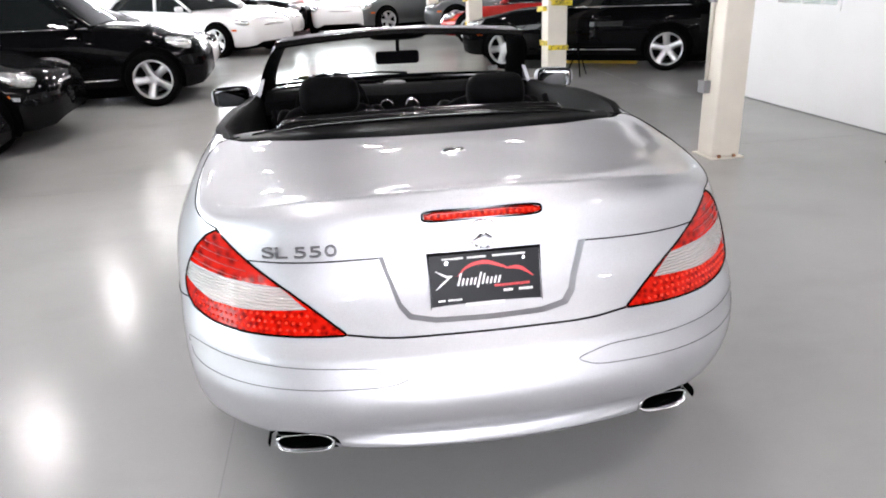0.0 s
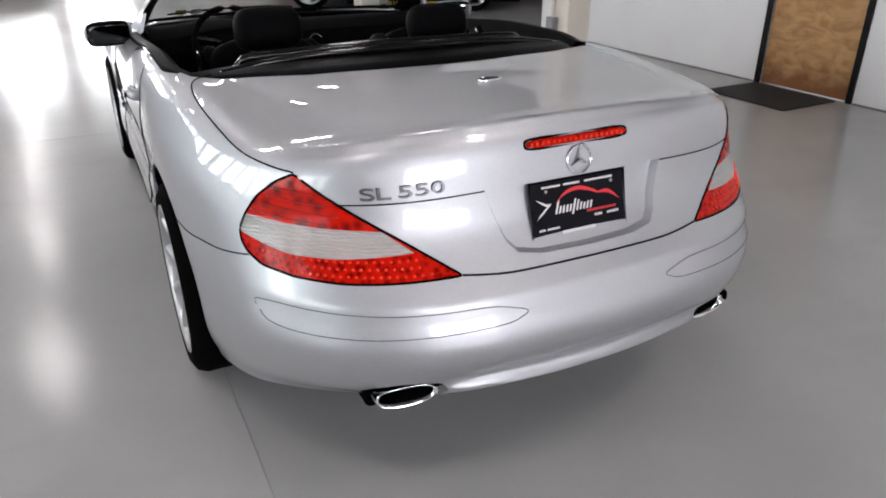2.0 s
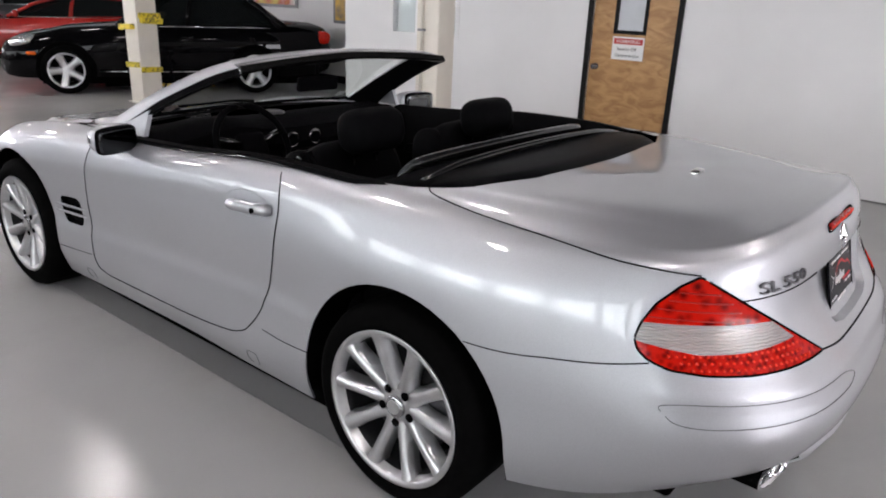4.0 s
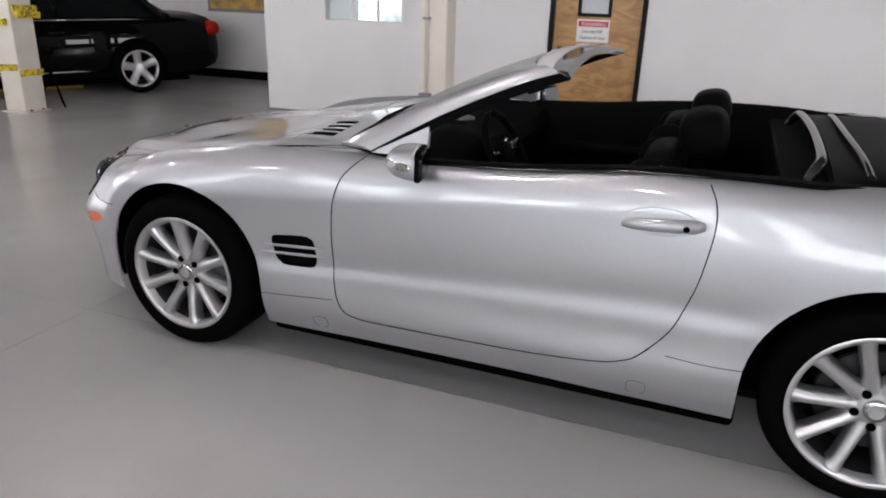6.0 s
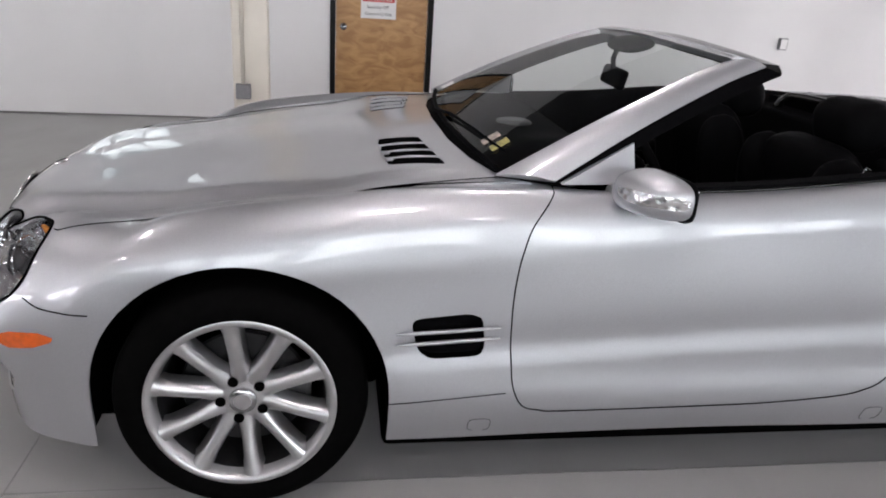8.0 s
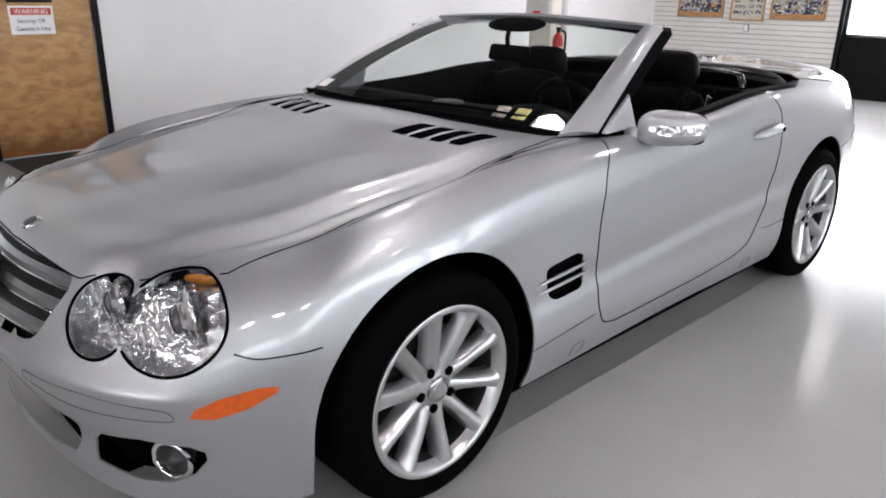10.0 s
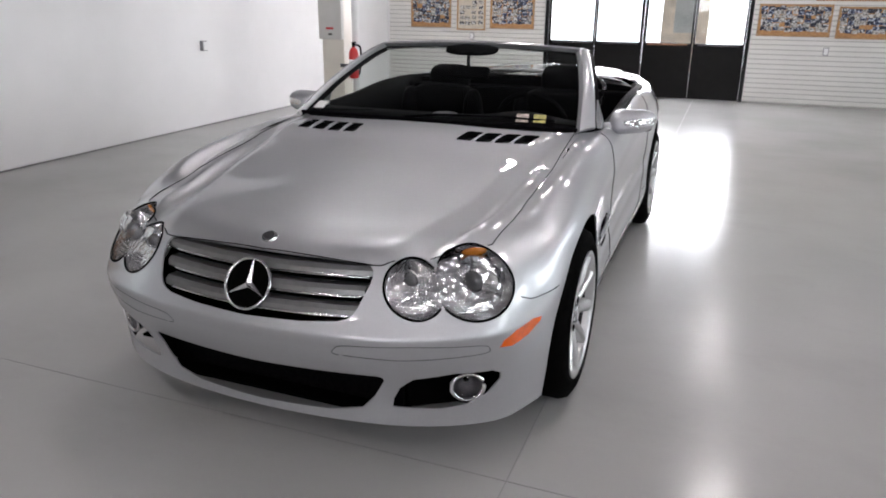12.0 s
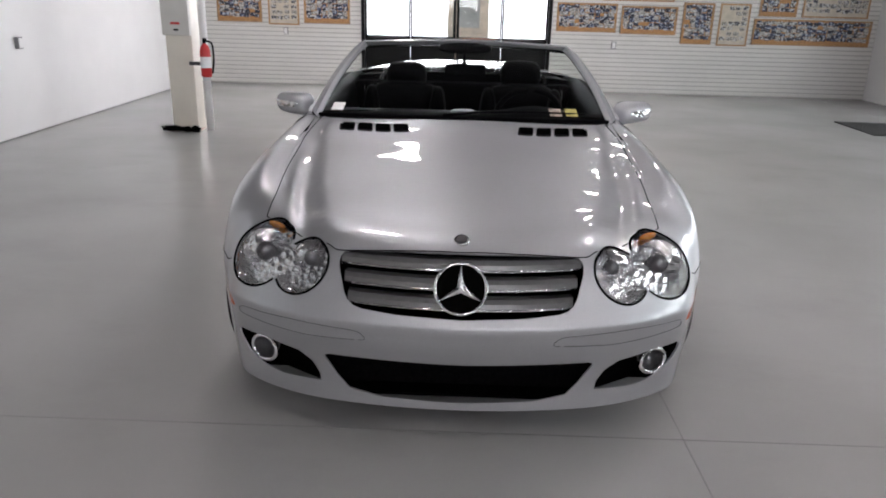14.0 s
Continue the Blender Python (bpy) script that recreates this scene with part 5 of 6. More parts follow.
# ---------------------------------------------------------------- nose
part("chin_tray", box((-.47, 1.74, .178), (.47, 2.0, .188)), GAP, car)
for s in (-1, 1):
    part("chin_tray", box((s * .60 - .12, 1.62, .190), (s * .60 + .12, 1.84, .20)), GAP, car)
part("grille_backing", box((-.44, 1.90, .50), (.44, 1.93, .70)), GAP, car)
for z0 in (.666, .613, .560):
    wide = .386 - (.668 - z0) * .27
    bar, top = bmesh.new(), bmesh.new()
    line = [(-wide + 2 * wide * k / 16) for k in range(17)]
    rows = []
    for x in line:
        yy = 2.085 - (z0 - .60) * .62 - .36 * x * x
        rows.append([bar.verts.new((x, yy + dy, z0 + dz)) for dy, dz in ((-.012, .019), (.002, .008), (.004, -.010), (-.05, -.012), (-.05, .016))])
    for a, b in zip(rows, rows[1:]):
        for k in range(5):
            bar.faces.new((a[k], a[(k + 1) % 5], b[(k + 1) % 5], b[k]))
    bar.faces.new(rows[0]), bar.faces.new(rows[-1][::-1])
    bmesh.ops.recalc_face_normals(bar, faces=bar.faces)
    part("grille_bar", bar, GRILLE_GREY, car, angle=40)
    part("grille_trim", tube([(x, 2.085 - (z0 - .60) * .62 - .36 * x * x + .005, z0 - .011) for x in line], .0042, 6), CHROME, car, "chrome grille trim", smooth=True)
EM = pose(0, 2.103, .617, 29)
ring_bm = tube([EM @ Vector((.080 * math.cos(a * math.tau / 40), 0, .080 * math.sin(a * math.tau / 40))) for a in range(40)], .0046, 8, True)
emblem = part("grille_emblem", ring_bm, CHROME_SOFT, car, "chrome ring emblem on the grille", smooth=True)
disc = bmesh.new()
bmesh.ops.create_cone(disc, cap_ends=True, segments=40, radius1=.077, radius2=.077, depth=.006, matrix=EM @ pose(0, -.007, 0, 90))
part("emblem_plate", disc, GAP, emblem)


def three_arms(m, r, thick, wide):
    bm = bmesh.new()
    top = bm.verts.new(m @ Vector((0, thick, 0)))
    rim_pts = []
    for k in range(6):
        a = math.pi / 2 + k * math.tau / 6
        rr = r if k % 2 == 0 else wide
        rim_pts.append(bm.verts.new(m @ Vector((rr * math.cos(a), 0, rr * math.sin(a)))))
    for k in range(6):
        bm.faces.new((top, rim_pts[k], rim_pts[(k + 1) % 6]))
    bm.faces.new(rim_pts[::-1])
    bmesh.ops.recalc_face_normals(bm, faces=bm.faces)
    return bm


part("emblem_arms", three_arms(EM @ pose(0, -.003, 0), .078, .012, .013), CHROME_SOFT, emblem, "chrome three-armed relief")
badge = bmesh.new()
bp_ = on_skin(0, 1.972, PLAN)
bmesh.ops.create_cone(badge, cap_ends=True, segments=28, radius1=.028, radius2=.024, depth=.008, matrix=Matrix.Translation(bp_) @ pose(0, 0, .002, -24) @ Matrix.Diagonal((1, 1, 1, 1)))
part("hood_badge", badge, CHROME_SOFT, car, "small round chrome hood badge", angle=30)
bd2 = bmesh.new()
bmesh.ops.create_cone(bd2, cap_ends=True, segments=28, radius1=.019, radius2=.018, depth=.004, matrix=Matrix.Translation(bp_) @ pose(0, .0015, .0065, -24))
part("badge_plate", bd2, DARK_METAL, car)
# lower intake and fog lamp pods
part("intake_mesh", box((-.46, 1.93, .2), (.46, 1.95, .40)), MESH_BLACK, car, "black mesh of the lower air intake")
for s in (-1, 1):
    pod = bmesh.new()
    add_box(pod, (-.19, -.01, -.10), (.16, .01, .09), pose(s * .61, 1.86, .305, 0, 0, s * -33), .005)
    part("fog_lamp_recess", pod, GAP, car)
    fm = pose(s * .672, 1.925, .305, 0, 0, s * -26)
    part("fog_lamp_rim", tube([fm @ Vector((.052 * math.cos(a * math.tau / 28), 0, .045 * math.sin(a * math.tau / 28))) for a in range(28)], .007, 8, True), CHROME, car, "chrome fog lamp ring", smooth=True)
    bowl = lathe([(-.05, .01), (-.045, .03), (-.02, .044), (0, .047)], "Y", 28)
    for v in bowl.verts:
        v.co = fm @ v.co
    part("fog_lamp_bowl", bowl, DARK_METAL, car, "mirrored fog lamp bowl", smooth=True)
    lens = bmesh.new()
    bmesh.ops.create_uvsphere(lens, u_segments=20, v_segments=10, radius=.046, matrix=fm @ Matrix.Diagonal((1, .22, .9, 1)))
    part("fog_lamp_lens", lens, LENS_GLASS, car, smooth=True)
    # headlamps
    sheet = panel_sheet(HEAD, (s,))
    back = sheet.copy()
    inward = Vector((-s * .5, -.866, 0)) * .05
    for v in back.verts:
        v.co = v.co + inward
    part("headlamp_glass", sheet, LENS_GLASS, car, "clear headlamp cover", smooth=True)
    part("headlamp_reflector", back, REFLECTOR, car, "faceted mirrored headlamp reflector", smooth=True)
    wall_bm = bmesh.new()
    src = panel_sheet(HEAD, (s,))
    for e in src.edges:
        if e.is_boundary:
            a, b = e.verts[0].co, e.verts[1].co
            q = [wall_bm.verts.new(p) for p in (a, b, b + inward, a + inward)]
            wall_bm.faces.new(q)
    src.free()
    part("headlamp_bowl", wall_bm, REFLECTOR, car, smooth=True)
    for (hu, hz, rr, rp) in ((.362, .640, .072, .036), (.553, .650, .05, .026)):
        q = on_skin(hu, hz, HEADV)
        c = Vector((q.x if s < 0 else -q.x, q.y, q.z)) + inward * .62
        m = look(c, c + Vector((s * .22, -.97, .0)))  # axis towards the nose
        prof = lathe([(0, rp), (.004, rp + .008), (.012, rp + .012), (.018, rr), (.022, rr + .004)], "Z", 32)
        for v in prof.verts:
            v.co = m @ (v.co * Vector((1, 1, -1)))
        part("headlamp_ring", prof, REFLECTOR, car, "mirrored ring round the projector", smooth=True)
        ball = bmesh.new()
        bmesh.ops.create_uvsphere(ball, u_segments=24, v_segments=12, radius=rp, matrix=m @ pose(0, 0, 0) @ Matrix.Diagonal((1, 1, .55, 1)))
        part("projector_lens", ball, LAMP_BALL, car, "grey glass projector lens", smooth=True)
        part("projector_trim", tube([m @ Vector((rr * .86 * math.cos(a * math.tau / 32), rr * .86 * math.sin(a * math.tau / 32), -.024)) for a in range(32)], .0030, 6, True), CHROME, car, "chrome trim ring", smooth=True)
    q = on_skin(.345, .712, HEADV)
    c = Vector((q.x if s < 0 else -q.x, q.y, q.z)) + inward * .42
    ind = bmesh.new()
    bmesh.ops.create_uvsphere(ind, u_segments=16, v_segments=10, radius=1, matrix=Matrix.Translation(c) @ pose(0, 0, 0, -20, 0, s * -35) @ Matrix.Diagonal((.042, .010, .015, 1)))
    part("indicator_lens", ind, AMBER_DIM, car, "dim amber indicator inside the headlamp", smooth=True)

# moulded ribs inside the headlamp covers
for s in (-1, 1):
    for cu, cv, ru, rv, levels in ((.362, .640, .118, .085, (.575, .590, .605, .668, .682, .696)), (.548, .632, .084, .069, (.588, .600, .612, .624))):
        for v in levels:
            reach = ru * math.sqrt(max(0, 1 - ((v - cv) / rv) ** 2))
            line = [on_skin(cu - reach + 2 * reach * k / 12, v, HEADV, -.012) for k in range(13)]
            line = [(p.x if s < 0 else -p.x, p.y, p.z) for p in line if p is not None]
            if len(line) > 3:
                part("lens_rib", tube(line, .0016, 5), CHROME_SOFT, car, "bright moulded rib", smooth=True)

# raised slats between the slots of the hood vents
for s in (-1, 1):
    for k in range(3):
        x0 = -.245 - k * .084
        line = [on_skin(x, y, PLAN) + Vector((0, 0, .001)) for x, y in ((x0 - .0775, .914 - k * .005), (x0 - .086, .842 - k * .008), (x0 - .0945, .768 - k * .012))]
        slat = bmesh.new()
        add_tube(slat, [(p.x if s < 0 else -p.x, p.y, p.z) for p in line], [.003, .0045, .003], 8)
        part("vent_slat", slat, SILVER, car, smooth=True)

# ---------------------------------------------------------------- side: fins, handles, mirrors
for s in (-1, 1):
    for z0 in (.535, .503):
        fin = bmesh.new()
        line = [(y, z0 + (y - .745) * -.06) for y in (.885, .85, .78, .70, .63, .605)]
        pts = [on_skin(y, z, SIDE, .007) for y, z in line]
        add_tube(fin, [(p.x if s < 0 else -p.x, p.y, p.z) for p in pts], [.002, .005, .006, .006, .005, .002], 8)
        part("vent_fin", fin, SILVER, car, "silver fin across the side vent", smooth=True)
    hd = bmesh.new()
    pts = [on_skin(y, z, SIDE, d) for y, z, d in ((-.475, .808, .004), (-.52, .816, .02), (-.58, .822, .028), (-.64, .826, .025), (-.695, .828, .012), (-.715, .828, .0))]
    rings = add_tube(hd, [(p.x if s < 0 else -p.x, p.y, p.z) for p in pts], [.009, .018, .020, .021, .022, .015], 12)
    part("door_handle", hd, SILVER, car, "silver pull door handle", smooth=True)
    dish = bmesh.new()
    vs = []
    for a in range(28):
        p = on_skin(-.588 + .118 * math.cos(a * math.tau / 28), .828 + .044 * math.sin(a * math.tau / 28), SIDE, .0018)
        vs.append(dish.verts.new((p.x if s < 0 else -p.x, p.y, p.z)))
    mid = on_skin(-.60, .822, SIDE, -.022)
    c = dish.verts.new((mid.x if s < 0 else -mid.x, mid.y, mid.z))
    for a in range(28):
        dish.faces.new((vs[a], vs[(a + 1) % 28], c) if s < 0 else (vs[(a + 1) % 28], vs[a], c))
    part("handle_dish", dish, SILVER, car, smooth=True)
    p = on_skin(-.668, .827, SIDE, .044)
    lock = bmesh.new()
    bmesh.ops.create_cone(lock, cap_ends=True, segments=16, radius1=.010, radius2=.009, depth=.006, matrix=Matrix.Translation((p.x if s < 0 else -p.x, p.y, p.z)) @ pose(0, 0, 0, 0, 90))
    part("lock_button", lock, GAP, car)
    # mirror: rounded housing on a foot, with the indicator wrapped round its outer end
    def housing(x, y, z, grow=1.0):
        y = y * .105 if y > 0 else y * .018
        x, z = math.copysign(abs(x) ** .62, x) * .106, math.copysign(abs(z) ** .62, z) * .058
        x, y, z = x * grow, y * grow, z * grow
        return (s * (.912 + x * (1 - y * .6)), .225 + y - x * .25, .925 + z * (1 - x * 1.0) + x * .05)

    mir = bmesh.new()
    bmesh.ops.create_uvsphere(mir, u_segments=40, v_segments=24, radius=1)
    for v in mir.verts:
        v.co = housing(*v.co)
    if s < 0:
        bmesh.ops.reverse_faces(mir, faces=mir.faces)
    mirror = part("wing_mirror", mir, SILVER, car, "silver wing mirror with a built-in indicator", smooth=True)
    part("mirror_bezel", cushion(.194, .108, .024, pose(s * .913, .209, .926, 0, 0, s * -14), .42, 28), BLACK_PLASTIC, mirror, "black mirror bezel", smooth=True)
    part("mirror_glass", cushion(.178, .094, .030, pose(s * .913, .204, .926, 0, 0, s * -14), .36, 28), MIRROR if s > 0 else MIRROR_DARK, mirror, "silvered mirror glass, reflection darkened by its colour" if s > 0 else "mirror glass, dark reflection put into its colour", smooth=True)
    ind = bmesh.new()
    rows = []
    for k in range(25):
        t = k / 24
        phi = radians(-8 + 94 * t)
        h = .15 * min(1, (.25 + 6 * t)) * min(1, .5 + 5 * (1 - t))
        lift = 1.016 if k % 3 else 1.006
        mid = .05 - .03 * t
        row = []
        for z, g in ((mid + h, .985), (mid + h * .92, lift), (mid + h * .3, lift), (mid - h * .3, lift), (mid - h * .92, lift), (mid - h, .985)):
            flat = math.sqrt(max(0, 1 - z * z))
            row.append(ind.verts.new(housing(flat * math.sin(phi), flat * math.cos(phi), z, g)))
        rows.append(row)
    for a, b in zip(rows, rows[1:]):
        for k in range(5):
            ind.faces.new((a[k], a[k + 1], b[k + 1], b[k]))
    bmesh.ops.recalc_face_normals(ind, faces=ind.faces)
    part("mirror_indicator", ind, REFLECTOR, mirror, "clear ribbed indicator strip", angle=25)
    foot = bmesh.new()
    add_tube(foot, [(s * .78, .30, .885), (s * .82, .285, .895), (s * .86, .27, .91)], [.035, .03, .03], 12)
    part("mirror_foot", foot, SILVER, mirror, smooth=True)
    sail = bmesh.new()
    outer = [sail.verts.new((s * x, y, z)) for x, y, z in ((.800, .455, .915), (.742, .250, 1.020), (.778, .245, .915))]
    inner_ = [sail.verts.new((s * (v.co.x * s - .02), v.co.y, v.co.z)) for v in outer]
    sail.faces.new(outer), sail.faces.new(inner_[::-1])
    for k in range(3):
        sail.faces.new((outer[k], inner_[k], inner_[(k + 1) % 3], outer[(k + 1) % 3]))
    bmesh.ops.recalc_face_normals(sail, faces=sail.faces)
    part("mirror_triangle", sail, SILVER, mirror)

# ---------------------------------------------------------------- windscreen
F = curve([(-.730, .618, .922), (-.680, .335, 1.068), (-.612, .06, 1.191), (-.570, -.085, 1.238)], 8)   # glass side of the pillar
R = curve([(-.785, .430, .915), (-.725, .190, 1.056), (-.655, -.05, 1.169), (-.610, -.195, 1.220)], 8)  # door side of the pillar
for s in (1, -1):
    bm = bmesh.new()
    rows = []
    for f, r in zip(F, R):
        out = Vector((-.7, 0.0, .7)) * .012
        r = f.lerp(r, .80)
        mid = (f + r) / 2 + out
        rows.append([bm.verts.new((s * p.x, p.y, p.z)) for p in (f, f.lerp(mid, .5) + out * .4, mid, mid.lerp(r, .5) + out * .4, r, r - out * 2.2, f - out * 2.2)])
    for a, b in zip(rows, rows[1:]):
        for k in range(7):
            bm.faces.new((a[k], a[(k + 1) % 7], b[(k + 1) % 7], b[k]))
    bm.faces.new(rows[0]), bm.faces.new(rows[-1][::-1])
    bmesh.ops.recalc_face_normals(bm, faces=bm.faces)
    part("windscreen_pillar", bm, SILVER, car, angle=50)
    seal = bmesh.new()
    rows = []
    for f, r in zip(F, R):
        d = (r - f).normalized()
        r = f.lerp(r, .80)
        rows.append([seal.verts.new((s * p.x, p.y, p.z)) for p in (r + Vector((.004, 0, .0)), r + d * .046 + Vector((.0, 0, -.014)), r + d * .028 + Vector((.026, 0, -.021)), f + Vector((.022, -.004, -.020)), f + Vector((.008, .0, -.010)))])
    for a, b in zip(rows, rows[1:]):
        for k in range(5):
            seal.faces.new((a[k], a[(k + 1) % 5], b[(k + 1) % 5], b[k]))
    seal.faces.new(rows[0]), seal.faces.new(rows[-1][::-1])
    bmesh.ops.recalc_face_normals(seal, faces=seal.faces)
    part("pillar_seal", seal, BLACK_PLASTIC, car, "black rubber pillar seal", angle=50)
HF = curve([(-.572, -.08, 1.238), (-.35, -.045, 1.250), (0, -.03, 1.260), (.35, -.045, 1.250), (.572, -.08, 1.238)], 6)
HR = curve([(-.615, -.195, 1.220), (-.37, -.175, 1.240), (0, -.165, 1.254), (.37, -.175, 1.240), (.615, -.195, 1.220)], 6)
bm, under = bmesh.new(), bmesh.new()
rows, rows2 = [], []
for f, r in zip(HF, HR):
    whole, r = r, f.lerp(r, .58) + Vector((0, 0, .004))
    m = (f + r) / 2 + Vector((0, 0, .008))
    rows.append([bm.verts.new(p) for p in (f, f.lerp(m, .6) + Vector((0, 0, .004)), m, m.lerp(r, .7) + Vector((0, 0, .003)), r, r + Vector((0, .02, -.02)), f + Vector((0, -.01, -.02)))])
    b = whole
    rows2.append([under.verts.new(p) for p in (r + Vector((0, .006, .002)), b + Vector((0, -.006, .010)), b + Vector((0, -.022, -.012)), b + Vector((0, -.012, -.022)), b + Vector((0, .05, -.026)), f + Vector((0, .0, -.020)), f + Vector((0, -.012, -.018)))])
for g, rr in ((bm, rows), (under, rows2)):
    for a, b in zip(rr, rr[1:]):
        for k in range(7):
            g.faces.new((a[k], a[(k + 1) % 7], b[(k + 1) % 7], b[k]))
    g.faces.new(rr[0]), g.faces.new(rr[-1][::-1])
    bmesh.ops.recalc_face_normals(g, faces=g.faces)
part("windscreen_header", bm, SILVER, car, "silver windscreen header", angle=50)
part("header_lining", under, BLACK_GLOSS, car, "glossy black header lining with seal", angle=50)
pane = bmesh.new()
rows = []
for k in range(25):
    u = -1 + k / 12
    base = Vector((u * .715, .665 - .065 * u * u - .01 * u**4, .930 - .010 * u * u))
    top = Vector((u * .572, -.03 - .05 * u * u, 1.254 - .018 * u * u))
    row = []
    for j in range(13):
        t = j / 12
        p = base.lerp(top, t)
        p.z += .028 * math.sin(t * math.pi)
        row.append(pane.verts.new(p))
    rows.append(row)
for a, b in zip(rows, rows[1:]):
    for k in range(12):
        pane.faces.new((a[k], b[k], b[k + 1], a[k + 1]))
wind = part("windscreen", pane, SCREEN_GLASS, car, "clear curved windscreen", smooth=True)
wind.visible_shadow = False
rim_line = [(.715 * u, .662 - .065 * u * u, .931 - .010 * u * u) for u in [k / 12 - 1 for k in range(25)]]
part("windscreen_seal", tube(rim_line, .009, 6), BLACK_PLASTIC, car, smooth=True)
cowl = bmesh.new()
rows = []
for k in range(25):
    u = -1 + k / 12
    rows.append([cowl.verts.new(p) for p in ((u * .73, .705 - .09 * u * u, .912 - .01 * u * u), (u * .715, .635 - .065 * u * u, .912 - .012 * u * u))])
for a, b in zip(rows, rows[1:]):
    cowl.faces.new((a[0], b[0], b[1], a[1]))
part("cowl_panel", cowl, BLACK_PLASTIC, car, "black cowl panel below the windscreen")
wip = bmesh.new()
add_tube(wip, [(.10, .680, .942), (-.05, .648, .958), (-.35, .612, .962), (-.60, .568, .952)], [.008, .006, .005, .004], 8)
part("wiper", wip, BLACK_PLASTIC, car, "black wiper arm and blade", smooth=True)
for x0, mat, lab in ((-.50, STICKER, "yellow and white inspection sticker"), (-.425, STICKER_W, "white and red inspection sticker"), (.585, SIGN_WHITE, "small white sticker")):
    st = bmesh.new()
    u = x0 / .66
    c = Vector((x0, .515, 1.0))
    base, top = Vector((u * .715, .665 - .065 * u * u, .930)), Vector((u * .572, -.03 - .05 * u * u, 1.24))
    d = (top - base).normalized()
    for (a, b) in ((0, 0), (1, 0), (1, 1), (0, 1)):
        t = .045 + b * .075
        p = base.lerp(top, t)
        p.z += .028 * math.sin(t * math.pi) - .004
        st.verts.new((p.x + (a - .5) * .058, p.y, p.z))
    st.verts.ensure_lookup_table()
    st.faces.new(st.verts[:])
    part("inspection_sticker", st, mat, car, lab)
mirror_in = part("rear_view_mirror", box((-.115, -.016, -.035), (.115, .016, .035), pose(-.005, .045, 1.105, 14, 0, -4), .014), BLACK_PLASTIC, car, "black rear-view mirror", smooth=False)
part("mirror_stem", tube([(0, .05, 1.13), (0, .055, 1.17), (0, .04, 1.215)], .010, 8), BLACK_PLASTIC, mirror_in, smooth=True)
part("mirror_console", cushion(.30, .040, .12, pose(0, .0, 1.222, -18), .8, 20), BLACK_PLASTIC, car, "black roof console round the mirror stem", smooth=True)

# ---------------------------------------------------------------- cockpit
part("cockpit_floor", box((-.80, -1.45, .24), (.80, .62, .27)), CARPET, car)
for s in (-1, 1):
    card = bmesh.new()
    rows = []
    for k in range(15):
        y = .27 - k * .105
        top = on_skin(-.815, max(y, -1.28), PLAN) or Vector((-.815, y, .95))
        zt = top.z
        w = .815 if y > -1.0 else .815 - (-1.0 - y) * .25
        rows.append([card.verts.new((s * x, y, z)) for x, z in ((w + .008, zt + .001), (w + .004, zt + .016), (w - .03, zt + .018), (w - .06, zt - .01), (w - .09, zt - .20), (w - .10, .27))])
    for a, b in zip(rows, rows[1:]):
        for k in range(5):
            card.faces.new((a[k], a[k + 1], b[k + 1], b[k]))
    bmesh.ops.recalc_face_normals(card, faces=card.faces)
    part("door_card", card, BLACK_LEATHER, car, "black door lining with a rubber belt strip", angle=40)
    arm = box((s * .70 - .04, -.55, .68), (s * .70 + .04, .10, .73), None, .02)
    part("armrest", arm, BLACK_LEATHER, car, smooth=True)
for s in (-1, 1):
    line = [on_skin(-.822, .24 - k * .075, PLAN) for k in range(14)]
    part("belt_trim", tube([(p.x if s < 0 else -p.x, p.y, p.z + .006) for p in line], .0045, 6), BLACK_GLOSS, car, "glossy black belt trim", smooth=True)
# dashboard
dash = bmesh.new()
rows = []
for k in range(21):
    u = -1 + k / 10
    bulge = .018 * math.exp(-((u + .52) / .22) ** 2)
    rows.append([dash.verts.new((u * .74, y, z)) for y, z in ((.60 - .05 * u * u, .885), (.45, .915 + bulge), (.28, .915 + bulge * 2), (.18, .885 + bulge * 2), (.15, .82 + bulge), (.20, .68), (.26, .40))])
for a, b in zip(rows, rows[1:]):
    for k in range(6):
        dash.faces.new((a[k], b[k], b[k + 1], a[k + 1]))
bmesh.ops.recalc_face_normals(dash, faces=dash.faces)
part("dashboard", dash, BLACK_PLASTIC, car, "black dashboard", angle=40)
part("dash_panel", box((-.13, -.012, -.09), (.13, .012, .09), pose(.0, .172, .76, -12), .008), PIANO, car, "dark centre console panel")
for x0 in (-.07, .07):
    part("air_vent", tube([(x0 + .034 * math.cos(a * math.tau / 20), .158, .83 + .034 * math.sin(a * math.tau / 20)) for a in range(20)], .006, 6, True), CHROME, car, "round chrome-ringed air vent", smooth=True)
part("dash_speaker", lathe([(.918, .0), (.922, .05), (.918, .062), (.912, .066)], "Z", 28), DARK_METAL, car, "oval dash speaker cover", angle=40).location = (0, .40, .012)
part("centre_console", box((-.11, -.75, .27), (.11, .22, .60), None, .03), BLACK_PLASTIC, car, smooth=False)
part("gear_lever", lathe([(.58, .02), (.64, .012), (.68, .014), (.70, .024), (.73, .022), (.745, .0)], "Z", 16), BLACK_LEATHER, car, smooth=True).location = (0, -.08, 0)
SW = pose(-.37, .06, .86, 62)
wheel_rim = part("steering_wheel", tube([SW @ Vector((.182 * math.cos(a * math.tau / 40), .182 * math.sin(a * math.tau / 40), 0)) for a in range(40)], .015, 10, True), BLACK_LEATHER, car, "black leather steering wheel", smooth=True)
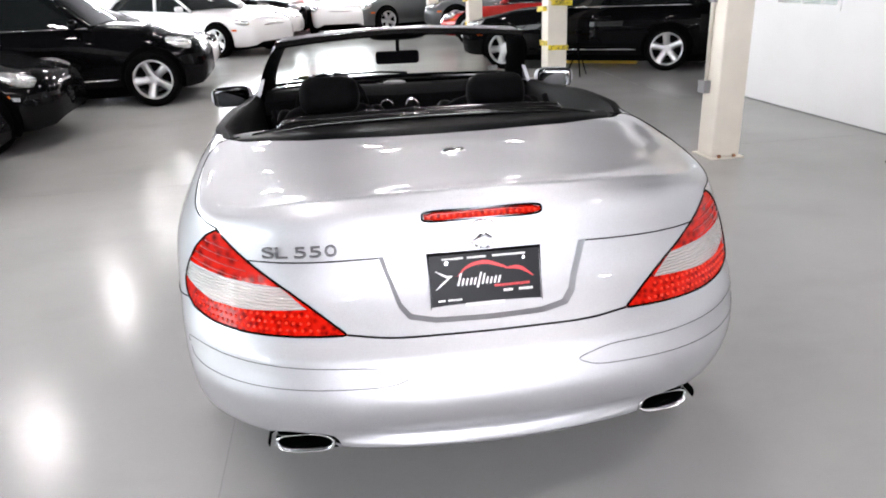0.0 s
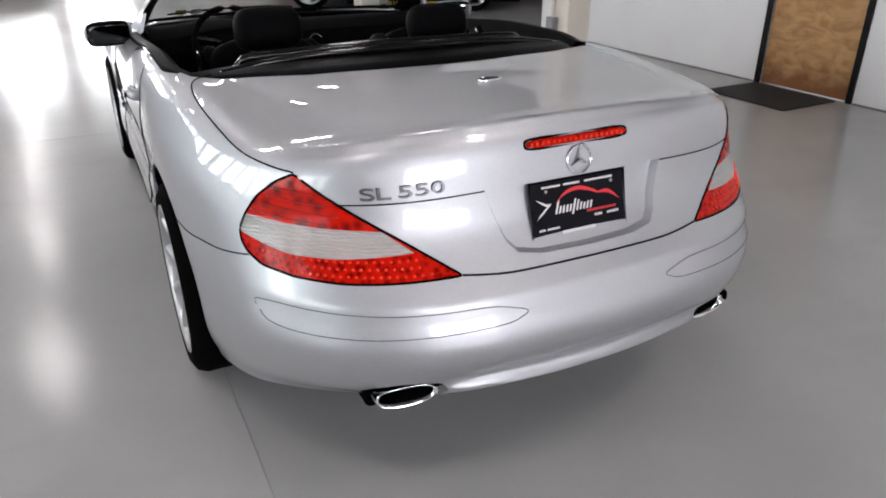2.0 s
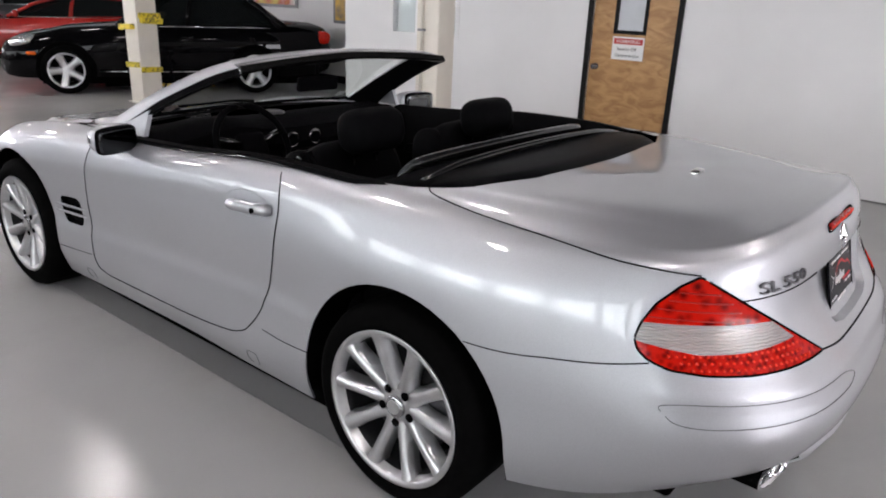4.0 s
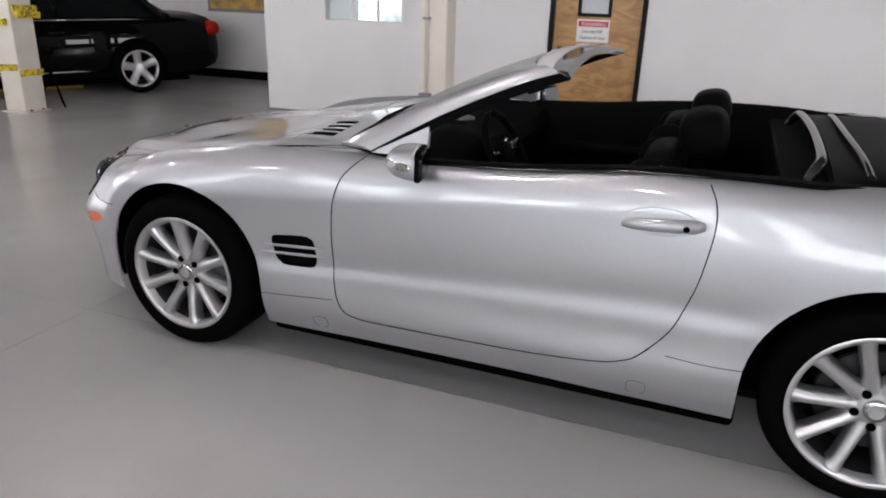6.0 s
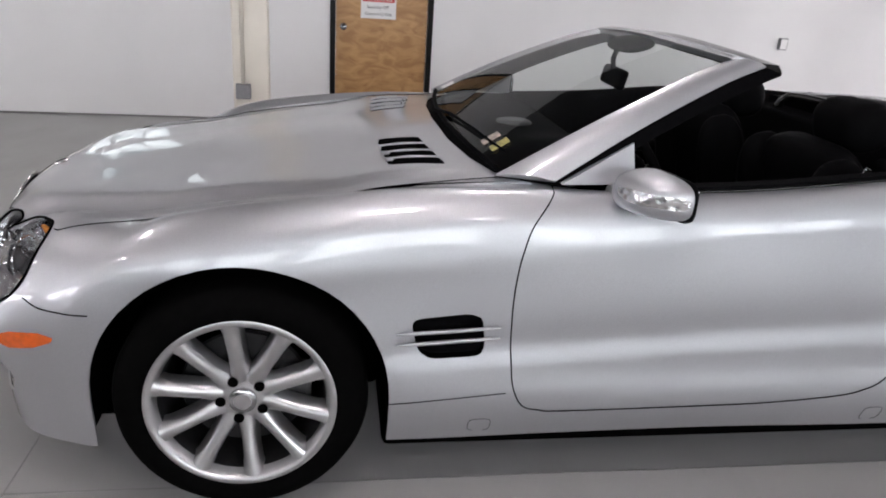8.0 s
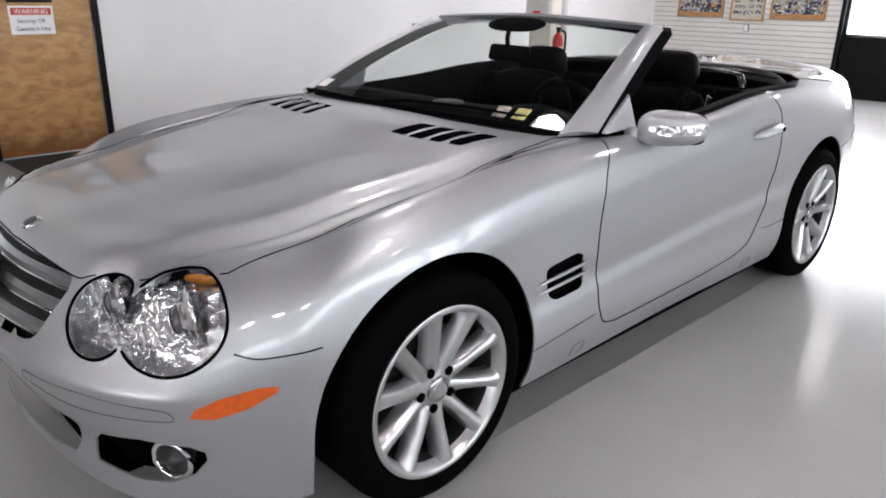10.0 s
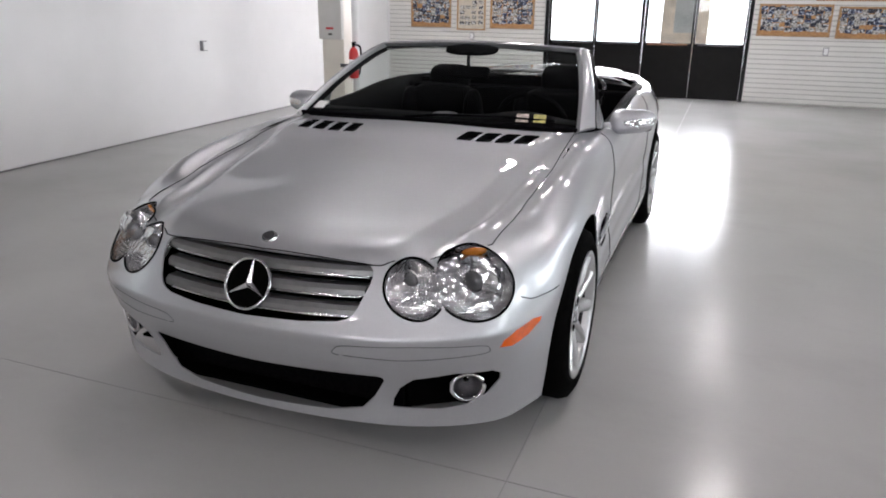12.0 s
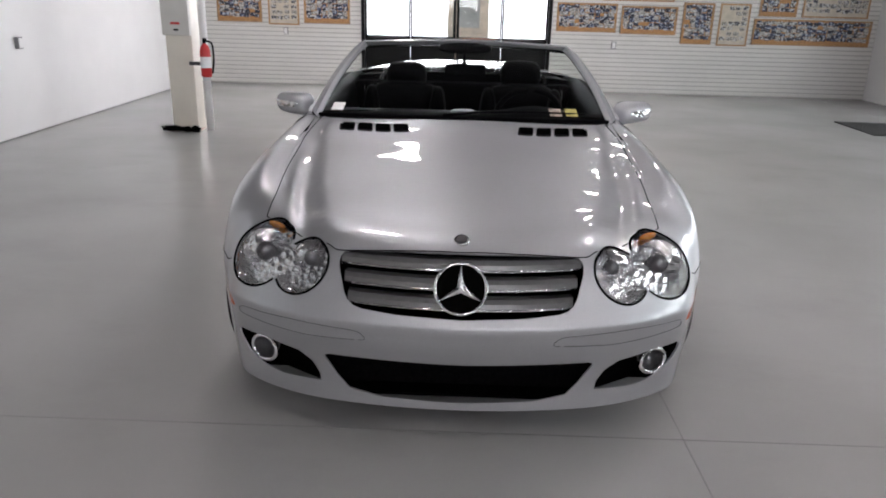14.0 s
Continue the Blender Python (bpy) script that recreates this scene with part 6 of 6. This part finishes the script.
part("steering_hub", box((-.075, -.06, -.03), (.075, .06, .01), SW, .025), BLACK_PLASTIC, wheel_rim, smooth=True)
for a in (15, 165, 250, 290):
    part("steering_spoke", tube([SW @ Vector((.05 * math.cos(radians(a)), .05 * math.sin(radians(a)), -.005)), SW @ Vector((.175 * math.cos(radians(a)), .175 * math.sin(radians(a)), 0))], .014, 8), BLACK_GLOSS, wheel_rim, smooth=True)


for s in (-1, 1):
    x0 = s * .372
    seat = part("seat_back", cushion(.50, .62, .16, pose(x0, -.60, .675, -14), .5), BLACK_LEATHER, car, "black leather seat back", smooth=True)
    part("seat_bolster", cushion(.11, .52, .2, pose(x0 - .21, -.55, .70, -14), .7), BLACK_LEATHER, seat, smooth=True)
    part("seat_bolster", cushion(.11, .52, .2, pose(x0 + .21, -.55, .70, -14), .7), BLACK_LEATHER, seat, smooth=True)
    part("seat_cushion", cushion(.50, .17, .54, pose(x0, -.28, .48, 8), .5), BLACK_LEATHER, car, "black leather seat cushion", smooth=True)
    head = part("headrest", cushion(.262, .168, .17, pose(x0, -.665, 1.006 if s > 0 else 1.03, -10), .42, 24, .75), BLACK_LEATHER, car, "black leather headrest", smooth=True)
    for dx in (-.06, .06):
        part("headrest_post", tube([(x0 + dx, -.63, .90), (x0 + dx, -.645, .99)], .007, 8), CHROME, head, smooth=True)
    part("belt_guide", tube([(x0 + s * .23, -.62, .86), (x0 + s * .255, -.63, .93), (x0 + s * .25, -.60, .965)], .014, 8), BLACK_PLASTIC, car, smooth=True)
    part("belt_tongue", box((-.004, -.012, -.032), (.004, .012, .032), pose(x0 + s * .262, -.545, .915, 28, 0, 0), .003), CHROME_DULL, car, "bright metal seat belt tongue")
# bulkhead, roll-over bar and the cover over the folded roof
part("bulkhead", box((-.76, -.98, .27), (.76, -.92, .93), None, .02), BLACK_PLASTIC, car, "black bulkhead behind the seats")
part("parcel_shelf", box((-.74, -1.18, .90), (.74, -.92, .935), None, .015), BLACK_PLASTIC, car, "black shelf behind the seats")
part("roll_bar", tube(curve([(-.58, -1.00, .93), (-.56, -1.02, .972), (-.48, -1.04, .995), (0, -1.05, 1.005), (.48, -1.04, .995), (.56, -1.02, .972), (.58, -1.00, .93)], 5), .018, 12), BLACK_GLOSS, car, "glossy black roll-over bar", smooth=True)
ton = bmesh.new()
rows = []
for k in range(33):
    u = -1 + k / 16
    a = abs(u)
    yr = -1.475 + .28 * a**4.5 + .02 * a
    yf = -1.06 - .03 * (1 - a)
    x = u * .755
    edge = 1 - a**6
    row = []
    for j in range(9):
        t = j / 8
        y = yf + (yr - yf) * t
        z = 0.985 + .016 * math.sin(min(1, t * 1.1) * math.pi * .6) * edge + .012 * t * edge - .024 * a**4
        if j == 8:
            z -= .014
        row.append(ton.verts.new((x * (1 - .05 * t * a), y, z)))
    row.append(ton.verts.new((x * .93, yr + .03, .975 - .02 * a)))
    row.insert(0, ton.verts.new((x, yf, .93)))
    rows.append(row)
for a, b in zip(rows, rows[1:]):
    for k in range(len(a) - 1):
        ton.faces.new((a[k], b[k], b[k + 1], a[k + 1]))
bmesh.ops.recalc_face_normals(ton, faces=ton.faces)
part("roof_cover", ton, SOFT_BLACK, car, "black cover over the folded roof", angle=60)
part("cover_bar", tube(curve([(-.66, -1.17, .972), (-.44, -1.165, 1.000), (0, -1.16, 1.008), (.44, -1.165, 1.000), (.66, -1.17, .972)], 6), .013, 10), BLACK_GLOSS, car, "glossy black bar across the roof cover", smooth=True)

# ---------------------------------------------------------------- tail
third = bmesh.new()
pts = [on_skin(-.148 + .296 * k / 12, .951, END, .003) for k in range(13)]
rows = []
for k, p in enumerate(pts):
    h = .011 if 0 < k < 12 else .006
    rows.append([third.verts.new(p + Vector((0, dy, dz))) for dy, dz in ((.02, h), (-.003, h * .8), (-.005, 0), (-.003, -h * .8), (.02, -h))])
for a, b in zip(rows, rows[1:]):
    for k in range(4):
        third.faces.new((a[k], a[k + 1], b[k + 1], b[k]))
third.faces.new(rows[0]), third.faces.new(rows[-1][::-1])
bmesh.ops.recalc_face_normals(third, faces=third.faces)
brake_lamp = part("high_brake_lamp", third, RED_LED, lid, "narrow red high-level brake lamp", angle=60)
for k in range(18):
    p = on_skin(-.136 + k * .016, .951, END, .007)
    cell = bmesh.new()
    bmesh.ops.create_icosphere(cell, subdivisions=1, radius=1, matrix=Matrix.Translation(p) @ Matrix.Diagonal((.0052, .003, .006, 1)))
    part("lamp_cell", cell, LAMP_DOT, brake_lamp, smooth=True)
edge = [on_skin(.153 * math.copysign(abs(math.cos(k * math.tau / 48)) ** .25, math.cos(k * math.tau / 48)), .951 + .0125 * math.copysign(abs(math.sin(k * math.tau / 48)) ** .5, math.sin(k * math.tau / 48)), END, .001) for k in range(48)]
part("lamp_surround", tube(edge, .003, 6, True), GAP, lid, smooth=True)
plate_m = pose(0, -2.2445, .770, -14)
plate = part("dealer_plate", box((-.143, -.002, -.084), (.143, .002, .084), plate_m, .001), PLATE_BLACK, lid, "black dealer plate with red and white print")
part("plate_frame", tube([plate_m @ Vector(p) for p in ((-.145, -.002, -.087), (.145, -.002, -.087), (.145, -.002, .087), (-.145, -.002, .087))], .0035, 8, True), BLACK_PLASTIC, lid, "black plate frame")


def bars(rows, mat, name, lift=-.0035):
    for (x0, x1, z0, z1) in rows:
        part(name, box((x0, lift - .0008, z0), (x1, lift + .0008, z1), plate_m), mat, plate)


def swoosh(pts, w, mat):
    bm = bmesh.new()
    line = curve([(x, 0, z) for x, z in pts], 6)
    n = len(line)
    prev = None
    for k, p in enumerate(line):
        h = w * math.sin(math.pi * (k + .6) / (n + .2))
        row = [bm.verts.new(plate_m @ Vector((p.x, -.0045, p.z + d * h))) for d in (.5, -.5)]
        if prev:
            bm.faces.new((prev[0], row[0], row[1], prev[1]))
        prev = row
    part("plate_graphic", bm, mat, plate, "curved printed stroke")


swoosh([(-.075, .025), (-.045, .05), (0, .058), (.045, .044), (.06, .036)], .010, PRINT_RED)
swoosh([(.05, .038), (.09, .036), (.125, .012)], .010, PRINT_RED)
swoosh([(-.13, .045), (-.10, .028), (-.085, .03)], .006, PRINT_WHITE)
swoosh([(-.13, -.005), (-.11, .012), (-.085, .03)], .006, PRINT_WHITE)
def slanted(x0, x1, z0, z1, mat):
    """One upright stroke of unreadable script, leaning to the right."""
    m = plate_m @ Matrix(((1, 0, .28, 0), (0, 1, 0, 0), (0, 0, 1, 0), (0, 0, 0, 1)))
    part("plate_print", box((x0, -.0043, z0), (x1, -.0027, z1), m), mat, plate)


for k, tall in enumerate((.034, .018, .018, .018, .018, .030, .026, .018, .016, .018, .018)):
    slanted(-.075 + k * .0105, -.0705 + k * .0105, .002 - (.008 if k == 5 else 0), .002 + tall, PRINT_WHITE)
for x0, z0, n, high, mat in ((.022, -.008, 15, .006, PRINT_RED), (.045, -.022, 4, .006, PRINT_WHITE), (.085, -.022, 6, .006, PRINT_WHITE), (-.125, -.036, 3, .005, PRINT_WHITE), (-.10, -.036, 6, .005, PRINT_WHITE), (-.055, -.052, 15, .008, PRINT_WHITE), (-.045, -.072, 12, .006, PRINT_WHITE), (-.11, .070, 9, .005, PRINT_WHITE), (-.045, .070, 8, .005, PRINT_WHITE), (.02, .070, 14, .005, PRINT_WHITE)):
    wide = .0068 if high > .007 else .0062
    bars([(x0 + k * wide, x0 + k * wide + wide * .72, z0, z0 + high) for k in range(n)], mat, "plate_print")
for x0 in (-.1, .1):
    for z0 in (-.066, .062):
        part("plate_screw", lathe([(-.003, .0), (-.003, .004), (0, .005)], "Y", 10), CHROME, plate).matrix_basis = plate_m @ pose(x0, -.003, z0)
# round emblem and the model lettering
EM2_P = on_skin(-.004, .900, END)
EM2_N = skin_normal(EM2_P)
EM2_N.x = 0
EM2_N.normalize()
EM2_U = Vector((-1, 0, 0)).cross(EM2_N)
EM2 = Matrix.Translation(Vector((0, EM2_P.y, EM2_P.z)) + EM2_N * .004) @ Matrix(((-1, EM2_N.x, EM2_U.x), (0, EM2_N.y, EM2_U.y), (0, EM2_N.z, EM2_U.z))).to_4x4()
em2 = part("tail_emblem", tube([EM2 @ Vector((.036 * math.cos(a * math.tau / 32), 0, .036 * math.sin(a * math.tau / 32))) for a in range(32)], .0035, 6, True), CHROME, lid, "chrome ring emblem", smooth=True)
part("emblem_arms", three_arms(EM2, .035, .006, .007), CHROME, em2)
for text, x0 in (("S", -.557), ("L", -.522), ("5", -.475), ("5", -.437), ("0", -.399)):
    cu = bpy.data.curves.new("letter", "FONT")
    cu.body, cu.size, cu.extrude = text, .046, .003
    tmp = new("letter", cu)
    me = bpy.data.meshes.new_from_object(tmp.evaluated_get(bpy.context.evaluated_depsgraph_get()))
    bpy.data.objects.remove(tmp)
    low, wid = min(v.co.x for v in me.vertices), max(v.co.x for v in me.vertices)
    for v in me.vertices:
        x = x0 + (v.co.x - low) * (.030 / (wid - low))
        v.co = on_skin(x, .862 + (x + .565) * .05 + v.co.y * .85, END, .006 + v.co.z)
    me.materials.append(LETTER_GREY)
    lt = new("letter", me)
    lt.parent, lt["label"] = lid, "grey chrome model letter"
# boot catch and exhausts
kn = cushion(.075, .022, .032, Matrix.Translation(on_skin(.0, -1.775, PLAN) + Vector((0, 0, .004))), .7, 16)
part("boot_catch", kn, CHROME, lid, "small chrome catch on the boot lid", smooth=True)
for s in (-1, 1):
    ex = bmesh.new()
    rows = []
    for (y, k) in ((-2.02, .95), (-2.245, 1.0), (-2.268, 1.0), (-2.27, .93), (-2.25, .90), (-2.08, .88)):
        rows.append([ex.verts.new((s * .498 + .078 * k * math.copysign(abs(math.cos(a)) ** .7, math.cos(a)), y + .18 * (s * .498 + .078 * math.cos(a) - s * .498) * s, .370 + .029 * k * math.copysign(abs(math.sin(a)) ** .8, math.sin(a)))) for a in [j * math.tau / 32 for j in range(32)]])
    for a, b in zip(rows, rows[1:]):
        for k in range(32):
            ex.faces.new((a[k], a[(k + 1) % 32], b[(k + 1) % 32], b[k]))
    bmesh.ops.recalc_face_normals(ex, faces=ex.faces)
    part("exhaust_tip", ex, CHROME, car, "oval chrome exhaust tip", smooth=True)
    inner = bmesh.new()
    bmesh.ops.create_cone(inner, cap_ends=True, segments=24, radius1=1, radius2=1, depth=.01, matrix=pose(s * .498, -2.13, .370, 90) @ Matrix.Diagonal((.068, .026, 1, 1)))
    part("exhaust_bore", inner, GAP, car)
    notch = bmesh.new()
    rows = [[notch.verts.new((s * .498 + .097 * k * math.cos(a), y, .376 + .053 * k * math.sin(a))) for a in [j * math.tau / 32 for j in range(32)]] for y, k in ((-2.255, 1.0), (-2.10, .98), (-2.095, .3))]
    for a, b in zip(rows, rows[1:]):
        for k in range(32):
            notch.faces.new((a[k], a[(k + 1) % 32], b[(k + 1) % 32], b[k]))
    bmesh.ops.bisect_plane(notch, geom=notch.verts[:] + notch.edges[:] + notch.faces[:], plane_co=(0, 0, .362), plane_no=(0, 0, -1), clear_outer=True)
    part("exhaust_notch", notch, GAP, car, "dark notch round the exhaust tip", smooth=True)
half.free()

# ---------------------------------------------------------------- the other cars of the showroom
def interp(x, xs, ys):
    return float(np.interp(x, xs, ys))


def other_car(label, paint, m, length=4.7, width=1.84, wb=2.85, front=0.86, belt=0.93, hood=0.92, deck=1.0, roof=1.45, ground=0.22,
              cowl=0.62, screen_top=-.15, rear_top=-1.35, rear_base=-1.95, r_tyre=.335, r_rim=.245, wagon=False, glass_mat=None, soft_top=None, spokes=5):
    """A parked car: x ahead, origin on the floor between the axles."""
    car_ = tagged(new("parked_car"), label, "car", group="parked cars")
    xf, xr = wb / 2 + front, wb / 2 + front - length
    w = width / 2
    xs = [xf, xf - .06, xf - .22, xf - .55, wb / 2, cowl, 0, -wb / 2, xr + .55, xr + .2, xr + .05, xr]
    half_w = [w * .62, w * .76, w * .89, w * .965, w * .99, w, w, w * .995, w * .955, w * .88, w * .76, w * .66]
    low = [.30, .24, .21, .20, ground, ground, ground, ground, .24, .28, .33, .38]
    shoulder = [.52, .60, .66, .72, .80, belt - .04, belt - .02, belt + .0, belt - .01, belt - .05, belt - .12, .70]
    top = [.56, .68, .76, .82, hood - .03, hood + .03, belt + .04, deck + .01, deck + .02, deck, deck - .05, .80]
    lift = hood / .92
    shoulder[:4] = [v * lift for v in shoulder[:4]]
    top[:4] = [v * lift for v in top[:4]]
    n = 44
    rows, bm = [], bmesh.new()
    for i in range(n + 1):
        t = i / n
        x = xf + (xr - xf) * (t * t * (3 - 2 * t) * .35 + t * .65)
        o = np.argsort(xs)
        g = lambda ys: float(np.interp(x, np.array(xs)[o], np.array(ys)[o]))  # noqa: E731
        hw, zb, zs, zt = g(half_w), g(low), g(shoulder), g(top)
        prof = [(hw * .90, zb), (hw * .975, zb + .05), (hw, zb + .45 * (zs - zb)), (hw * .995, zb + .75 * (zs - zb)), (hw * .955, zs), (hw * .86, zs + (zt - zs) * .62), (hw * .6, zs + (zt - zs) * .92), (hw * .25, zt), (0, zt + .004)]
        line = [(y, z) for y, z in prof] + [(-y, z) for y, z in prof[-2::-1]]
        rows.append([bm.verts.new((x, y, z)) for y, z in line])
    for a, b in zip(rows, rows[1:]):
        for k in range(len(a) - 1):
            bm.faces.new((a[k], b[k], b[k + 1], a[k + 1]))
    bm.faces.new(rows[0]), bm.faces.new(rows[-1][::-1])
    bmesh.ops.recalc_face_normals(bm, faces=bm.faces)
    body = part("body", bm, paint, car_, smooth=True)
    # glasshouse and roof
    gh, rf = bmesh.new(), bmesh.new()
    gx = [cowl + .05, (cowl + screen_top) / 2, screen_top, (screen_top + rear_top) / 2, rear_top, (rear_top + rear_base) / 2, rear_base]
    gz = [belt + .03, belt + .03 + (roof - belt) * .62, roof - .03, roof, roof - .035, deck + (roof - deck) * (.85 if wagon else .55), deck + .02]
    rows, rows2 = [], []
    for i in range(29):
        x = gx[0] + (gx[-1] - gx[0]) * i / 28
        zt = float(np.interp(-x, [-v for v in gx], gz))
        f = max(0.0, min(1.0, (zt - belt) / (roof - belt)))
        wb_, wr = w * .90, w * (.90 - .24 * f)
        line = [(wb_, belt - .03), (wr, belt + (zt - belt) * .86), (wr * .88, belt + (zt - belt) * .97), (wr * .5, zt), (0, zt + .008)]
        line = line + [(-y, z) for y, z in line[-2::-1]]
        rows.append([gh.verts.new((x, y, z)) for y, z in line])
        if screen_top + .02 >= x >= rear_top - .05:
            rows2.append([rf.verts.new((x, y * 1.01, z + .006)) for y, z in line[1:-1]])
    for g_, rr in ((gh, rows), (rf, rows2)):
        for a, b in zip(rr, rr[1:]):
            for k in range(len(a) - 1):
                g_.faces.new((a[k], b[k], b[k + 1], a[k + 1]))
        bmesh.ops.recalc_face_normals(g_, faces=g_.faces)
    part("glasshouse", gh, soft_top or glass_mat or CAR_GLASS, car_, "dark tinted windows" if not soft_top else "black fabric roof", smooth=True)
    part("roof", rf, soft_top or paint, car_, smooth=True)
    for s in (-1, 1):
        yb, yr = s * w * .905, s * w * .68
        for xa, xb, rr in ((cowl + .04, screen_top, .03), (.0 - .35, -.42, .035), (rear_base + .1, rear_top, .05)):
            part("pillar", tube([(xa, yb, belt), ((xa + xb) / 2, (yb + yr) / 2 + s * .03, (belt + roof) / 2 + .02), (xb, yr, roof - .05)], rr, 8), paint if not soft_top else soft_top, car_, smooth=True)
        part("window_trim", tube([(cowl + .02, s * w * .915, belt + .0), (-.3, s * w * .935, belt + .008), (rear_base + .12, s * w * .915, belt + .015)], .009, 6), CHROME, car_, "bright window trim", smooth=True)
        part("sill_trim", tube([(wb / 2 - .42, s * w * .985, ground + .09), (-wb / 2 + .42, s * w * .985, ground + .09)], .012, 6), CHROME if paint in (BLACK_CAR,) else paint, car_, "thin bright sill strip", smooth=True)
        part("door_handle", tube([(-.25, s * (w + .0), belt - .14), (-.42, s * (w + .005), belt - .135)], .014, 8), paint, car_, smooth=True)
        part("wing_mirror", cushion(.10, .13, .22, pose(cowl - .12, s * (w + .08), belt + .06), .7, 16), paint, car_, smooth=True)
        part("headlamp", cushion(.34, .15, .34, pose(xf - .33, s * w * .74, .69 * lift, 0, 14, s * -32), .7, 20), REFLECTOR, car_, "clear headlamp", smooth=True)
        part("tail_lamp", cushion(.20, .20, .34, pose(xr + .17, s * w * .76, .82, 0, 0, s * 30), .7, 16), RED_LENS, car_, "red tail lamp", smooth=True)
        part("side_marker", box((-.06, -.006, -.02), (.06, .006, .02), pose(xf - .42, s * w * .952, .55, 0, 0, s * -10), .004), AMBER, car_, "amber side marker")
        for x0 in (wb / 2, -wb / 2):
            # no arch is cut here: a black disc stands for the shaded recess
            arch_ = lathe([(-.10, r_tyre + .055), (.004, r_tyre + .055), (.010, r_tyre + .045), (.010, .05), (.010, 0)], "Y", 40)
            for v in arch_.verts:
                v.co = Vector((x0 + v.co.x, s * (w * .985 + v.co.y), max(ground - .04, r_tyre + .01 + v.co.z)))
            part("wheel_arch", arch_, GAP, car_, "black disc in place of the shaded wheel arch")
            wh = build_wheel(spokes, ALLOY, car_, r_tyre, r_rim, .115, False)
            wh.matrix_basis = pose(x0, s * (w - .062), r_tyre + .001, 0, 0, 90 * s) @ pose(0, 0, 0, 17 * (x0 > 0))
    part("grille", cushion(.12, .24, .78, pose(xf - .10, 0, .52), .4, 16), MESH_BLACK, car_, "dark radiator grille", smooth=True)
    part("front_trim", tube([(xf - .055, -.38, .62), (xf - .015, 0, .63), (xf - .055, .38, .62)], .014, 8), CHROME, car_, "chrome grille bar", smooth=True)
    part("underside", box((xr + .5, -w * .8, .12), (xf - .5, w * .8, .25)), GAP, car_)
    car_.matrix_world = m
    return car_


SUV = dict(length=4.7, width=1.95, wb=2.92, belt=1.02, hood=1.02, deck=1.08, roof=1.68, ground=.28, cowl=.75, screen_top=.0, rear_top=-1.7, rear_base=-2.2, r_tyre=.35, r_rim=.25, wagon=True)
# the row of black cars with their noses towards the aisle
other_car("black off-road car parked nose to the aisle", BLACK_CAR, pose(-2.72, 6.2, 0, 0, 0, 4) @ pose(-SUV["wb"] / 2, .95, 0), front=.66, **SUV)
other_car("black saloon with multi-spoke wheels in the row", BLACK_CAR, pose(-3.78, 3.5, 0, 0, 0, 5) @ pose(-1.42, .90, 0), width=1.84, front=.70, spokes=14)
other_car("black car parked nose to the aisle in the row", BLACK_CAR, pose(-3.68, 1.32, 0, 0, 0, 8) @ pose(-1.42, .90, 0), front=.68, hood=.74, belt=.84, deck=.90, roof=1.30)
# white cars further along
other_car("white roadster with a dark top beyond the black off-road car", WHITE_CAR, pose(-3.0, 8.75, 0, 0, 0, 4) @ pose(-1.25, .88, 0), wb=2.5, length=4.2, width=1.78, front=.70, hood=.78, belt=.84, deck=.88, roof=1.22, soft_top=SOFT_BLACK)
other_car("white coupe parked beyond the black cars", WHITE_CAR, pose(-2.8, 12.4, 0, 0, 0, -33) @ pose(-1.3, .9, 0), wb=2.7, length=4.5, roof=1.38)
other_car("white saloon beside the white coupe", WHITE_CAR, pose(-2.2, 14.9, 0, 0, 0, -10) @ pose(-1.4, .9, 0))
other_car("black off-road car at the far end", BLACK_CAR, pose(-1.9, 17.2, 0, 0, 0, -10) @ pose(-1.46, .95, 0), **SUV)
other_car("small red car at the far end", RED_CAR, pose(-1.3, 19.6, 0, 0, 0, -12) @ pose(-1.2, .9, 0), wb=2.5, length=4.0)
other_car("small white car facing the aisle", WHITE_CAR, pose(-.02, 19.0, 0, 0, 0, -92), wb=2.5, length=4.1, width=1.72, roof=1.42)
other_car("silver grey car between the columns", GREY_CAR, pose(1.9, 18.6, 0, 0, 0, -150), wb=2.7, length=4.5)
other_car("dark grey car behind the taped columns", GREY_CAR, pose(4.4, 16.5, 0, 0, 0, 170), wb=2.7, length=4.5)
other_car("red sports car behind the black saloon", RED_CAR, pose(4.2, 12.2, 0, 0, 0, 150), wb=2.6, length=4.4, roof=1.25, belt=.86, hood=.80, deck=.92)
# the long black saloon by the taped column, and a light car with a dark soft top behind it
SAL = pose(3.50, 7.30, 0, 0, 0, 150)
other_car("long black saloon with five-spoke alloy wheels", BLACK_CAR, SAL @ pose(0, -.90, 0), length=4.62, width=1.84, wb=2.55, front=.84, cowl=.55, rear_top=-1.2, rear_base=-1.78, roof=1.42, r_tyre=.325, r_rim=.238)
other_car("silver convertible with a closed black soft top", SILVER, pose(6.1, 10.9, 0, 0, 0, 120), wb=2.6, length=4.4, roof=1.32, soft_top=SOFT_BLACK)
